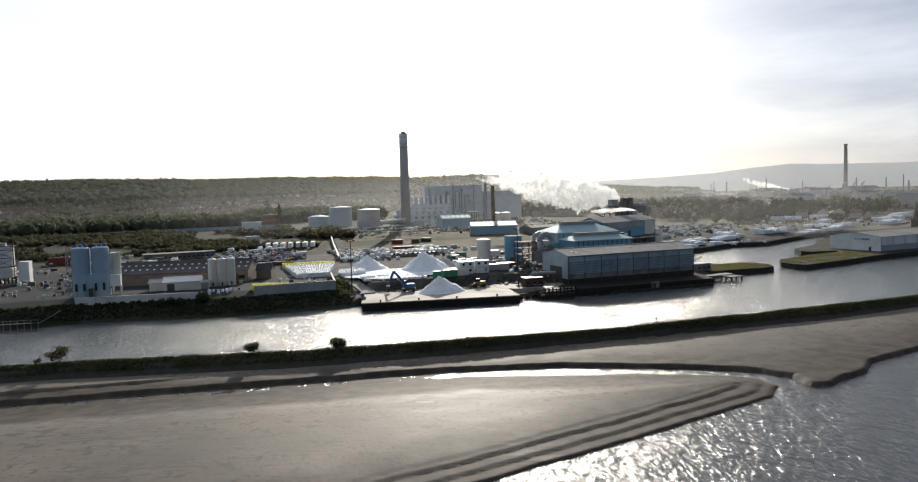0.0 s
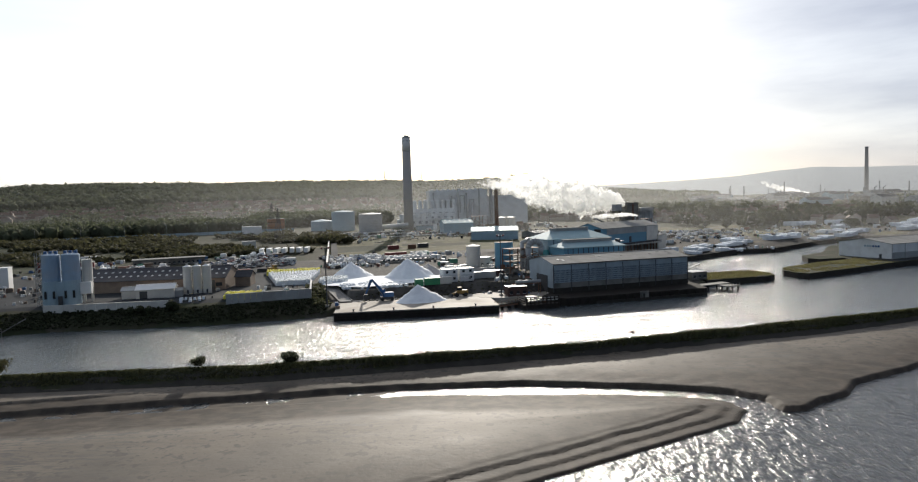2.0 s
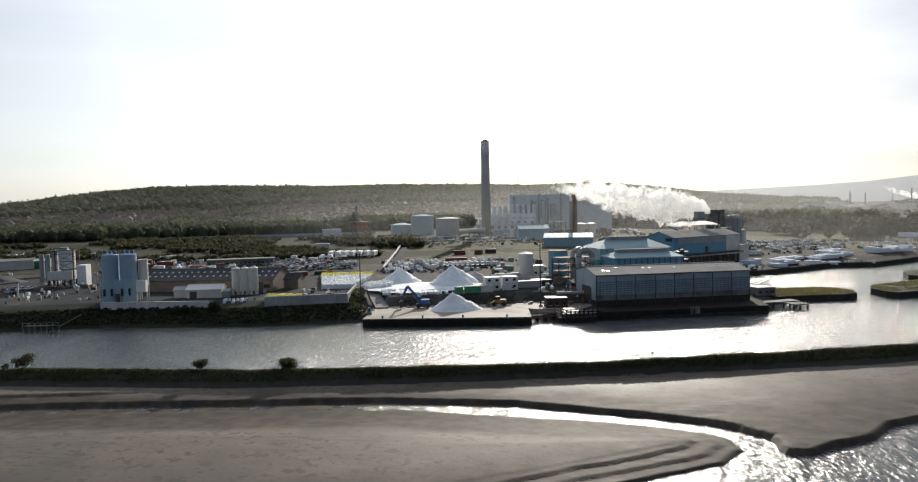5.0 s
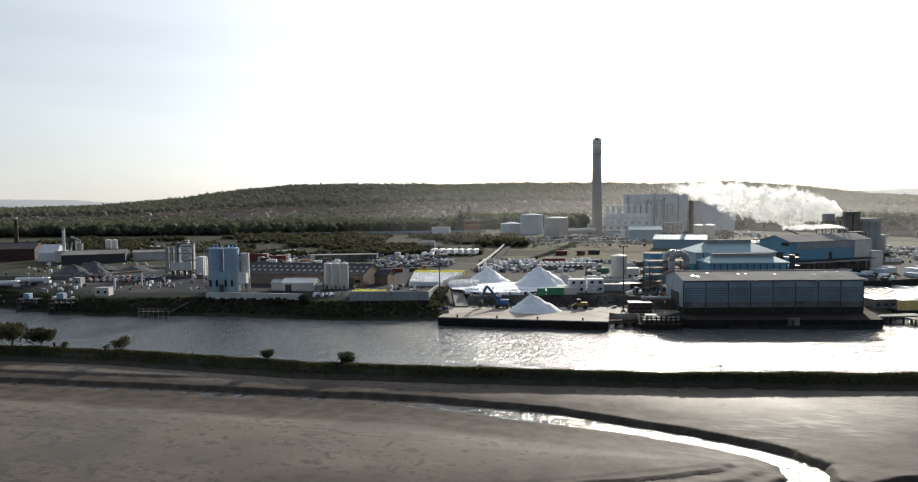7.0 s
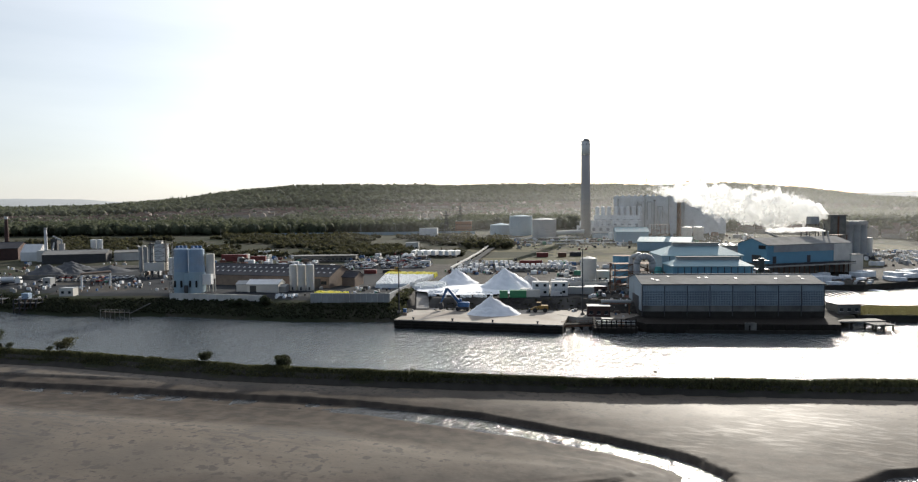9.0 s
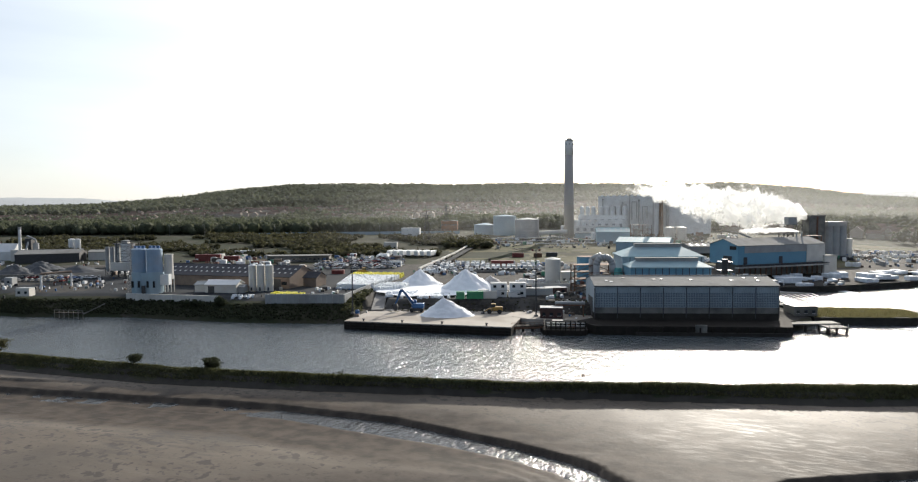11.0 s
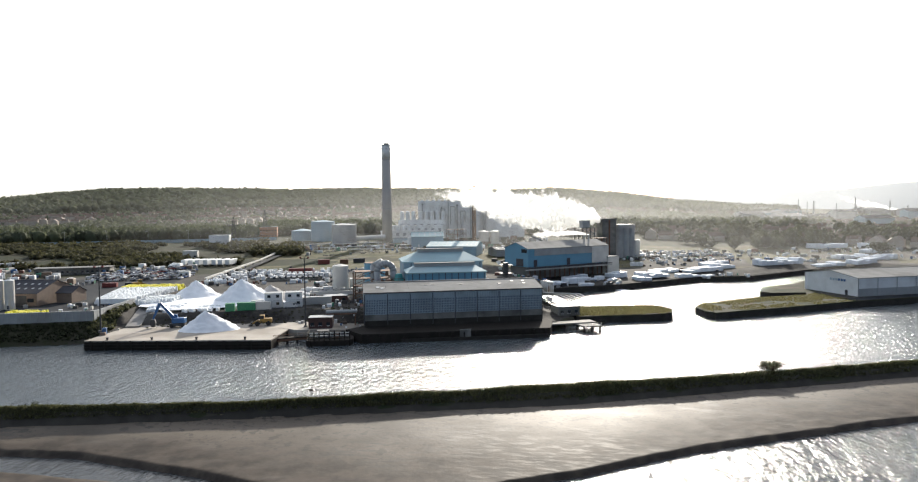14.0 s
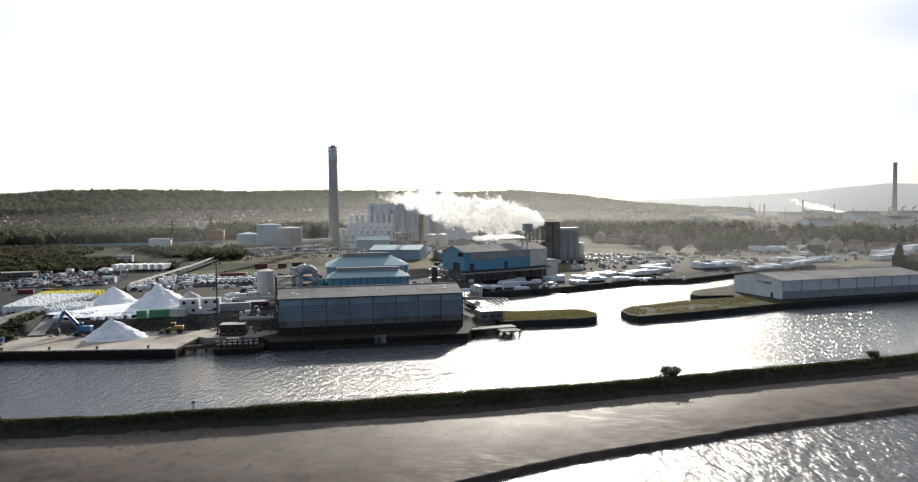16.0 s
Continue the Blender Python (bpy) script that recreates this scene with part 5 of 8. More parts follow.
for u in (255.2, 257.8):
    t = thing("roof_pipe", u, 370.5, 20.5, 0, "upright steel vent pipe on the hall roof", "vent pipe", "hall roof pipes")
    part("tube", cyl(0, 0, 0, 4.4, 0.4, n=12), M["steel"], t)
    part("cowl", cyl(0, 0, 4.4, 4.9, 0.55, n=12), M["steel"], t)
cream = thing("cream_block", 268, 367, 4.2, 20, "plain cream block at the hall's end", "block")
part("body", box(-4, 4, -4, 4, 0, 9), M["cream"], cream)
part("roof", box(-4.2, 4.2, -4.2, 4.2, 9.003, 9.3), M["roof"], cream)

# low pipe tracks, rubble and spoil on the open ground before the tanks
for k, (ua, va, ub, vb) in enumerate(((92, 545, 155, 556), (100, 520, 176, 536), (128, 505, 182, 512))):
    t = thing("pipe_track", 0, 0, 0, 0, "low run of grey pipes on short stools", "pipe track", "pipe tracks")
    for j in range(3):
        za, zb = gz(ua, va) + 1.0, gz(ub, vb) + 1.0
        part("pipe", rod((ua, va + j * 0.9, za), (ub, vb + j * 0.9, zb), 0.3, 8), M["steel" if j else "cream"], t)
    for i in range(9):
        f = i / 8
        u, v = ua + (ub - ua) * f, va + (vb - va) * f
        part("stool", box(u - 0.2, u + 0.2, v - 0.4, v + 2.3, gz(u, v) - 0.3, gz(u, v) + 0.75), M["darkconc"], t)
t = thing("flue_duct", 150, 566, 14, 0, "fat pale horizontal duct into the chimney's foot", "duct")
part("barrel", rod((-16, 0, 3.5), (8, 4, 4.5), 2.0, 14), M["cream"], t)
for x in (-14, -6, 2):
    part("saddle", box(x - 0.5, x + 0.5, -1.5, 3, -0.5, 2.2), M["darkconc"], t)
t = thing("flue_duct", 168, 562, 13.5, 0, "pale blue low duct house by the chimney", "duct")
part("body", box(-4, 16, -4, 4, 0, 4), M["paleblue"], t)
part("roof", box(-4.2, 16.2, -4.2, 4.2, 4.003, 4.3), M["roof"], t)
tank("small_vessel", 176, 548, 12.8, 1.6, 5.5, M["white"], "small white upright vessel", cone=0.4)
r4 = random.Random(3)
bmr = bmesh.new()
for i in range(420):
    u, v = 96 + r4.uniform(0, 86), 470 + r4.uniform(0, 85)
    if noise.noise((u * 0.06, v * 0.06, 1.0)) < 0.02:
        continue
    s_ = r4.uniform(0.3, 1.1)
    bmesh.ops.create_cube(bmr, size=1.0, matrix=Matrix.Translation((u, v, float(plain(np.array(u), np.array(v))) + 0.2)) @ Matrix.Rotation(r4.uniform(0, 3), 4, "Z") @ Matrix.Diagonal((s_ * 1.6, s_, s_ * 0.7, 1)))
ob = new("rubble", mesh("rubble", bmr, M["darkconc"]))
ob.matrix_world = ALONG
tagged(ob, "scattered concrete rubble on open ground", "rubble", kind="stuff")


# ---- vehicles ----
def wheels(t, xs, half, r, w=0.22):
    for x in xs:
        for y in (-half, half):
            bm = bmesh.new()
            bmesh.ops.create_cone(bm, cap_ends=True, segments=12, radius1=r, radius2=r, depth=w, matrix=Matrix.Translation((x, y, r)) @ Matrix.Rotation(radians(90), 4, "X"))
            part("wheel", bm, M["rubber"], t)


def hull(profile, half, narrow=0.0, bm=None):
    """A body whose side view is the polygon profile (x, z), drawn in at the top by narrow."""
    bm = bm or bmesh.new()
    zs = [z for _, z in profile]
    lo, hi = min(zs), max(zs)
    rows = []
    for s in (-1, 1):
        rows.append([bm.verts.new((x, s * (half - narrow * (z - lo) / (hi - lo)), z)) for x, z in profile])
    bm.faces.new(rows[0])
    bm.faces.new(rows[1][::-1])
    n = len(profile)
    for i in range(n):
        j = (i + 1) % n
        bm.faces.new((rows[0][j], rows[0][i], rows[1][i], rows[1][j]))
    bmesh.ops.recalc_face_normals(bm, faces=bm.faces[:])
    return bm


def make_car(paint, label, group):
    t = thing("car", 0, 0, 0, 0, label, "car", group)
    part("body", hull([(-2.05, 0.35), (2.0, 0.35), (2.1, 0.6), (1.95, 0.85), (0.95, 0.98), (-1.75, 1.0), (-2.1, 0.8)], 0.88, 0.08), paint, t)
    part("roof", hull([(0.45, 1.38), (-1.1, 1.4), (-1.2, 1.46), (0.4, 1.46)], 0.64, 0.03), paint, t)
    part("window", hull([(1.0, 0.96), (0.42, 1.39), (-1.15, 1.41), (-1.75, 0.98)], 0.8, 0.16), M["glass"], t)
    wheels(t, (-1.3, 1.3), 0.78, 0.32)
    return t


def make_van(paint, label, group):
    t = thing("van", 0, 0, 0, 0, label, "van", group)
    part("body", hull([(-2.6, 0.4), (2.5, 0.4), (2.6, 0.9), (2.2, 1.2), (1.5, 2.15), (-2.55, 2.25)], 0.98, 0.1), paint, t)
    part("windscreen", hull([(2.18, 1.25), (1.58, 2.05), (1.5, 2.05), (2.1, 1.25)], 0.86, 0.08), M["glass"], t)
    part("side_window", box(0.9, 1.7, -0.99, 0.99, 1.3, 1.8), M["glass"], t)
    wheels(t, (-1.6, 1.7), 0.86, 0.36)
    return t


def make_lorry(label, group, box_m, tank_body=False):
    t = thing("lorry", 0, 0, 0, 0, label, "lorry", group)
    part("cab", hull([(3.4, 0.6), (5.6, 0.6), (5.65, 2.0), (5.3, 3.2), (3.4, 3.3)], 1.2, 0.08), M["white"], t)
    part("windscreen", box(5.35, 5.68, -1.0, 1.0, 1.9, 2.8), M["glass"], t)
    if tank_body:
        bm = bmesh.new()
        bmesh.ops.create_cone(bm, cap_ends=True, segments=20, radius1=1.2, radius2=1.2, depth=5.4, matrix=Matrix.Translation((0.2, 0, 2.2)) @ Matrix.Rotation(radians(90), 4, "Y"))
        part("tank", bm, box_m, t)
        part("walkway", box(-2.2, 2.6, -0.3, 0.3, 3.4, 3.5), M["steel"], t)
    else:
        part("box_body", box(-6.5, 3.1, -1.25, 1.25, 1.1, 3.9, bevel=0.06), box_m, t)
    part("chassis", box(-2.4 if tank_body else -6.4, 5.0, -0.6, 0.6, 0.6, 1.0), M["darksteel"], t)
    wheels(t, (-1.6, -0.4, 4.6) if tank_body else (-5.2, -4.0, 2.0, 4.6), 1.0, 0.5, 0.35)
    return t


def make_trailer(label, group, m):
    t = thing("trailer", 0, 0, 0, 0, label, "trailer", group)
    part("box_body", box(-6.2, 6.2, -1.25, 1.25, 1.2, 4.0, bevel=0.06), m, t)
    part("chassis", box(-6.0, 6.0, -0.5, 0.5, 0.8, 1.18), M["darksteel"], t)
    wheels(t, (-4.6, -3.4), 1.0, 0.5, 0.35)
    part("landing_leg", box(3.4, 3.6, -0.9, 0.9, 0.0, 1.1), M["darksteel"], t)
    return t


PAINTS = ("white", "silver", "black", "blue", "red", "grey")
placed = {}


def put(key, maker, u, v, deg, z=None):
    """The first of a kind stands where it is made; later ones are copies."""
    m = at(u, v, gz(u, v) if z is None else z, deg)
    if key not in placed:
        placed[key] = maker()
        placed[key].matrix_world = m
        return placed[key]
    return copy_thing(placed[key], m)


def car(u, v, deg, colour, group, z=None, words="parked"):
    p = PAINTS[colour]
    return put(("car", colour, group), lambda: make_car(CARS[colour], p + " hatchback car, " + words, group), u, v, deg, z)


def van(u, v, deg, group, z=None):
    return put(("van", group), lambda: make_van(CARS[0], "white panel van parked in the " + group.split(" in ")[-1], group), u, v, deg, z)


# white and silver weighted up: pale paint also stands in for sun glints
weights = (0, 0, 0, 1, 1, 0, 2, 3, 4, 5)
# scrapyard: cars heaped in rows, some on top of others
for row in range(9):
    for i in range(15):
        u = 3 + row * 0.6 + i * 3.2 + rng.uniform(-0.7, 0.7)
        v = 362 + row * 5.4 + rng.uniform(-1, 1)
        if u > 48 - row * 0.4 or rng.random() < 0.08:
            continue
        base = gz(u, v)
        c = rng.choice(weights)
        car(u, v, 90 + rng.uniform(-25, 25), c, "cars in the scrapyard", base, "damaged, in a crowded scrapyard")
        if rng.random() < 0.42:
            car(u + rng.uniform(-0.5, 0.5), v, 90 + rng.uniform(-35, 35), rng.choice(weights), "cars in the scrapyard", base + 1.45, "damaged, in a crowded scrapyard")
# rows of white vans and small lorries behind the salt
for row in range(5):
    for i in range(22):
        u, v = 64 + i * 2.7 + rng.uniform(-0.3, 0.3), 347 + row * 8.2 + rng.uniform(-0.8, 0.8)
        if 93 < u < 110 and row == 3 or rng.random() < 0.2 or (row == 0 and u > 95):
            continue
        if rng.random() < 0.75:
            van(u, v, 90 + rng.uniform(-6, 6), "vans in the storage yard")
        else:
            car(u, v, 90 + rng.uniform(-6, 6), rng.choice((0, 1, 0, 3, 5)), "cars in the storage yard", None, "in the storage yard")
for i in range(7):
    put("trailer", lambda: make_trailer("white box trailer in the storage yard", "box trailers", M["white"]), 32 + i * 4.4, 436 - i * 1.2, 80 + rng.uniform(-5, 5))
for u, v, d in ((113.5, 317, 5), (116, 330, 80), (117, 300, 20), (113, 296, 15), (104.2, 259.6, 0), (110, 299, 10)):
    van(u, v, d, "vans by the works in the yard")
for i in range(24):
    car(-128 + (i % 12) * 3.1 + rng.uniform(-0.3, 0.3), 309 + (i // 12) * 12 + rng.uniform(-0.6, 0.6), 88 + rng.uniform(-6, 6), rng.choice((4, 5, 0, 5, 1, 2, 3)), "cars in the compound", None, "in a fenced compound")
for i in range(70):
    u, v = -205 + (i % 18) * 4.4 + rng.uniform(-0.6, 0.6), 482 + (i // 18) * 9 + rng.uniform(-1, 1)
    car(u, v, 90 + rng.uniform(-8, 8), rng.choice(weights), "cars in the far lot", None, "in the far lot")
for i in range(60):
    u, v = 325 + (i % 15) * 4.2 + rng.uniform(-1, 1), 440 + (i // 15) * 9 + rng.uniform(-1, 1)
    if rng.random() < 0.7:
        car(u, v, 90 + rng.uniform(-15, 15), rng.choice(weights), "cars by the works", None, "in the works car park")
    else:
        van(u, v, 90 + rng.uniform(-15, 15), "vans by the works car park in the lot")
for u, v in ((-147.6, 294), (-143.5, 299), (-137, 299)):
    put("tanker", lambda: make_lorry("white tanker lorry parked by the water", "tanker lorries", M["white"], True), u, v, 12)

# ---- containers, cabins, huts ----
def container(u, v, deg, L, m, label, h=2.6, group="", z=None, name="container"):
    t = thing(name, u, v, gz(u, v) if z is None else z, deg, label, name.replace("_", " "), group)
    bm = box(-L / 2, L / 2, -1.2, 1.2, 0, h)
    part("body", bm, m, t)
    for i in range(int(L / 0.6)):
        x = -L / 2 + 0.3 + i * 0.6
        part("rib", rib_mesh(m, h), m, t).location = (x, 0, 0)
    part("roof", box(-L / 2 - 0.04, L / 2 + 0.04, -1.26, 1.26, h, h + 0.08), m, t)
    return t


ribs = {}


def rib_mesh(m, h):
    key = (m.name, h)
    if key not in ribs:
        bm = box(-0.12, 0.12, -1.245, -1.203, 0.1, h - 0.1)
        ribs[key] = mesh("rib", bm, m)
    return ribs[key]


container(84, 257.6, 0, 3.0, M["green"], "small green shipping container")
container(89.4, 258, 0, 6.1, M["green"], "green shipping container on the bank top", z=5.7)
container(95, 258.6, 0, 5, M["cream"], "white shipping container on the bank top", z=5.7)
container(101.5, 373, 0, 12.2, M["red"], "long red shipping container among the vans", h=2.9)
container(112, 425, 0, 7, M["red"], "red shipping container on rough ground")
container(-74.5, 407, 4, 15, M["red"], "long dull red container on the scrap lot", h=4)
container(-60, 407, 4, 9, M["red"], "short red container on the scrap lot", h=3)
container(-67, 448, 30, 13, M["white"], "white box container tilted on the lot", h=3)
container(20, 338, 0, 6, M["red"], "red skip container by the bag store", h=1.8)
container(29, 340, 0, 6, M["darksteel"], "dark skip container by the bag store", h=1.6)
container(113, 264.5, 0, 11, M["grey"], "long grey site container on the bank top")
container(124, 424, 0, 5, M["rust"], "rusty container on rough ground")
container(133, 430, 0, 7, M["darksteel"], "dark container on rough ground")


def cabin(u, v, deg, L, D, h, m, label, storeys=1, z=None, name="site_cabin"):
    t = thing(name, u, v, gz(u, v) if z is None else z, deg, label, name.replace("_", " "))
    for s in range(storeys):
        z0 = s * h
        part("unit", box(-L / 2, L / 2, -D / 2, D / 2, z0 + 0.05, z0 + h - 0.05), m, t)
        part("roof", box(-L / 2 - 0.08, L / 2 + 0.08, -D / 2 - 0.08, D / 2 + 0.08, z0 + h - 0.048, z0 + h + 0.04), M["grey"], t)
        for i in range(max(1, int(L / 2.4))):
            x = -L / 2 + (i + 0.5) * L / max(1, int(L / 2.4))
            w = part("window", box(x - 0.55, x + 0.55, -D / 2 - 0.06, -D / 2 + 0.02, z0 + 1.0, z0 + 2.0), M["glass"], t)
            part("sill", box(x - 0.65, x + 0.65, -D / 2 - 0.12, -D / 2, z0 + 0.9, z0 + 0.98), M["white"], w)
    return t


cabin(98.2, 263.5, 0, 6, 5, 2.6, M["white"], "two-storey white stacked site cabins", 2, z=5.7)
cabin(105.3, 264, 0, 6, 5, 2.6, M["white"], "two-storey white and blue stacked site cabins", 2, z=5.7)
cabin(92.5, 263, 0, 4, 4, 2.6, M["paleblue"], "pale blue site cabin beside the white ones", z=5.7)
cabin(120.3, 270.5, 0, 8, 5, 2.9, M["brick"], "dark brick hut with a flat roof", z=5.5, name="brick_hut")
cabin(115.5, 235.5, -5, 7.5, 5, 3.6, M["brick"], "dark brick hut with a flat roof on the dock", z=2.3, name="brick_hut")
cabin(128.5, 305, 0, 5.5, 5, 4.8, M["cream"], "pinkish pump house beside the tanks", z=6.3, name="pump_house")
cabin(200.5, 243, 5, 8, 7, 3.4, M["darkconc"], "weathered concrete hut at the pier root", z=2.1, name="dock_hut")
cabin(44.4, 372, 0, 5, 4, 3, M["white"], "white hut among scrap cars", name="hut")
cabin(29.4, 566, 0, 15, 10, 8.5, M["white"], "tall white windowless block", name="white_block", z=14)
cabin(25.2, 480, 0, 9, 6, 5, M["cream"], "low cream substation block", name="substation")
cabin(-86.4, 263.5, 0, 5.5, 3.5, 3.2, M["cream"], "white pump cabin above the bank", z=6, name="pump_cabin")
cabin(-116, 296, 0, 3.4, 3.4, 3.4, M["grey"], "small cream weighbridge kiosk", name="kiosk")
cabin(12, 782, 0, 28, 20, 9, M["darkconc"], "dark flat-roofed office building", 1, name="office")
cabin(54.4, 684, 0, 16, 12, 4.8, M["orange"], "orange brick works building", 2, name="works_building")
cabin(77, 765, 0, 15, 12, 4.2, M["orange"], "orange brick works building farther off", 2, name="works_building")
t = cabin(-38, 832, -16, 54, 14, 4, M["darkconc"], "long low depot with a white flat roof", name="depot")
part("white_roof", box(-28, 28, -8, 8, 4.05, 4.6), M["white"], t)
t = cabin(-18, 404, 4, 36, 9, 3.4, M["darkconc"], "long low scrapyard building with a pale flat roof", name="scrap_office")
part("pale_roof", box(-18.6, 18.6, -5, 5, 3.45, 3.75), M["roof"], t)
t = cabin(100, 344, 2, 26, 2.4, 1.6, M["darkconc"], "low dark loading bay in the yard", name="loading_bay")

# low bunds and benches round the cream tank
t = thing("tank_bund", 119, 289, 6.2, 0, "low pale green bund wall with pipes round the tank", "bund")
part("front", box(-9, 9, -0.3, 0.3, -0.5, 1.6), M["cream"], t)
part("side", box(-9.3, -9.003, -0.3, 12, -0.5, 1.4), M["cream"], t)
for i in range(5):
    part("pipe", pipe([(-6 + i * 3, 1, 0), (-6 + i * 3, 1, 2.4), (-4.6 + i * 3, 1, 2.4), (-4.6 + i * 3, 4, 2.4)], 0.18), M["steel"], t)

# ---- bulk bags ----
def bag_mesh():
    bm = box(-0.47, 0.47, -0.47, 0.47, 0.0, 0.95)
    for vtx in bm.verts:
        if vtx.co.z > 0.5:
            vtx.co.x *= 0.82
            vtx.co.y *= 0.82
    me = bpy.data.meshes.new("bag")
    bm.to_mesh(me)
    bm.free()
    vs = [v.co.copy() for v in me.vertices]
    fs = [tuple(p.vertices) for p in me.polygons]
    bpy.data.meshes.remove(me)
    return vs, fs


BAG = bag_mesh()


def bag_field(name, quad, rows, cols, layers, m, label, skip=0.03):
    """Bags set close together over the quadrilateral quad, front edge first."""
    verts, faces = [], []
    (a, b, c, d) = [Vector((*q, 0)) for q in quad]
    for i in range(rows):
        for j in range(cols):
            for k in range(layers):
                if rng.random() < skip or (k == layers - 1 and rng.random() < 0.12):
                    continue
                f, g = (j + 0.5) / cols, (i + 0.5) / rows
                p = a.lerp(b, f).lerp(d.lerp(c, f), g) + Vector((rng.uniform(-0.12, 0.12), rng.uniform(-0.12, 0.12), 0))
                z = gz_cache(p.x, p.y) + k * 0.95 + rng.uniform(-0.05, 0.05)
                rot, sc = rng.uniform(-0.25, 0.25), rng.uniform(0.9, 1.1)
                cs, sn = math.cos(rot) * sc, math.sin(rot) * sc
                o = len(verts)
                verts += [(p.x + v.x * cs - v.y * sn, p.y + v.x * sn + v.y * cs, z + v.z * sc) for v in BAG[0]]
                faces += [tuple(o + q for q in f2) for f2 in BAG[1]]
    ob = new(name, raw(name, verts, faces, m))
    ob.matrix_world = ALONG
    return tagged(ob, label, "bags", kind="stuff")


zcache = {}


def gz_cache(u, v):
    k = (round(u / 3), round(v / 3))
    if k not in zcache:
        zcache[k] = gz(k[0] * 3, k[1] * 3)
    return zcache[k]


bag_field("bulk_bags", [(31.5, 284), (44.5, 282), (53.5, 318), (30, 320)], 32, 18, 2, M["bag"], "white bulk bags packed in long rows in the store")
bag_field("bulk_bags", [(29.5, 321), (53.5, 319), (54.5, 328), (30, 330)], 7, 20, 2, M["yellowbag"], "yellow bulk bags at the back of the store")
bag_field("bulk_bags", [(11.5, 256), (24, 254), (25.5, 260), (13, 262)], 5, 11, 2, M["yellowbag"], "yellow bulk bags behind the concrete wall")
bag_field("bulk_bags", [(47.5, 276), (60, 279), (61.5, 292), (50, 290)], 7, 11, 2, M["bag"], "white bulk bags stacked beside the ramp")
bag_field("bulk_bags", [(55, 262), (66, 262), (67, 272), (55, 271)], 8, 10, 1, M["wrap"], "pale blue-white bags lying in the yard", 0.15)
bag_field("bulk_bags", [(67.5, 257), (80, 258), (80, 266), (68, 266)], 6, 11, 1, M["bag"], "white bags scattered at the yard edge", 0.3)
bag_field("pallets", [(60, 336), (72, 340), (73, 346), (60, 343)], 4, 9, 2, M["wrap"], "white wrapped pallets by the conveyor", 0.1)
bag_field("sacks", [(-3, 258), (6, 258), (6, 262), (-3, 262)], 3, 6, 1, M["wrap"], "white wrapped sacks by the yard wall", 0.2)

# ---- shrink-wrapped timber round the basin ----
def wrapped(u, v, deg, L, W, h, seed):
    """A long wrapped stack of several packs of uneven height under one sheet."""
    r2 = random.Random(seed)
    t = thing("wrapped_stack", u, v, gz(u, v), deg, "white shrink-wrapped timber stack on the quay", "stack", "wrapped stacks round the basin")
    n = max(2, int(L / 4))
    for i in range(n):
        x0, x1 = -L / 2 + i * L / n, -L / 2 + (i + 1) * L / n - 0.08
        hh = h * r2.choice((0.55, 0.8, 1.0, 1.0))
        for j in range(max(1, int(W / 4))):
            y0 = -W / 2 + j * 4
            part("pack", box(x0, x1, y0, y0 + 3.85, 0, hh * r2.uniform(0.85, 1.05), bevel=0.14), M["wrap"], t)


for i, (u, v, L, W, h) in enumerate(((236, 335, 9, 8, 2.6), (250, 344, 12, 4, 1.8), (253, 324, 14, 10, 3.0), (266, 352, 9, 8, 3), (270, 328, 12, 8, 2), (285, 350, 18, 9, 3), (230, 319, 8, 4, 1.4), (222, 318, 5, 4, 1.2),
                                     (289, 334, 16, 6, 1.6), (306, 352, 14, 6, 2.2), (323, 366, 26, 9, 2.6), (339, 376, 20, 9, 3.2), (362, 356, 34, 8, 2.0), (386, 389, 34, 11, 3.6), (420, 386, 22, 8, 2.4), (441, 384, 20, 9, 3.6),
                                     (489, 474, 30, 12, 4), (522, 467, 26, 10, 4), (526, 402, 30, 10, 4), (470, 400, 22, 8, 3), (560, 430, 40, 10, 4), (600, 450, 30, 10, 4), (500, 440, 22, 8, 3), (455, 410, 26, 8, 2.6), (580, 398, 30, 10, 4), (214, 324, 9, 4, 1.6), (224, 330, 11, 8, 2.2), (240, 327, 7, 4, 1.5), (243, 352, 14, 4, 1.8), (258, 340, 6, 4, 1.3), (276, 342, 7, 8, 2.0), (300, 366, 16, 8, 2.4), (318, 352, 9, 4, 1.4), (345, 390, 18, 8, 2.6), (405, 402, 20, 8, 2.8))):
    wrapped(u, v, rng.uniform(10, 18), L, W, h, i)

# ---- masts, pylons, poles ----
def mast(u, v, z, h, label):
    t = thing("lighting_mast", u, v, z, 0, label, "mast", "quay lighting masts")
    part("pole", cyl(0, 0, 0, h, 0.28, 0.14, 10), M["darksteel"], t)
    part("crossarm", box(-1.3, 1.3, -0.12, 0.12, h - 0.5, h - 0.3), M["darksteel"], t)
    for x in (-1.2, 1.2):
        part("floodlight", box(x - 0.3, x + 0.3, -0.4, 0.2, h - 0.3, h + 0.2), M["red"], t)
    part("base", box(-0.6, 0.6, -0.6, 0.6, 0, 0.7), M["darkconc"], t)


mast(46.6, 243.5, 2.2, 21, "tall dark lighting mast at the quay's end")
mast(110.5, 237.5, 2.2, 22.8, "tall dark lighting mast on the dock")


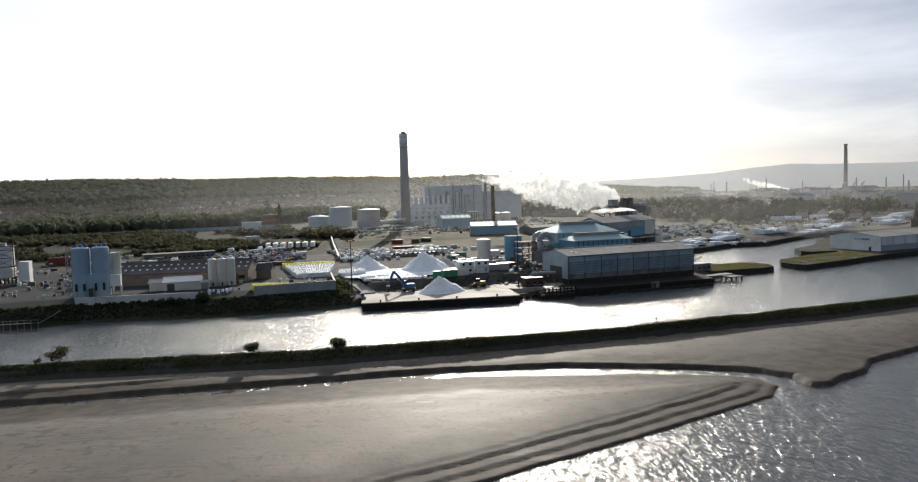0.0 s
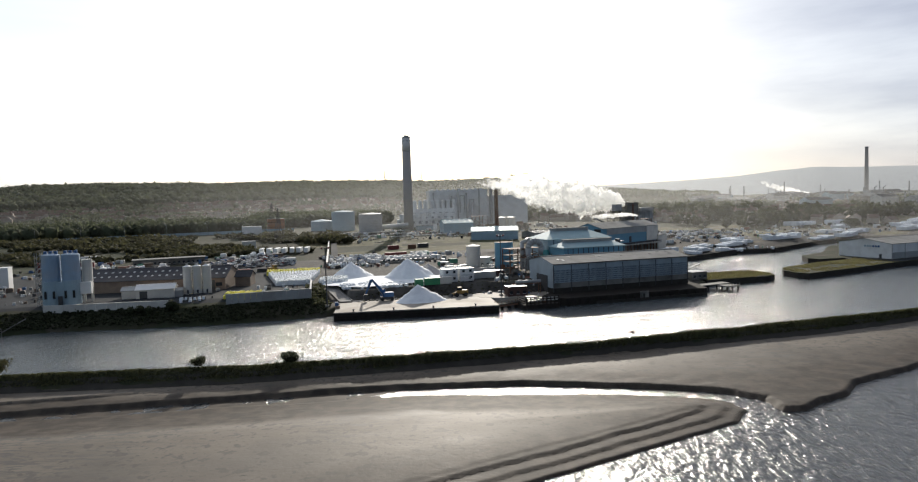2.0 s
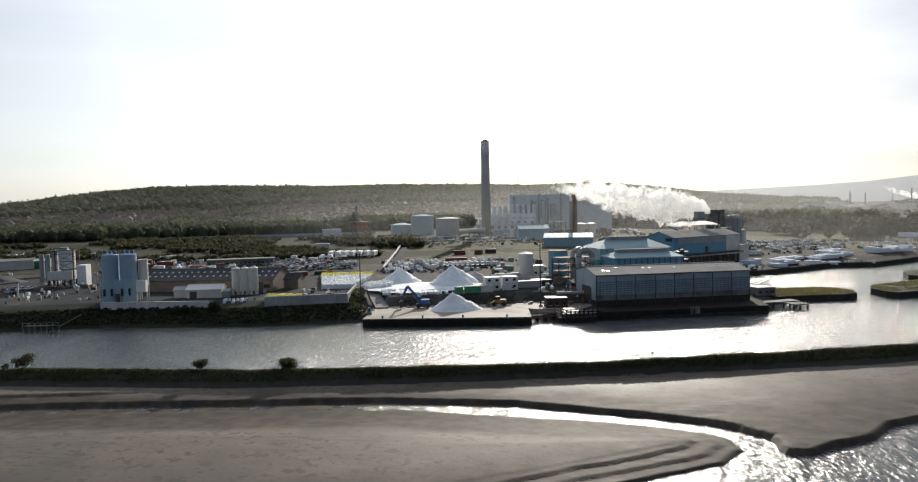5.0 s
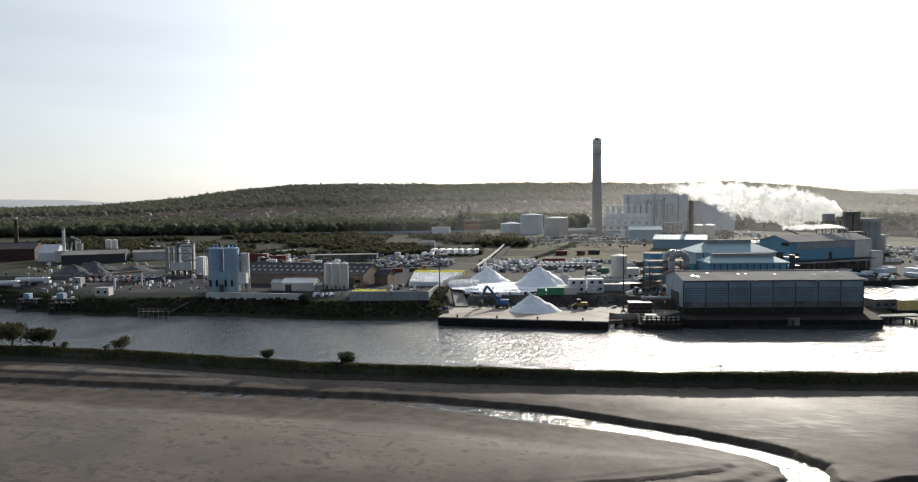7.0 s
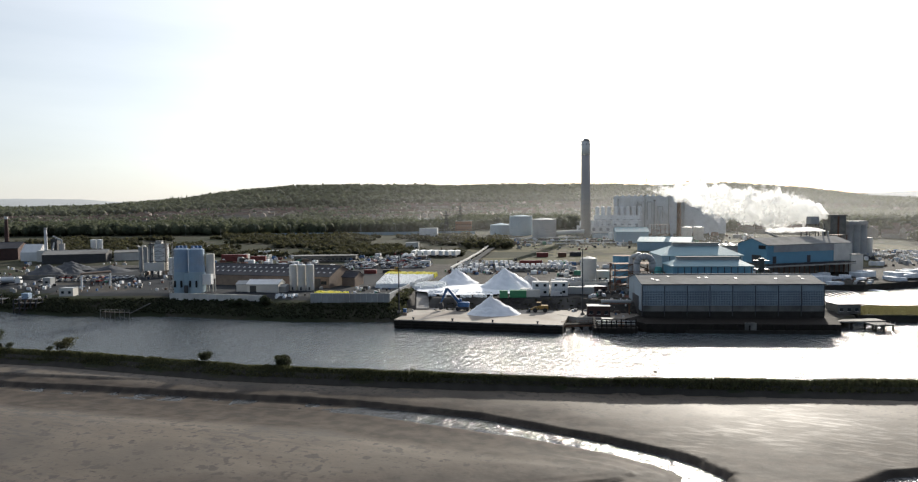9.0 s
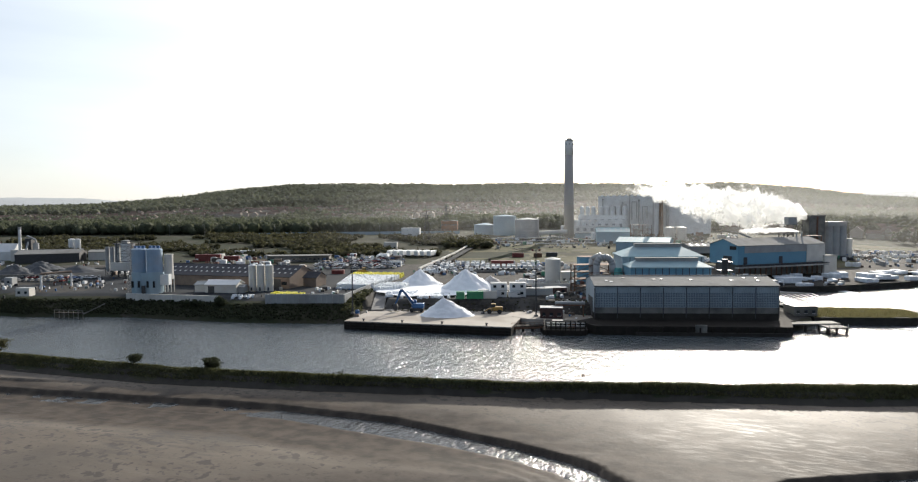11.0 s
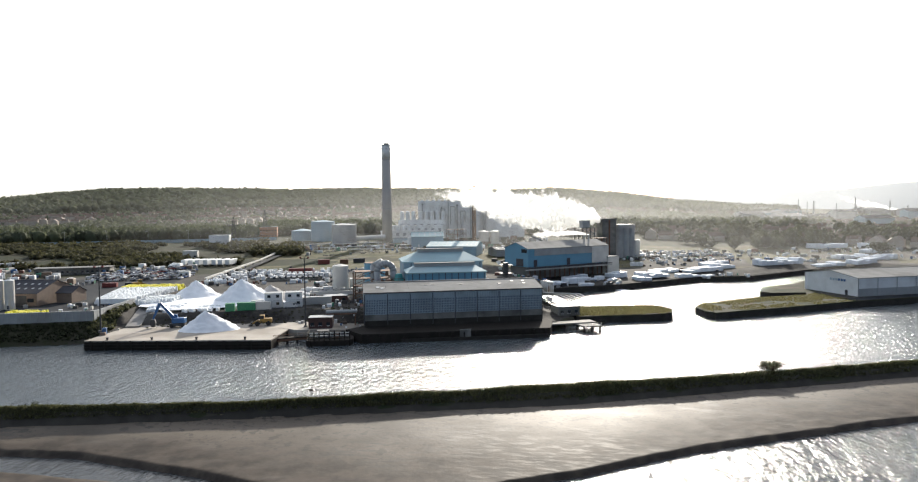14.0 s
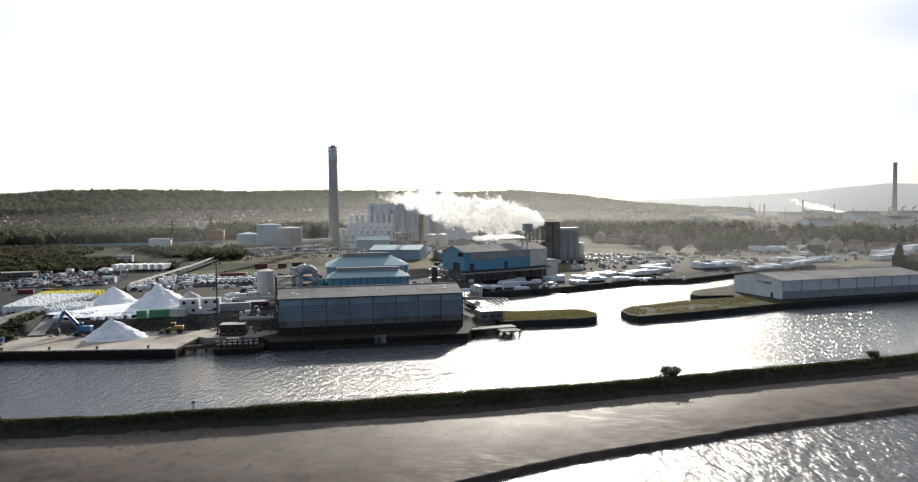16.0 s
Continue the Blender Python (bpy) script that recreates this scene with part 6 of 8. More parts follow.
def pylon(u, v, h, label):
    t = thing("pylon", u, v, gz(u, v), 20, label, "pylon", "pylons")
    bm = bmesh.new()
    w = h * 0.12
    lev = [0, 0.25, 0.45, 0.6, 0.72, 0.84, 1.0]
    wid = [w, w * 0.72, w * 0.5, w * 0.34, w * 0.26, w * 0.2, 0.1]
    for (z0, w0), (z1, w1) in zip(zip(lev, wid), zip(lev[1:], wid[1:])):
        for sx in (-1, 1):
            for sy in (-1, 1):
                rod((sx * w0, sy * w0, z0 * h), (sx * w1, sy * w1, z1 * h), 0.17, 4, bm)
            rod((sx * w0, -w0, z0 * h), (sx * w1, w1, z1 * h), 0.1, 4, bm)
            rod((-w0, sx * w0, z0 * h), (w1, sx * w1, z1 * h), 0.1, 4, bm)
    part("lattice", bm, M["darksteel"], t)
    for f, L in ((0.62, 4.6), (0.74, 3.8), (0.86, 3.0)):
        part("arm", box(-L, L, -0.15, 0.15, f * h, f * h + 0.3), M["darksteel"], t)


pylon(47, 517, 25, "dark lattice electricity pylon on rough ground")
pylon(51, 683, 26, "dark lattice electricity pylon by the brick works")
pylon(340, 1500, 40, "lattice pylon on the wooded ridge")
pylon(420, 1480, 40, "lattice pylon on the wooded ridge")
for i in range(9):
    u = -230 + i * 32
    t = thing("street_lamp", u, 612 + i * 1.5, gz(u, 612), 0, "tall roadside street lamp before the woods", "street lamp", "roadside lamps")
    part("pole", cyl(0, 0, 0, 10, 0.1, 0.07, 6), M["steel"], t)
    part("arm", box(-1.2, 0, -0.05, 0.05, 9.9, 10.0), M["steel"], t)
    part("lantern", box(-1.8, -1.1, -0.15, 0.15, 9.85, 10.05), M["white"], t)

# long conveyor from the yard to the works
t = thing("conveyor", 0, 0, 0, 0, "long pale covered conveyor on low trestles", "conveyor")
pts = [(59.7 + (87 - 59.7) * f, 344 + (541 - 344) * f) for f in np.linspace(0, 1, 13)]
for (a, b), (c_, d_) in zip(pts, pts[1:]):
    za, zb = gz(a, b) + 1.6, gz(c_, d_) + 1.6
    part("gallery", slab((a - 0.45, b, za), (a + 0.45, b, za), (c_ + 0.45, d_, zb), (c_ - 0.45, d_, zb), 0.8), M["cream"], t)
    part("trestle", box(a - 0.5, a + 0.5, b - 0.15, b + 0.15, za - 2.2, za), M["darksteel"], t)
tagged(new("access_road", raw("access_road", [at(u, v, gz(u, v) + 0.12).translation for u, v in ((62, 345), (66, 345), (92, 541), (88, 541))], [(0, 1, 2, 3)], M["asphalt"])), "narrow grey road beside the conveyor", "road", kind="structure")
# ramp up from the quay
t = thing("quay_ramp", 0, 0, 0, 0, "worn concrete ramp from the quay to the yard", "ramp", kind="structure")
ramp = [(54.2, 250), (53.6, 256), (53.0, 262), (52.4, 268), (52.0, 275), (52.4, 283)]
for (a, b), (c_, d_) in zip(ramp, ramp[1:]):
    za, zb = 2.32 + 3.9 * max(0, b - 248) / 33, 2.32 + 3.9 * (d_ - 248) / 33
    part("slab", slab((a - 2.2, b, za), (a + 2.2, b, za), (c_ + 2.2, d_, zb), (c_ - 2.2, d_, zb), 0.2), M["rampconc"], t)
    part("kerb", slab((a + 2.22, b, za), (a + 2.5, b, za), (c_ + 2.5, d_, zb), (c_ + 2.22, d_, zb), 0.4), M["darkconc"], t)

# ---- excavator and wheel loader ----
def excavator():
    t = thing("material_handler", 69, 247.5, 2.3, 178, "blue material handler with a long bent boom and grab", "excavator")
    part("undercarriage", box(-2.4, 2.4, -1.4, 1.4, 0.5, 1.4), M["darksteel"], t)
    wheels(t, (-1.8, 1.8), 1.3, 0.6, 0.5)
    part("house", box(-2.4, 1.6, -1.4, 1.4, 1.5, 3.1, bevel=0.1), M["bluepaint"], t)
    c2 = part("cab", box(0.4, 2.2, -1.5, -0.3, 1.6, 4.2, bevel=0.08), M["bluepaint"], t)
    part("cab_window", box(0.6, 2.25, -1.53, -0.5, 2.6, 3.9), M["glass"], c2)
    part("boom", hull([(0.6, 2.4), (1.4, 2.6), (5.8, 7.9), (5.2, 8.4), (0.7, 3.2)], 0.3), M["bluepaint"], t)
    part("stick", hull([(5.2, 7.6), (6.0, 8.3), (8.0, 3.0), (7.6, 2.8)], 0.22), M["bluepaint"], t)
    part("grab", hull([(7.2, 2.8), (8.4, 2.8), (8.7, 1.2), (8.0, 0.2), (7.2, 0.6), (6.9, 1.6)], 0.6), M["darksteel"], t)
    part("ram", rod((1.6, 0, 2.2), (3.8, 0, 5.2), 0.14, 8), M["steel"], t)


excavator()


def loader(u, v, deg, z, label):
    t = thing("wheel_loader", u, v, z, deg, label, "wheel loader")
    part("rear_body", box(-3.0, 0.2, -1.1, 1.1, 1.1, 2.4, bevel=0.12), M["yellow"], t)
    c2 = part("cab", box(-0.6, 0.9, -0.9, 0.9, 1.6, 3.5, bevel=0.08), M["yellow"], t)
    part("cab_window", box(-0.5, 0.95, -0.93, 0.93, 2.3, 3.3), M["glass"], c2)
    part("front_frame", box(0.6, 2.0, -0.7, 0.7, 0.9, 1.7), M["yellow"], t)
    part("lift_arm", hull([(1.0, 1.6), (1.3, 2.0), (3.6, 0.9), (3.5, 0.5)], 0.7), M["yellow"], t)
    part("bucket", hull([(3.3, 0.1), (4.6, 0.15), (3.9, 0.5), (3.6, 1.4), (3.2, 1.2)], 1.4), M["darksteel"], t)
    for x in (-1.9, 1.6):
        wheels(t, (x,), 1.15, 0.78, 0.6)


loader(96.3, 244, 180, 2.3, "dusty yellow wheel loader on the quay")
loader(33.5, 334, 30, gz(33.5, 334), "old yellow loader by the bag store")

# ---- dock clutter between quay and shed ----
def dolphin():
    t = thing("timber_dolphin", 118.5, 221.5, -0.5, -3, "black timber mooring dolphin with rails and railings", "dolphin")
    part("hull", prism([(-7, -2), (-5, -3.5), (5, -3.5), (7, -2), (7, 6), (-7, 6)], -2.5, 1.6), M["timber"], t)
    for z in (2.1, 2.9, 3.7):
        part("rail", box(-6, 6, -3.2, -2.9, z, z + 0.3), M["steel" if z > 2.5 else "timber"], t)
        part("side_rail", box(-6.6, -6.3, -2.8, 5, z, z + 0.25), M["timber"], t)
    for i in range(9):
        x = -6 + i * 1.5
        part("pile", box(x - 0.18, x + 0.18, -3.6, -3.25, -2.5, 4.0 + 0.3 * (i % 3)), M["timber"], t)
    part("winch", cyl(2, 0, 1.6, 3.4, 1.0, n=14), M["rust"], t)
    part("deck_house", box(-4, -0.5, 0.5, 3.5, 1.6, 3.9), M["darksteel"], t)
    for i in range(6):
        part("baulk", box(-5 + i * 1.6, -4.1 + i * 1.6, 4, 5.4, 1.6, 2.2 + 0.4 * (i % 3)), M["timber"], t)


dolphin()
t = thing("gangway", 101.5, 224, 0.6, 12, "rusty railed timber gangway from quay to dock", "gangway")
part("deck", box(0, 11, -1.4, 1.4, 0.6, 0.9), M["timber"], t)
part("truss", box(0, 11, -1.6, -1.4, 0.0, 0.6), M["rust"], t)
for i in range(8):
    part("post", box(i * 1.5 - 0.06, i * 1.5 + 0.06, -1.5, -1.38, 0.9, 2.0), M["rust"], t)
part("handrail", box(-0.1, 11, -1.5, -1.38, 1.95, 2.05), M["rust"], t)
for i in range(4):
    part("pile", box(1 + i * 3, 1.4 + i * 3, -1, 1, -3.6, 0.6), M["timber"], t)
t = thing("dock_strip", 0, 0, 0, 0, "pale worn concrete apron between quay and shed", "apron", kind="structure")
part("apron", prism([(101.8, 238), (108, 232), (123, 229), (130, 236), (130, 250), (104, 248)], -1.5, 2.36), M["concrete"], t)
t = thing("hopper_gantry", 122, 238.5, 2.36, -4, "rusty pipe gantry over the dock", "gantry")
for x in (-4, 4.5):
    for y in (-1, 1):
        part("leg", box(x - 0.15, x + 0.15, y - 0.15, y + 0.15, 0, 3.9), M["rust"], t)
bm = bmesh.new()
bmesh.ops.create_cone(bm, cap_ends=True, segments=14, radius1=0.6, radius2=0.6, depth=10, matrix=Matrix.Translation((0, 0, 4.4)) @ Matrix.Rotation(radians(90), 4, "Y"))
part("duct", bm, M["grey"], t)
part("beam", box(-5, 5, -1.1, 1.1, 3.6, 3.9), M["rust"], t)
t = thing("red_conveyor", 128, 252.5, 2.6, 60, "faded red loading conveyor at the shed's end", "conveyor")
part("boom", slab((-4, -1.2, 0.6), (4, -1.2, 3.4), (4, 1.2, 3.4), (-4, 1.2, 0.6), 0.5), M["red"], t)
for x in (-3, 2.6):
    part("leg", box(x - 0.15, x + 0.15, -1, 1, 0, 1.2 + (x + 3) * 0.33), M["red"], t)
for i in range(6):
    part("rib", slab((-3.6 + i * 1.4, -1.3, 1.35 + i * 0.49), (-3.2 + i * 1.4, -1.3, 1.5 + i * 0.49), (-3.2 + i * 1.4, 1.3, 1.5 + i * 0.49), (-3.6 + i * 1.4, 1.3, 1.35 + i * 0.49), 0.1), M["rust"], t)
t = thing("blue_cabinet", 49.3, 238.5, 2.3, 0, "blue control cabinet on the quay end", "cabinet")
part("body", box(-0.6, 0.6, -0.5, 0.5, 0, 2.1, bevel=0.04), M["bluepaint"], t)
part("plinth", box(-0.8, 0.8, -1.9, -0.8, 0, 0.9), M["brickpale"], t)
# jetty between shed and pier
t = thing("jetty", 193, 224, -0.5, 4, "low timber jetty with a broken end", "jetty")
part("deck", box(-3, 13, 2, 7, 2.0, 2.4), M["darkconc"], t)
part("spur", box(6, 12.5, -3.5, 2, 1.7, 2.1), M["darkconc"], t)
for x in (-2, 2, 6.4, 9, 12):
    for y in (-3, 2.4):
        if y < 0 and x < 6:
            continue
        part("pile", box(x - 0.25, x + 0.25, y - 0.25, y + 0.25, -3, 1.99), M["timber"], t)
for i in range(5):
    part("rail_post", box(6.2 + i * 1.5, 6.32 + i * 1.5, -3.4, -3.28, 2.1, 3.0), M["steel"], t)
t = thing("white_deck", 207, 272, 2.05, 2, "grey covered walkway along the basin edge", "walkway")
part("roof", box(-4.5, 2.5, -18, 14, 1.4, 1.7), M["grey"], t)
for i in range(9):
    part("post", box(-4.3, -4.1, -17 + i * 3.7, -16.8 + i * 3.7, -1.5, 1.4), M["steel"], t)
    part("post", box(2.1, 2.3, -17 + i * 3.7, -16.8 + i * 3.7, -1.5, 1.4), M["steel"], t)

# ---- duct plant beside the blue tank ----
def duct_plant():
    t = thing("duct_plant", 141.5, 268, 7.6, 0, "big silver looping ducts and teal fan on a rusty frame", "fan plant")
    arc = [(-3 + 3 * math.cos(a), 0, 9.5 + 3 * math.sin(a)) for a in np.linspace(math.pi, 0, 9)]
    part("main_duct", pipe([(-6, 0, 0.5)] + arc + [(0, 0, 6.5)], 1.25, 14), M["grey"], t, smooth=True)
    part("rear_duct", pipe([(-7.5, 3, 0.5), (-7.5, 3, 11.5), (-4.5, 3, 13), (-2, 3, 11)], 1.0, 12), M["steel"], t, smooth=True)
    part("fan_housing", cyl(1.8, 0, 5.8, 8.4, 2.2, 1.5, 20), M["teal"], t, "teal conical fan housing")
    for x in (-8, -4, 0, 4, 8):
        for y in (-2, 3):
            part("column", box(x - 0.18, x + 0.18, y - 0.18, y + 0.18, 0, 6.4), M["rust"], t)
    part("deck", box(-8.3, 8.3, -2.3, 3.3, 5.4, 5.7), M["rust"], t)
    part("blue_cabin", box(2, 8, -1.8, 2.6, 0, 3.2), M["blue"], t)
    for i in range(5):
        x = -8.6 + i * 0.9
        part("small_pipe", pipe([(x, -2.6, 0), (x, -2.6, 4 + i * 0.5), (x - 1.6, -2.6, 4.6 + i * 0.5), (x - 1.6, -2.6, 1)], 0.22), M["steel"], t)
    bm = bmesh.new()
    for i in range(17):
        rod((-8.3 + i, -2.3, 5.7), (-8.3 + i, -2.3, 6.8), 0.04, 4, bm)
    rod((-8.3, -2.3, 6.8), (8.3, -2.3, 6.8), 0.05, 4, bm)
    part("railing", bm, M["rust"], t)


duct_plant()
frame_tower("pipe_scaffold", 134.5, 273, 6.0, 15, 7, 11, M["rust"], "rusty open steel frame behind the silver ducts", 4)


def pipe_yard():
    t = thing("pipe_rack", 200, 276, 4.4, 0, "tangle of silver pipes and vessels behind the dock shed", "pipe rack")
    part("vessel", cyl(-11, 8, 0, 5.5, 2.6, n=20), M["cream"], t)
    part("vessel_top", cyl(-11, 8, 5.5, 13.5, 1.2, n=16), M["darksteel"], t)
    for z in (5.6, 9, 12.4):
        part("platform", box(-13.5, -8.5, 5.5, 10.5, z, z + 0.2), M["darksteel"], t)
    for i in range(4):
        y = i * 2.2
        part("loop_pipe", pipe([(-6, y, 1.5 + 0.3 * i), (4, y, 1.5 + 0.3 * i), (4, y, 5.4), (6.5, y, 5.4), (6.5, y, 0)], 0.45, 10), M["steel"], t, smooth=True)
    for i in range(6):
        part("long_pipe", pipe([(-8, -2 - i, 1 + 0.4 * i), (6 + i, -4 - 3 * i, 1 + 0.4 * i), (6 + i, -24, 0.6 + 0.4 * i)], 0.22), M["steel"], t)
    for x in (-6, -1, 4):
        for y in (-3, 7):
            part("post", box(x - 0.15, x + 0.15, y - 0.15, y + 0.15, 0, 4.4), M["rust"], t)


pipe_yard()

# ---- left bank works ----
def cement_works():
    t = thing("cement_works", -193, 411, 8.1, 0, "pale cement works with a thin stack and conveyors", "cement works")
    part("main_block", box(-5, 7, -3, 6, 0, 7), M["cream"], t)
    part("gable_house", gable_walls(12, 9, 5.5, 10.5), M["white"], t).location = (-14, 8, 0)
    part("stack", cyl(-1, 0, 0, 19.5, 1.0, 0.8, 14), M["white"], t)
    part("stack_top", cyl(-1, 0, 19.5, 21, 0.9, n=14), M["grey"], t)
    part("mill_tower", box(2, 6, 0, 4, 7.003, 14), M["darksteel"], t)
    part("conveyor", slab((5, -6, 1.5), (5.9, -6, 1.5), (4.5, 2, 13.5), (3.6, 2, 13.5), 0.8), M["steel"], t)
    part("cyclone", cyl(8.5, 1, 4, 11, 1.6, n=14), M["grey"], t)
    part("duct", pipe([(8.5, 1, 11), (8.5, 1, 13), (3, 1, 15.5)], 0.6, 10), M["steel"], t)


cement_works()
for i, (u, v, r, h) in enumerate(((-141, 333, 13, 6), (-132, 338, 9, 4.5), (-146, 360, 13, 5), (-120, 352, 12, 3.5))):
    heap("aggregate_heap", u, v, gz(u, v), r, r * 0.8, h, M["aggregate"], "grey crushed stone heap in the aggregate yard", 0, 0, 11 + i)
shed("open_shed", -172, 408, 7.8, 20, 34, 20, 5.5, 7.5, M["darksteel"], M["roof"], "long dark open-fronted shed with a grey roof")
shed("flat_shed", -146, 424, 8.2, 20, 20, 14, 5, 6, M["cream"], M["roof"], "low pale shed beside the aggregate yard")
shed("green_shed", -136, 430, 8.2, 0, 16, 10, 4.2, 5.2, M["green"], M["blueroof"], "low green shed by the car lot")
shed("brick_works", -247, 428, 8.2, 18, 46, 22, 7.5, 11, M["brick"], M["darkroof"], "old dark brick works with pitched roof", "works")
t = thing("brick_stack", -322, 552, 13, 0, "dark brick stack with a white cap", "stack")
part("shaft", cyl(0, 0, 0, 20, 1.7, 1.2, 14), M["brick"], t)
part("cap", cyl(0, 0, 20, 22, 1.25, n=14), M["white"], t)
for du in (0, 4.4):
    tank("white_silo", -199 + du, 470, 10.3, 2.0, 8.5, M["white"], "slim white silo beyond the cement works", cone=0.2, group="slim white silos")
t = thing("pipe_bridge", -88, 285, 6.2, 58, "white arched pipe bridge over the lane", "pipe bridge")
for x in (-6, 6):
    part("leg", cyl(x, 0, 0, 6.2, 0.4, n=10), M["white"], t)
part("span", pipe([(-6, 0, 6.2), (-6, 0, 6.8), (6, 0, 6.8), (6, 0, 6.2)], 0.45, 10), M["brickpale"], t)
wall_run("aggregate_wall", (-170, 318), (-118, 322), 6.6, 8.6, 0.5, M["darkconc"], "dark concrete bay wall of the aggregate yard", 14)
wall_run("lane_wall", (-140, 345), (-95, 378), 7.0, 8.3, 0.4, M["darkconc"], "low concrete wall along the lane", 12)


def old_dolphin(u, v, w, h, label):
    t = thing("steel_jetty", u, v, -0.5, 0, label, "jetty", "old steel jetties")
    for x in np.linspace(-w / 2, w / 2, 5):
        for y in (-2, 2):
            part("pile", box(x - 0.2, x + 0.2, y - 0.2, y + 0.2, -2.5, h), M["darksteel"], t)
    for f in (0.35, 0.7, 1.0):
        part("deck", box(-w / 2, w / 2, -2.2, 2.2, h * f - 0.2, h * f), M["darksteel"], t)
    bm = bmesh.new()
    for x in np.linspace(-w / 2, w / 2 - w / 4, 4):
        rod((x, -2.1, 0.4), (x + w / 4, -2.1, h), 0.1, 4, bm)
        rod((x, -2.1, h), (x + w / 4, -2.1, h + 1.1), 0.06, 4, bm)
    part("brace", bm, M["rust"], t)
    part("winch_house", box(-w * 0.2, w * 0.1, -1.2, 1.2, h, h + 2.2, bevel=0.06), M["silo"], t, "faded blue winch house")
    part("derrick", pipe([(w * 0.3, 0, h), (w * 0.3, 0, h + 4.5), (w * 0.3 + 3.2, -1.5, h + 3.6)], 0.12, 6), M["darksteel"], t)


old_dolphin(-103, 263.5, 9, 5.4, "dark steel jetty frame on the bank")
old_dolphin(-122, 271.5, 8, 4.4, "low dark steel jetty frame on the bank")
t = thing("landing_stage", -60, 250.5, 0, -8, "dark timber landing stage with pale rails at the water", "landing stage")
part("deck", box(-6, 6, -1.2, 1.2, 1.2, 1.5), M["timber"], t)
for i in range(7):
    part("post", box(-6 + i * 2 - 0.1, -6 + i * 2 + 0.1, -1.25, -1.1, -2, 2.6), M["darkconc"], t)
part("handrail", box(-6, 6, -1.25, -1.1, 2.5, 2.65), M["darkconc"], t)
part("stair_rail", slab((6, -1.2, 1.4), (6, -0.9, 1.4), (11, 4.2, 4.6), (11, 3.9, 4.6), 0.3), M["darkconc"], t)
# rail line and blue wagons before the woods
t = thing("rail_fence", -30, 610, gz(-30, 610), 8, "long blue-grey palisade along the railway", "fence")
for i in range(30):
    part("panel", box(-100 + i * 6.6, -93.6 + i * 6.6, -0.1, 0.1, 0.2, 2.8), M["paleblue"], t)

# ---- far works at the right ----
def polar(th, r):
    x, y = 55 - r * math.sin(radians(th)), 25 + r * math.cos(radians(th))
    c, s = math.cos(radians(20)), math.sin(radians(20))
    return x * c + y * s, -x * s + y * c


def far_works():
    t = thing("far_chimney", 880, 743, 14, 0, "tall slim pale chimney of the far works", "chimney")
    part("shaft", cyl(0, 0, 0, 82, 3.3, 2.2, 20), M["chimney"], t)
    part("rim", cyl(0, 0, 82, 83.5, 2.5, n=20), M["grey"], t)
    t = thing("far_power_house", 872, 722, 14, -14, "grey stepped power house round the far chimney's foot", "power house")
    for x0, x1, y0, y1, h in ((-26, -12, -6, 8, 14), (-11.9, 4, -8, 6, 21), (4.1, 16, -7, 9, 17), (16.1, 46, -9, 7, 11)):
        blk = part("block", box(x0, x1, y0, y1, 0, h), M["grey"], t)
        part("roof", box(x0 - 0.3, x1 + 0.3, y0 - 0.3, y1 + 0.3, h + 0.003, h + 0.7), M["roof"], blk)
        for i in range(int((x1 - x0) / 4)):
            part("window", box(x0 + 1.2 + i * 4, x0 + 3.2 + i * 4, y0 - 0.15, y0 + 0.05, h * 0.3, h * 0.75), M["glass"], blk)
    for x in (-20, -4, 9):
        part("duct", pipe([(x, -4, 10), (x, -4, 25), (x + 5, -2, 27)], 0.9, 8), M["steel"], t)
    r2 = random.Random(5)
    for i in range(34):
        u, v = polar(r2.uniform(-37, -15), r2.uniform(850, 1400))
        L, W, h = r2.uniform(16, 50), r2.uniform(12, 24), r2.uniform(6, 16)
        t = thing("works_shed", u, v, gz(u, v) - 0.3, r2.uniform(-10, 15), "grey industrial shed of the far works", "shed", "far works sheds")
        part("wall", gable_walls(L, W, h, h + 3), r2.choice((M["grey"], M["cream"], M["paleblue"], M["darkconc"])), t)
        for sgn in (-1, 1):
            a = [(-L / 2, sgn * (W / 2 + 0.4), h - 0.15), (L / 2, sgn * (W / 2 + 0.4), h - 0.15), (L / 2, 0, h + 3.05), (-L / 2, 0, h + 3.05)]
            part("roof", slab(*(a if sgn < 0 else [a[1], a[0], a[3], a[2]]), 0.2), r2.choice((M["roof"], M["darkroof"])), t)
    for i in range(26):
        u, v = polar(r2.uniform(-34, -17), r2.uniform(950, 1500))
        h, r = r2.uniform(12, 34), r2.uniform(0.5, 1.5)
        t = thing("process_column", u, v, gz(u, v) - 0.3, 0, "slim steel process column of the far works", "column", "far process columns")
        part("shaft", cyl(0, 0, 0, h, r, r * 0.85, 12), M["grey"], t)
        part("platform", cyl(0, 0, h * 0.6, h * 0.6 + 0.5, r * 1.5, n=12), M["darksteel"], t)
        part("top", cyl(0, 0, h, h + 1.5, r * 0.5, n=10), M["darksteel"], t)


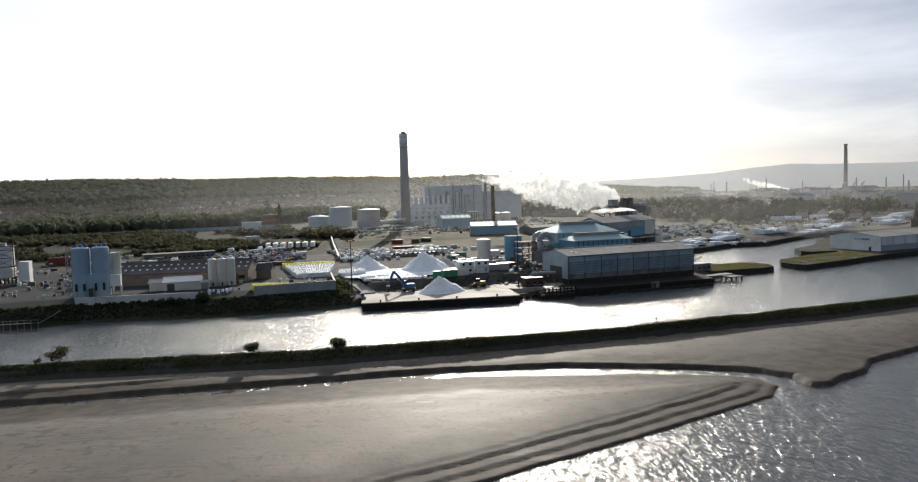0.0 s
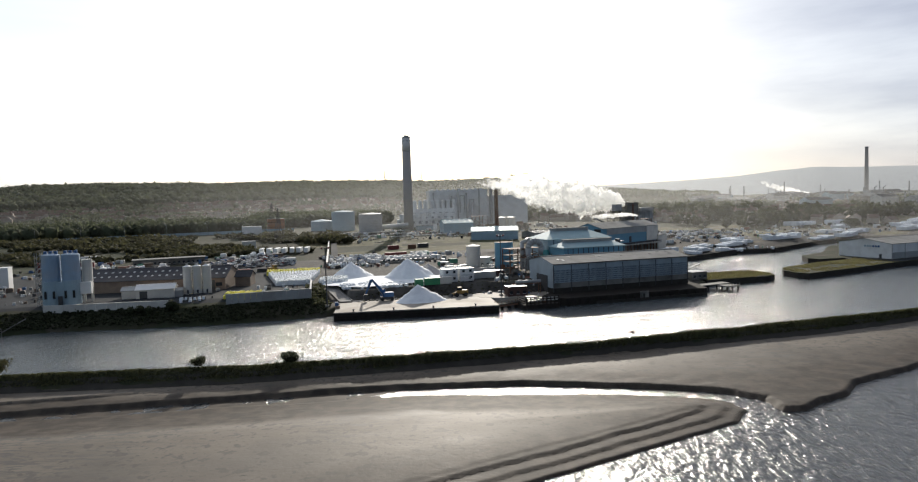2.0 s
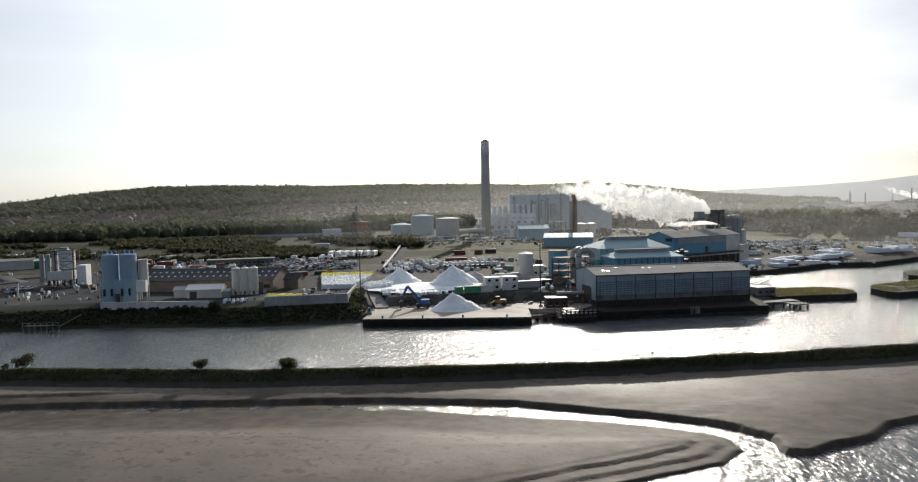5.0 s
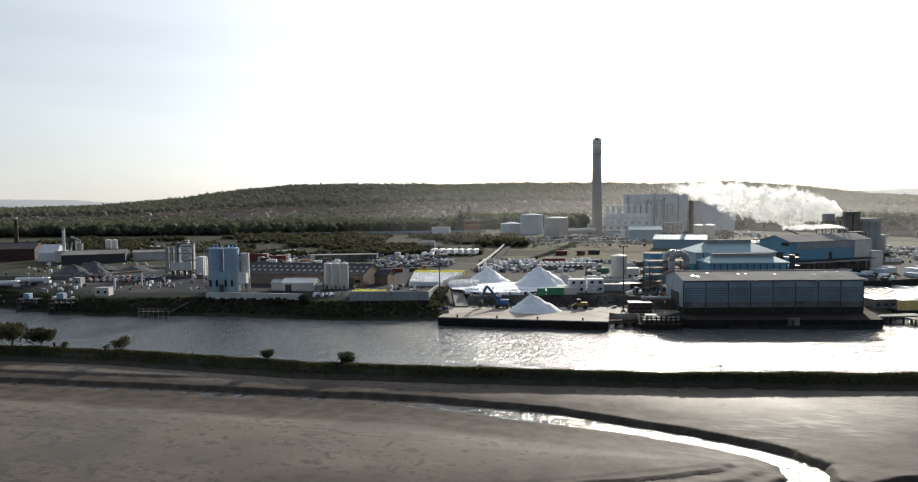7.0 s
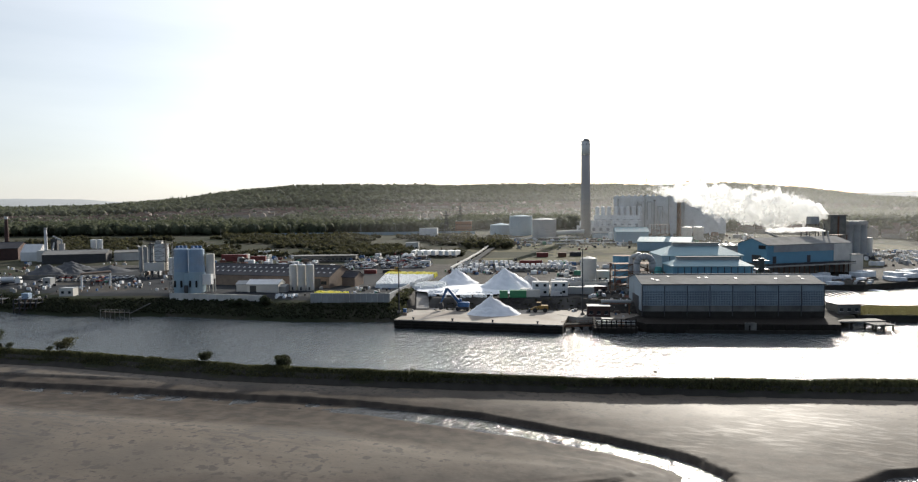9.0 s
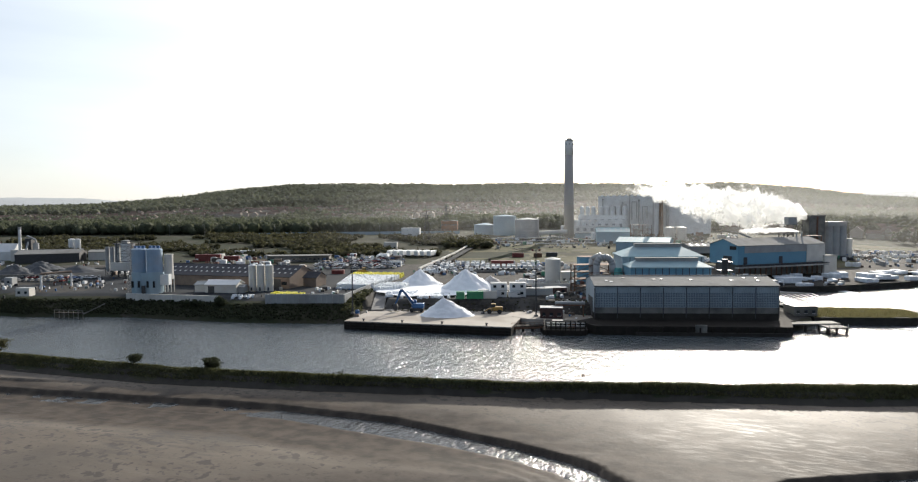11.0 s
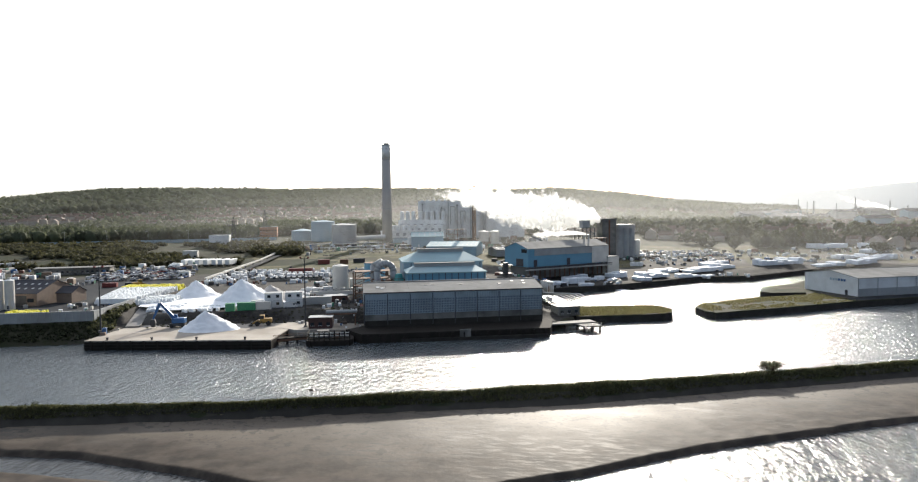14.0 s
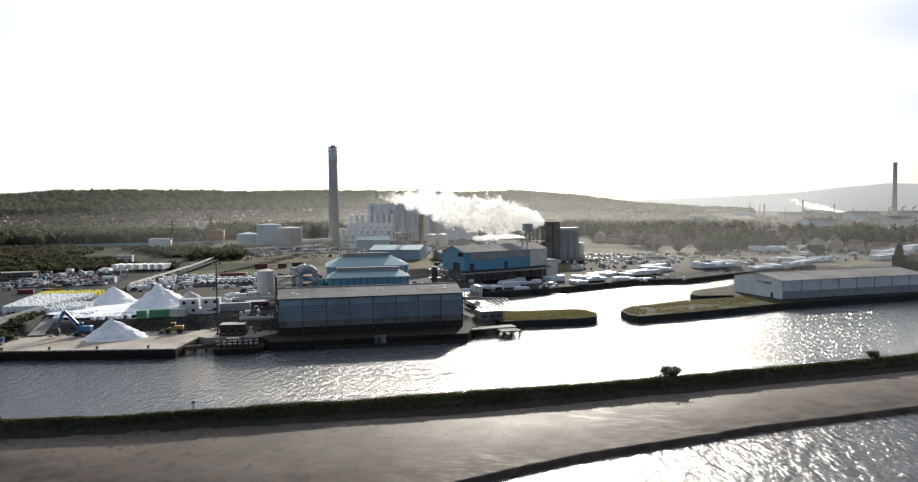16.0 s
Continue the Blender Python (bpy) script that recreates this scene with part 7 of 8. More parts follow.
far_works()
t = thing("church_spire", 481, 347, 2.5, 0, "dark stone church spire behind the warehouse", "church")
part("tower", box(-2.4, 2.4, -2.4, 2.4, 0, 9), M["stone"], t)
part("spire", cyl(0, 0, 9, 23, 2.7, 0.1, 8), M["stone"], t)
part("nave", gable_walls(14, 7, 5, 9), M["stone"], t).location = (9, 0, 0)
t = thing("wind_turbine", 3300, 2200, 20, 0, "white three-bladed wind turbine far off on the marsh", "wind turbine")
part("mast", cyl(0, 0, 0, 85, 2.4, 1.4, 12), M["white"], t)
part("nacelle", box(-2, 2, -5, 5, 84, 88), M["white"], t)
for a in (90, 210, 330):
    ca, sa = math.cos(radians(a)), math.sin(radians(a))
    part("blade", rod((0, -5.6, 86), (42 * ca, -5.6, 86 + 42 * sa), 0.9, 6), M["white"], t)

# far ridges, their haze painted as pale colour with a faint glow
def ridge(name, th0, th1, r, heights, label):
    n, k = 60, len(heights)
    verts, faces = [], []
    for i in range(n + 1):
        f = i / n
        th = radians(th0 + (th1 - th0) * f)
        h = np.interp(f * (k - 1), range(k), heights) + 3 * noise.noise((i * 0.35, r * 0.01, 0)) + 2.5 * noise.noise((i * 1.3, 2, 0))
        for rr, z in ((r - 500, -5), (r, max(h, 0)), (r + 300, max(h - 10, 0)), (r + 320, -5)):
            verts.append((55 - rr * math.sin(th), 25 + rr * math.cos(th), z))
    for i in range(n):
        for j in range(3):
            a = i * 4 + j
            faces.append((a, a + 1, a + 5, a + 4))
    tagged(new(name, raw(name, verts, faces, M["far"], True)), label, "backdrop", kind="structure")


ridge("backdrop_ridge", 7, -58, 4300, [70, 76, 82, 86, 90, 94, 98, 105, 110, 116, 123, 133, 151, 166, 158, 152, 148, 144, 140, 138, 136, 134, 132, 130, 128, 124, 120], "long ridge on the horizon, haze painted in as a pale glow")
ridge("backdrop_ridge", 44, 70, 4400, [60, 80, 104, 108, 100, 96, 80, 60], "hills on the horizon, haze painted in as a faint pale glow")

# ---- loose clutter in the yards ----
def clutter(zones, label, seed):
    """Crates, drums, pallets, skips, sheeted heaps and small huts lying about: rows of (u0, u1, v0, v1, count, largest)."""
    r5 = random.Random(seed)
    verts, faces = [], []
    for u0, u1, v0, v1, count, big in zones:
        for i in range(count):
            u, v = r5.uniform(u0, u1), r5.uniform(v0, v1)
            if noise.noise((u * 0.05, v * 0.05, seed)) < -0.12:
                continue
            z = gz_cache(u, v) - 0.3
            a, size = r5.uniform(-0.25, 0.25) + r5.choice((0, 0, 1.57)), big * r5.uniform(0.25, 1.0) ** 1.6
            kindof = r5.random()
            sx, sy, h = size * r5.uniform(0.6, 1.3), size * r5.uniform(0.35, 0.7), size * r5.uniform(0.25, 0.6) + 0.5
            if kindof < 0.18:
                k, ring = 9, [(0.5 * math.cos(t * 0.698), 0.5 * math.sin(t * 0.698)) for t in range(9)]
                sx = sy = min(size, 1.6)
            else:
                k, ring = 4, [(-0.5, -0.5), (0.5, -0.5), (0.5, 0.5), (-0.5, 0.5)]
            top = r5.uniform(0.75, 1.0)
            o = len(verts)
            for zz, sc in ((0.0, 1.0), (h * 0.8, 1.0), (h, top)):
                for x, y in ring:
                    x, y = x * sx * sc, y * sy * sc
                    verts.append((u + x * math.cos(a) - y * math.sin(a), v + x * math.sin(a) + y * math.cos(a), z + 0.3 * (zz > 0) + zz))
            for lv in (0, 1):
                for j in range(k):
                    j2 = (j + 1) % k
                    faces.append((o + lv * k + j, o + lv * k + j2, o + lv * k + k + j2, o + lv * k + k + j))
            faces.append(tuple(o + 2 * k + j for j in range(k)))
    ob = new("yard_clutter", raw("yard_clutter", verts, faces, M["clutter"]))
    ob.matrix_world = ALONG
    tagged(ob, label, "clutter", kind="stuff")


clutter([(-150, -50, 268, 300, 170, 1.7), (-100, -55, 300, 400, 160, 2.6), (-200, -130, 320, 400, 120, 2.2), (-95, 40, 375, 432, 330, 5.0), (-50, 10, 318, 360, 150, 4.0)], "mixed crates, scrap, skips and pallets in the bank yards", 1)
clutter([(8, 45, 262, 282, 40, 2.0), (56, 108, 330, 345, 90, 3.0), (104, 140, 256, 300, 150, 2.6), (108, 150, 305, 390, 130, 3.5), (60, 120, 385, 400, 90, 3.0), (96, 190, 480, 560, 200, 4.0)], "mixed crates, pallets and machine parts round the salt yard", 2)
clutter([(180, 300, 290, 345, 120, 3.0), (215, 300, 395, 440, 160, 4.5), (170, 300, 490, 600, 240, 6.0), (300, 420, 395, 470, 420, 3.6), (420, 600, 395, 470, 200, 4.0), (205, 345, 322, 372, 130, 2.6)], "mixed crates, vehicles under sheets and stores by the works and basin", 3)
clutter([(-4, 100, 258, 262, 40, 1.4), (48, 100, 232, 246, 18, 1.0), (106, 128, 231, 248, 50, 1.6), (128, 186, 219.5, 226, 60, 1.6)], "ropes, drums, timber and boxes left on the quays", 4)


def town_houses(spots, label):
    """Far rows of small houses: pale gabled walls and brown roofs."""
    verts, faces, which = [], [], []
    for u, v, deg, L, W, h in spots:
        z, c, sn = gz_cache(u, v) - 0.8, math.cos(radians(deg)), math.sin(radians(deg))
        o = len(verts)
        for x in (-L / 2, L / 2):
            for y, zz in ((-W / 2, 0), (W / 2, 0), (W / 2, h), (0, h + 0.38 * W), (-W / 2, h)):
                verts.append((u + x * c - y * sn, v + x * sn + y * c, z + zz))
        for f, m in (((0, 5, 9, 4), 0), ((1, 2, 7, 6), 0), ((4, 9, 8, 3), 1), ((2, 3, 8, 7), 1), ((0, 4, 3, 2, 1), 0), ((5, 6, 7, 8, 9), 0)):
            faces.append(tuple(o + i for i in f))
            which.append(m)
    me = raw("town_houses", verts, faces, M["render"])
    me.materials.append(M["slate"])
    me.polygons.foreach_set("material_index", which)
    ob = new("town_houses", me)
    ob.matrix_world = ALONG
    tagged(ob, label, "houses", kind="stuff")


# ---- houses on the hillside ----
def make_house(label):
    t = thing("terraced_house", 0, 0, 0, 0, label, "house", "hillside houses")
    part("wall", gable_walls(11, 8, 5.2, 8.2), M["render"], t)
    for sgn in (-1, 1):
        a = [(-5.7, sgn * 4.4, 4.95), (5.7, sgn * 4.4, 4.95), (5.7, 0, 8.25), (-5.7, 0, 8.25)]
        part("roof", slab(*(a if sgn < 0 else [a[1], a[0], a[3], a[2]]), 0.2), M["slate"], t)
    part("chimney_pot", box(3.2, 4.2, -0.5, 0.5, 7.5, 9.8), M["brick"], t)
    return t


house = None
for row in range(25):
    th0 = rng.uniform(6, 54)
    r = rng.uniform(1060, 1420) if th0 < 42 else rng.uniform(950, 1700)
    n = rng.randint(6, 12)
    for i in range(n):
        th = th0 + i * math.degrees(13.0 / r)
        u, v = polar(th, r + i * 0.8)
        m = at(u, v, gz(u, v) - 0.4, th - 20 + rng.uniform(-3, 3))
        if house is None:
            house = make_house("pale rendered terraced house on the wooded hillside")
            house.matrix_world = m
        else:
            copy_thing(house, m)
for i in range(40):
    th, r = rng.uniform(-30, -10), rng.uniform(920, 1280)
    u, v = polar(th, r)
    copy_thing(house, at(u, v, gz(u, v) - 0.4, th - 20 + rng.uniform(-30, 30)))
spots = []
for row in range(90):
    th0, r = rng.uniform(0, 58), rng.uniform(990, 1260)
    for i in range(rng.randint(4, 9)):
        u, v = polar(th0 + i * math.degrees(12.0 / r), r + i * rng.uniform(-0.5, 1.5))
        spots.append((u, v, th0 - 20 + rng.choice((0, 0, 90)) + rng.uniform(-8, 8), rng.uniform(8, 11), 7.5, rng.uniform(5, 6.5)))
town_houses(spots, "many small pale houses with brown roofs on the hillside")
spots = []
for row in range(84):
    th0, r = rng.uniform(-30, -1), rng.uniform(650, 1300)
    for i in range(rng.randint(3, 7)):
        u, v = polar(th0 + i * math.degrees(13.0 / r), r + i * rng.uniform(-0.5, 1.5))
        spots.append((u, v, th0 - 20 + rng.choice((0, 0, 90, 40)) + rng.uniform(-8, 8), rng.uniform(8, 16), rng.uniform(7, 10), rng.uniform(4, 7)))
town_houses(spots, "streets of small houses between the trees and the far works")
u, v = polar(34.5, 1690)
t = thing("hilltop_house", u, v, gz(u, v), 12, "large white gabled house near the hilltop", "house")
for x in (-9, 0, 9):
    part("wing", gable_walls(10, 9, 7, 11), M["white"], t).location = (x, 0, 0)
    part("roof", slab((x - 5.2, -4.9, 6.8), (x + 5.2, -4.9, 6.8), (x + 5.2, 0, 11.1), (x - 5.2, 0, 11.1), 0.25), M["slate"], t)

# ---- vegetation ----
def ico(sub):
    bm = bmesh.new()
    bmesh.ops.create_icosphere(bm, subdivisions=sub, radius=1.0)
    vs = np.array([v.co[:] for v in bm.verts])
    bm.verts.ensure_lookup_table()
    fs = np.array([[v.index for v in f.verts] for f in bm.faces])
    bm.free()
    return vs, fs


ICO2, ICO1 = ico(2), ico(1)
nrng = np.random.default_rng(11)


def tri_object(name, co, tris, m, label, category, kind="stuff", smoothed=False):
    me = bpy.data.meshes.new(name)
    me.vertices.add(len(co))
    me.vertices.foreach_set("co", np.ascontiguousarray(co, dtype=np.float32).ravel())
    me.loops.add(tris.size)
    me.loops.foreach_set("vertex_index", tris.ravel().astype(np.int32))
    me.polygons.add(len(tris))
    me.polygons.foreach_set("loop_start", np.arange(0, tris.size, 3))
    me.polygons.foreach_set("loop_total", np.full(len(tris), 3))
    if smoothed:
        me.polygons.foreach_set("use_smooth", [True] * len(tris))
    me.materials.append(m)
    me.update(calc_edges=True)
    return tagged(new(name, me), label, category, kind=kind)


def clumps(name, u, v, size, m, label, category, leaves=26, tall=1.0, leaf=0.42, sink=0.15):
    """Crowns at (u, v): each a ragged cloud of leaf clumps (bent triangles) round a lumpy core."""
    n = len(u)
    z = land(u, v)
    c, s = math.cos(radians(20)), math.sin(radians(20))
    ctr = np.stack([u * c - v * s, u * s + v * c, z + size * tall * (1 - sink)], -1)
    vs, fs = ICO1
    core = vs[None] * (0.72 + 0.3 * nrng.random((n, len(vs), 1))) * size[:, None, None] * np.array([1, 1, tall])
    co1 = (ctr[:, None] + core).reshape(-1, 3)
    t1 = (fs[None] + (np.arange(n) * len(vs))[:, None, None]).reshape(-1, 3)
    d = nrng.normal(size=(n, leaves, 3))
    d /= np.linalg.norm(d, axis=-1, keepdims=True)
    d[..., 2] = np.abs(d[..., 2]) * 1.15 - 0.25
    p = ctr[:, None] + d * (0.78 + 0.34 * nrng.random((n, leaves, 1))) * size[:, None, None] * np.array([1, 1, tall])
    k = leaf * size[:, None, None, None] * (0.5 + nrng.random((n, leaves, 1, 1)))
    tri = p[:, :, None] + nrng.normal(size=(n, leaves, 3, 3)) * k * 0.6
    co2 = tri.reshape(-1, 3)
    t2 = np.arange(len(co2)).reshape(-1, 3) + len(co1)
    return tri_object(name, np.concatenate([co1, co2]), np.concatenate([t1, t2]), m, label, category)


def wood_points(n, th, r):
    t, d = nrng.uniform(*th, n), nrng.uniform(*r, n)
    t = np.radians(t)
    x, y = 55 - d * np.sin(t), 25 + d * np.cos(t)
    c, s = math.cos(radians(20)), math.sin(radians(20))
    return x * c + y * s, -x * s + y * c


# hill woods: dense high up, open among the houses
u, v = wood_points(12000, (-18, 60), (1240, 1900))
clumps("hill_woods", u, v, nrng.uniform(5, 9, len(u)), M["woods"], "dense dark autumn woodland on the hill", "woods", 18, leaf=0.28)
u, v = wood_points(8000, (-20, 62), (880, 1300))
keep = fbm(u, v, 21, 60) > -0.12
clumps("hillside_trees", u[keep], v[keep], nrng.uniform(2.6, 5.2, keep.sum()), M["woods"], "scattered trees and hedges between the houses", "woods", 24, leaf=0.3)
u, v = nrng.uniform(-520, 40, 1500), nrng.uniform(625, 720, 1500)
clumps("tree_belt", u, v, nrng.uniform(2.6, 6.2, len(u)), M["woods"], "thick belt of tall trees beyond the railway", "woods", 80, 1.2, 0.2)
u, v = nrng.uniform(40, 175, 700), nrng.uniform(700, 860, 700)
clumps("tree_belt", u, v, nrng.uniform(4, 6.5, len(u)), M["woods"], "trees beyond the works", "woods", 60, 1.15, 0.22)
u, v = nrng.uniform(300, 620, 900), nrng.uniform(640, 960, 900)
clumps("tree_belt", u, v, nrng.uniform(4, 7, len(u)), M["woods"], "trees between works and town", "woods", 60, 1.15, 0.22)
u, v = nrng.uniform(395, 700, 420), nrng.uniform(470, 640, 420)
keep = (v > 470 + 0.18 * np.abs(u - 450)) & (fbm(u, v, 31, 50) > -0.15)
clumps("dockside_trees", u[keep], v[keep], nrng.uniform(3, 6, keep.sum()), M["leaf"], "round dark trees and scrub behind the wrapped stacks", "trees", 46, 1.15)
u, v = nrng.uniform(600, 1100, 900), nrng.uniform(520, 800, 900)
keep = fbm(u, v, 33, 90) > -0.05
clumps("dockside_trees", u[keep], v[keep], nrng.uniform(3, 6, keep.sum()), M["woods"], "trees before the far works", "trees", 24, 1.15)
# scrub on the waste ground
u, v = nrng.uniform(-300, 62, 5200), nrng.uniform(435, 605, 5200)
keep = (fbm(u, v, 41, 60) > -0.12)
clumps("scrub", u[keep], v[keep], nrng.uniform(0.9, 2.6, keep.sum()), M["scrub"], "low dark bramble and willow scrub on waste ground", "scrub", 22, 0.8)
u, v = nrng.uniform(62, 95, 120), nrng.uniform(480, 540, 120)
clumps("scrub", u, v, nrng.uniform(1.5, 3.5, len(u)), M["scrub"], "bushes beside the conveyor", "scrub", 30, 0.9)
# scrub along the canal's far bank
u = nrng.uniform(-160, 46, 3600)
edge_v = np.interp(u, [-160, -137, -110, -83, -41, 5, 20, 46], [285, 276, 263, 253, 252.5, 241, 239.5, 239])
v = edge_v + nrng.uniform(1.0, 10.5, len(u))
clumps("bank_scrub", u, v, nrng.uniform(0.2, 0.6, len(u)), M["leaf"], "dark rough growth on the canal bank", "scrub", 20, 0.8)
clumps("bank_bush", np.array([-5.0, -3.4, -12, -15, -18]), np.array([252.5, 252, 253, 254, 254.5]), np.array([2.0, 1.6, 1.4, 1.5, 1.4]), M["leaf"], "round dark bushes on the canal bank", "bushes", 160, 1.0, 0.22)
u, v = nrng.uniform(42.5, 48.2, 200), nrng.uniform(245, 276, 200)
clumps("bank_scrub", u, v, nrng.uniform(0.35, 0.9, len(u)), M["grass"], "green weeds beside the ramp", "scrub", 20, 0.8)
u, v = nrng.uniform(58, 130, 260), nrng.uniform(246.5, 256, 260)
clumps("bank_scrub", u, v, nrng.uniform(0.2, 0.5, len(u)), M["scrub"], "thin weeds on the bank behind the quay", "scrub", 12, 0.6)


def tufts(name, u, v, z, h, m, label, blades=7, lean=0.4):
    """Grass: each tuft a fan of thin blades."""
    n = len(u)
    c, s = math.cos(radians(20)), math.sin(radians(20))
    base = np.stack([u * c - v * s, u * s + v * c, z - 0.05], -1)[:, None] + np.concatenate([nrng.normal(size=(n, blades, 2)) * 0.18, np.zeros((n, blades, 1))], -1)
    side = nrng.normal(size=(n, blades, 3)) * np.array([0.09, 0.09, 0])
    tip = base + np.concatenate([nrng.normal(size=(n, blades, 2)) * lean * h[:, None, None], np.ones((n, blades, 1)) * h[:, None, None] * nrng.uniform(0.6, 1.2, (n, blades, 1))], -1)
    co = np.stack([base - side, base + side, tip], 2).reshape(-1, 3)
    return tri_object(name, co, np.arange(len(co)).reshape(-1, 3), m, label, "grass")


u = nrng.uniform(-130, 420, 52000)
f = nrng.uniform(0.22, 1.12, len(u))
v = foot(u) * (1 - f) + np.interp(u, CREST_U, CREST_V) * f
tufts("wall_grass", u, v, land(u, v), nrng.uniform(0.25, 0.8, len(u)) * (0.7 + 0.5 * fbm(u, v, 51, 12)), M["grass"], "rough grass and weeds on the sea wall")
u = nrng.uniform(-130, 420, 1500)
v = np.interp(u, CREST_U, CREST_V) + nrng.uniform(-2.5, 0.4, len(u))
clumps("wall_weeds", u, v, nrng.uniform(0.12, 0.34, len(u)), M["grass"], "leafy weeds along the crest of the sea wall", "weeds", 18, 0.9)
for lo, hi, va, vb, poly in ((203, 243, 236, 262, PIER_A), (252, 325, 234, 275, PIER_B)):
    u, v = nrng.uniform(lo, hi, 9000), nrng.uniform(va, vb, 9000)
    keep = (signed(poly, u, v) > 0.5) & (fbm(u, v, 71, 9) > -0.25)
    tufts("pier_grass", u[keep], v[keep], np.full(keep.sum(), 2.0), nrng.uniform(0.12, 0.45, keep.sum()), M["piergrass"], "rough olive grass on the stone pier")
clumps("pier_bush", np.array([209.0, 211.5, 214, 311, 314, 325, 331]), np.array([248.0, 250, 246, 290, 295, 299, 303]), np.array([1.3, 1.1, 0.9, 1.2, 1.6, 1.0, 1.2]), M["scrub"], "dark bushes on the dock piers", "bushes", 120, 0.9, 0.25)


def tree(name, u, v, h, r, m, label, trunk=0.3, leaves=1600, seed=1, sparse=0.2, low=False):
    """A tree or bush: tapered trunk, forked limbs, crown of small leaves gathered in clumps."""
    r3 = np.random.default_rng(seed)
    t = thing(name, u, v, gz(u, v) - 0.1, r3.uniform(0, 360), label, name.split("_")[-1])
    th = h * (0.12 if low else trunk)
    bm = cyl(0, 0, 0, th, 0.05 * h * 0.6, 0.035 * h * 0.6, 8)
    tips = []
    for i in range(9):
        a = i * 2.4 + r3.uniform(-0.3, 0.3)
        e = r3.uniform(0.25, 1.0)
        mid = (0.45 * r * math.cos(a), 0.45 * r * math.sin(a), th + (h - th) * (0.25 + 0.25 * e))
        end = (0.85 * r * math.cos(a) * (1.1 - 0.5 * e), 0.85 * r * math.sin(a) * (1.1 - 0.5 * e), th + (h - th) * (0.3 + 0.55 * e))
        rod((0, 0, th * 0.8), mid, 0.018 * h * 0.6, 5, bm)
        rod(mid, end, 0.01 * h * 0.6, 5, bm)
        tips += [mid, end]
        for k in range(7 if sparse == 0.0 else 2):
            tw = Vector(end) + Vector((r3.normal() * 0.22 * r, r3.normal() * 0.22 * r, abs(r3.normal()) * 0.13 * h))
            rod(mid if k % 2 else end, tw, 0.006 * h * 0.6, 4, bm)
            tips.append(tuple(tw))
    part("trunk", bm, M["bark"], t)
    tips = np.array(tips + [(0, 0, h * 0.85)])
    pick = tips[r3.integers(0, len(tips), leaves)] + r3.normal(size=(leaves, 3)) * np.array([0.26 * r, 0.26 * r, 0.13 * h]) * (1 - sparse)
    pick[:, 2] = np.clip(pick[:, 2], 0.1 * h, h * 1.02)
    k = 0.07 * r + 0.03
    tri = pick[:, None] + r3.normal(size=(leaves, 3, 3)) * k
    crown = tri_object("crown", tri.reshape(-1, 3), np.arange(leaves * 3).reshape(-1, 3), m, "", "", "")
    crown.parent = t
    for key in ("label", "category", "kind"):
        if key in crown:
            del crown[key]


tree("round_bush", 28, 167.5, 3.3, 1.9, M["leaf"], "round dark hawthorn bush on the sea wall", leaves=2600, seed=2, low=True)
tree("round_bush", 7.5, 170.0, 2.6, 1.5, M["leaf"], "small dark bush on the sea wall", leaves=1800, seed=3, low=True)
tree("dry_bush", -36, 182, 3.4, 2.4, M["scrub"], "thin brown bush on the sea wall", leaves=900, seed=4, low=True)
tree("small_tree", -77.7, 190, 6.3, 3.2, M["scrub"], "half-bare spreading tree on the sea wall", leaves=1900, seed=5, sparse=0.1)
tree("small_tree", -71.0, 189, 6.2, 3.6, M["scrub"], "half-bare spreading tree on the sea wall", leaves=1700, seed=6, sparse=0.1)
tree("small_tree", -61.3, 187, 5.2, 3.2, M["leaf"], "leafy small tree on the sea wall", leaves=2200, seed=7)
tree("small_bush", -53.6, 185, 1.8, 1.0, M["leaf"], "small dark bush on the sea wall", leaves=700, seed=8, low=True)
tree("small_bush", -40.5, 182.5, 1.6, 0.9, M["leaf"], "small dark bush on the sea wall", leaves=600, seed=9, low=True)
tree("small_tree", 221, 156.0, 2.8, 2.2, M["leaf"], "wind-bent hawthorn tree on the sea wall", leaves=1100, seed=10, sparse=0.25)
tree("small_bush", 280.5, 159, 2.2, 1.5, M["leaf"], "round bush on the sea wall", leaves=1200, seed=12, low=True)
tree("small_bush", 303, 161, 2.2, 1.8, M["leaf"], "round bush on the sea wall", leaves=1200, seed=13, low=True)
tree("small_bush", 60.5, 162, 1.7, 0.7, M["leaf"], "dark upright thistles on the sea wall", leaves=350, seed=14, low=True)
tree("round_tree", 481, 414, 9, 5.5, M["leaf"], "round dark tree among wrapped stacks", leaves=2600, seed=15)
for du, hh in ((-2.4, 1.2), (-1.2, 1.5), (0.2, 1.4)):
    t = thing("wooden_stump", 60 + du, 162, gz(60 + du, 162) - 0.1, 0, "old upright timber stump on the sea wall", "stump", "timber stumps")
    part("post", cyl(0, 0, 0, hh, 0.14, 0.1, 7), M["timber"], t)
t = thing("marker_post", 115.5, 157.6, 1.0, 0, "small square marker sign on a post", "sign post")
part("post", box(-0.06, 0.06, -0.06, 0.06, 0, 1.2), M["timber"], t)
part("board", box(-0.35, 0.35, -0.05, 0.05, 1.0, 1.5), M["timber"], t)
t = thing("marker_post", -59, 189, 1.0, 0, "short dark mooring post on the sea wall", "post")
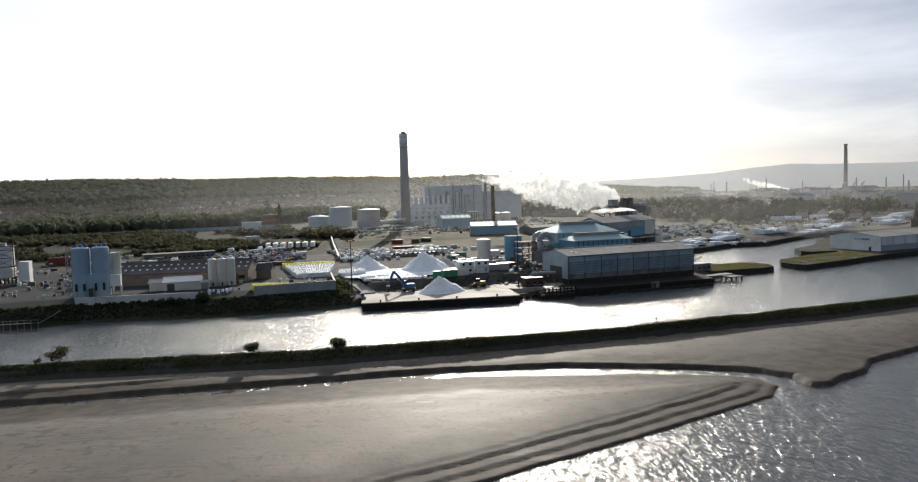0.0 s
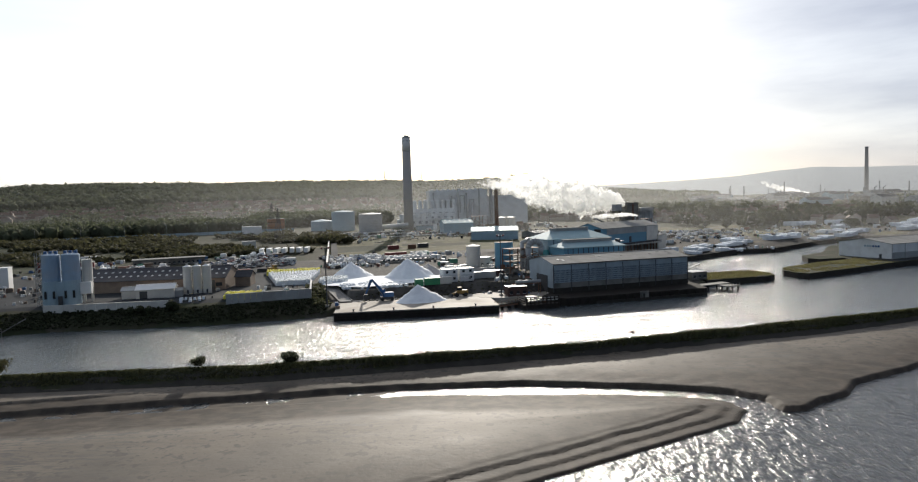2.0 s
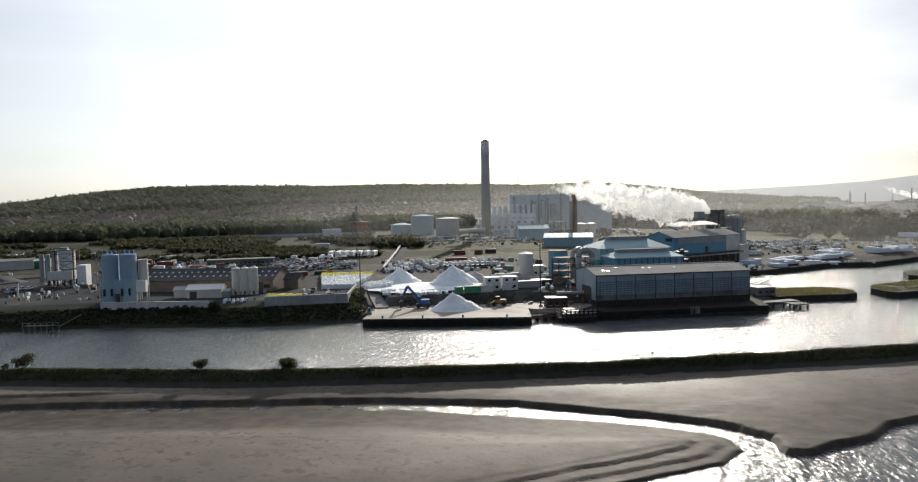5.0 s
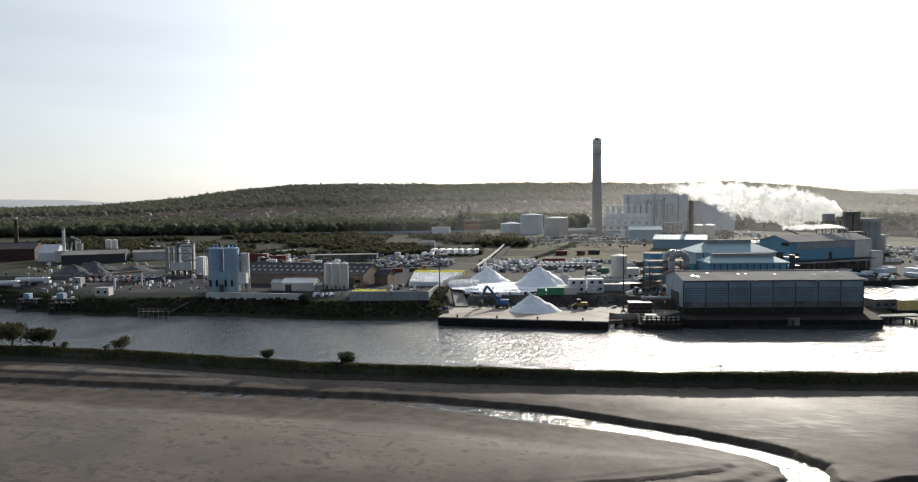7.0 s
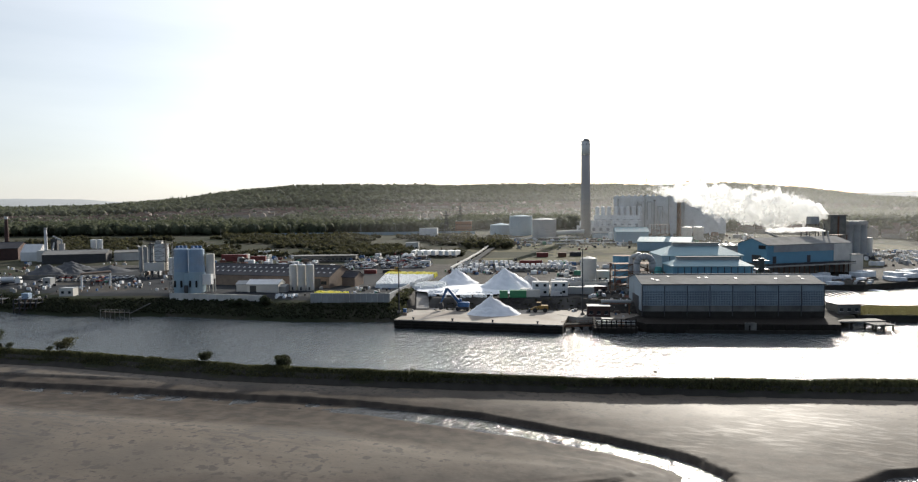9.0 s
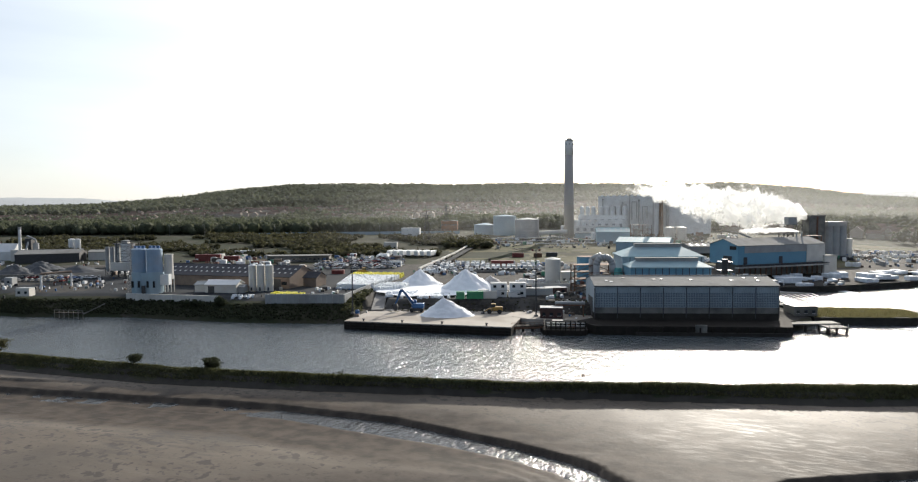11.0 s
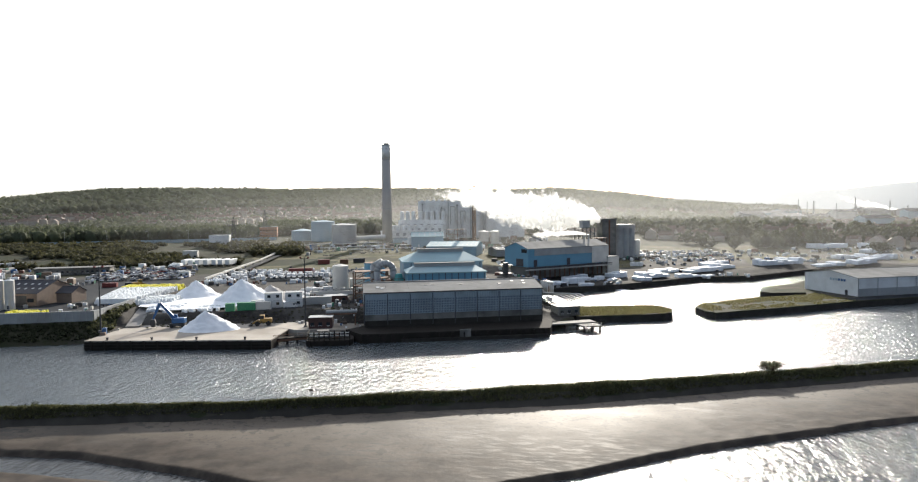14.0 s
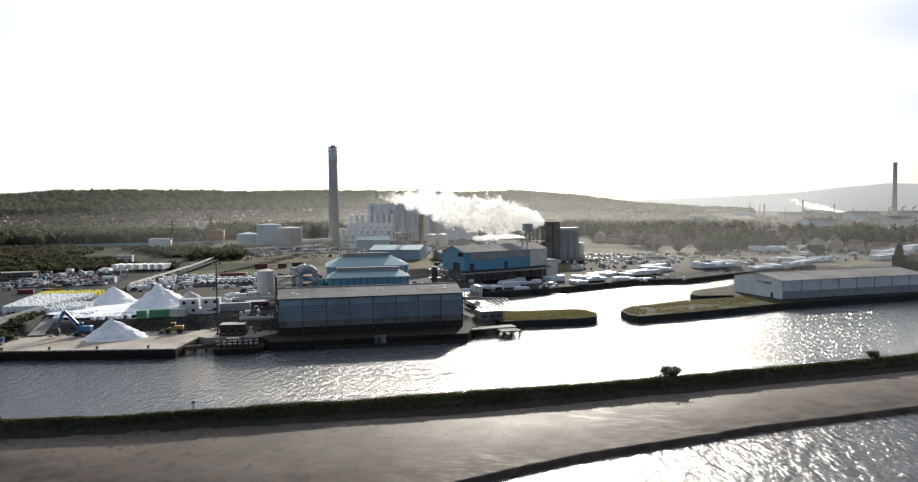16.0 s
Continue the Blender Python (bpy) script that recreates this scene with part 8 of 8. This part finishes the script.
part("post", cyl(0, 0, 0, 1.3, 0.4, 0.3, 8), M["stone"], t)

# ---- steam ----
def billow(p, size):
    """Cauliflower relief, 0 to about 1."""
    out, amp = 0.0, 0.6
    for k in range(4):
        out += amp * (noise.noise(p * (2 ** k / size)) ** 2 + 0.04) ** 0.5
        amp *= 0.5
    return out


def steam(name, path, label, seed, ns=220, nq=96, lump=7.0):
    """A billowing plume, one closed body. path: (u, v, z, spread, density)."""
    pts = np.array(path, float)
    reach = np.concatenate([[0], np.cumsum(np.linalg.norm(np.diff(pts[:, :3], axis=0), axis=1))])
    me = bpy.data.meshes.new(name)
    verts, dens = [], []
    for i in range(ns):
        u, v, z, w, d = (np.interp(reach[-1] * i / (ns - 1), reach, pts[:, k]) for k in range(5))
        for j in range(nq):
            a = 2 * math.pi * j / nq
            base = at(u, v + 0.4 * w * math.cos(a), z + w * math.sin(a)).translation
            out = at(0, 0.5 * math.cos(a), math.sin(a)).translation
            q = base + Vector((seed * 17.0, 0, 0))
            push = (billow(q, lump) * 1.3 - 0.38) * w + 0.25 * w * noise.noise(q / (2.2 * lump))
            drift = noise.noise_vector(q / (0.8 * lump)) * 0.1 * w
            verts.append(base + out * push + Vector((drift.x, drift.y * 0.3, drift.z * 0.6)))
            dens.append(d - 0.8 * abs(math.sin(a)) ** 4)
    faces = [(i * nq + j, i * nq + (j + 1) % nq, (i + 1) * nq + (j + 1) % nq, (i + 1) * nq + j) for i in range(ns - 1) for j in range(nq)]
    faces += [tuple(range(nq)), tuple(reversed(range((ns - 1) * nq, ns * nq)))]
    me.from_pydata(verts, [], faces)
    me.polygons.foreach_set("use_smooth", [True] * len(faces))
    me.attributes.new("steam_share", "FLOAT", "POINT").data.foreach_set("value", dens)
    me.materials.append(M["steam"])
    tagged(new(name, me), label, "steam", kind="stuff")


PLUME = [(296, 446, 31.5, 1.5, 1.2), (290, 445, 34, 6, 1.3), (284, 445, 35, 8, 1.3), (268, 446, 36, 11, 1.25), (250, 450, 37.5, 12, 1.15), (232, 455, 41, 12, 0.9), (216, 461, 46, 10, 0.55), (200, 467, 50, 7, 0.3), (186, 471, 52, 3, 0.0)]
steam("steam_plume", [(u, v, z, w * 0.8, d + 0.1) for u, v, z, w, d in PLUME], "dense white steam plume drifting from the works", 1)
steam("steam_wisps", [(u - 3, v + 2, z + 0.6, w * 1.02, d - 0.55) for u, v, z, w, d in PLUME], "thin frayed steam round the dense plume", 4, 160, 72, 5.0)
steam("steam_plume", [(256.5, 370.5, 25.4, 0.35, 1.0), (252, 371.5, 26.3, 0.9, 0.85), (245, 373, 26.2, 1.3, 0.6), (236, 375, 25.8, 1.8, 0.4), (228, 377, 25.5, 1.5, 0.1)], "thin white steam trail from two roof pipes", 2, 70, 32, 1.6)
u, v = polar(-25.0, 1450)
steam("steam_plume", [(u, v, 26, 3, 1.0), (u - 40, v, 32, 6, 0.7), (u - 90, v, 44, 7, 0.35), (u - 140, v, 58, 6, 0.0)], "distant white steam from the far works", 3, 60, 32)

# ---- translucent sheets standing in for haze over the works and the town ----
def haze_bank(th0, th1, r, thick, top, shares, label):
    """Two long curved translucent sheets added to imitate haze, fading out upwards and at both ends. shares: how thick
    from th0 to th1.
    """
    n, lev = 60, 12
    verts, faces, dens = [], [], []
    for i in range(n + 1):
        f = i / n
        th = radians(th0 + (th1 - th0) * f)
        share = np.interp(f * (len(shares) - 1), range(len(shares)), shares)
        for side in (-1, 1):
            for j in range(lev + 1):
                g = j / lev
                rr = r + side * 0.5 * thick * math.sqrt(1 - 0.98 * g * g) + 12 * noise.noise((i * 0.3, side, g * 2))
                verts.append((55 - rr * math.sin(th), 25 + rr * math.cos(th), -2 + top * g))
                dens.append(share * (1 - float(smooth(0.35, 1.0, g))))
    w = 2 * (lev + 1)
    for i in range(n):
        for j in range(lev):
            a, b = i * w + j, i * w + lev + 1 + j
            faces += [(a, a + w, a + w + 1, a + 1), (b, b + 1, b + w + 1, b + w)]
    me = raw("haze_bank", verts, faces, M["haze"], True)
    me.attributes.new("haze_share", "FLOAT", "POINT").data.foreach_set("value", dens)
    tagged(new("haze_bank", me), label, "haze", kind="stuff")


# shares peak towards the sun to imitate its forward-scattered glow
haze_bank(-60, 66, 850, 70, 100, [0.012, 0.016, 0.022, 0.042, 0.08, 0.1, 0.08, 0.045, 0.016, 0.008, 0.005, 0.004], "translucent sheets standing in for sunlit haze before the wooded hills")
haze_bank(-60, 32, 520, 40, 62, [0.012, 0.018, 0.024, 0.03, 0.036, 0.034, 0.022, 0.0], "translucent sheets standing in for sunlit haze over the trees by the basin")
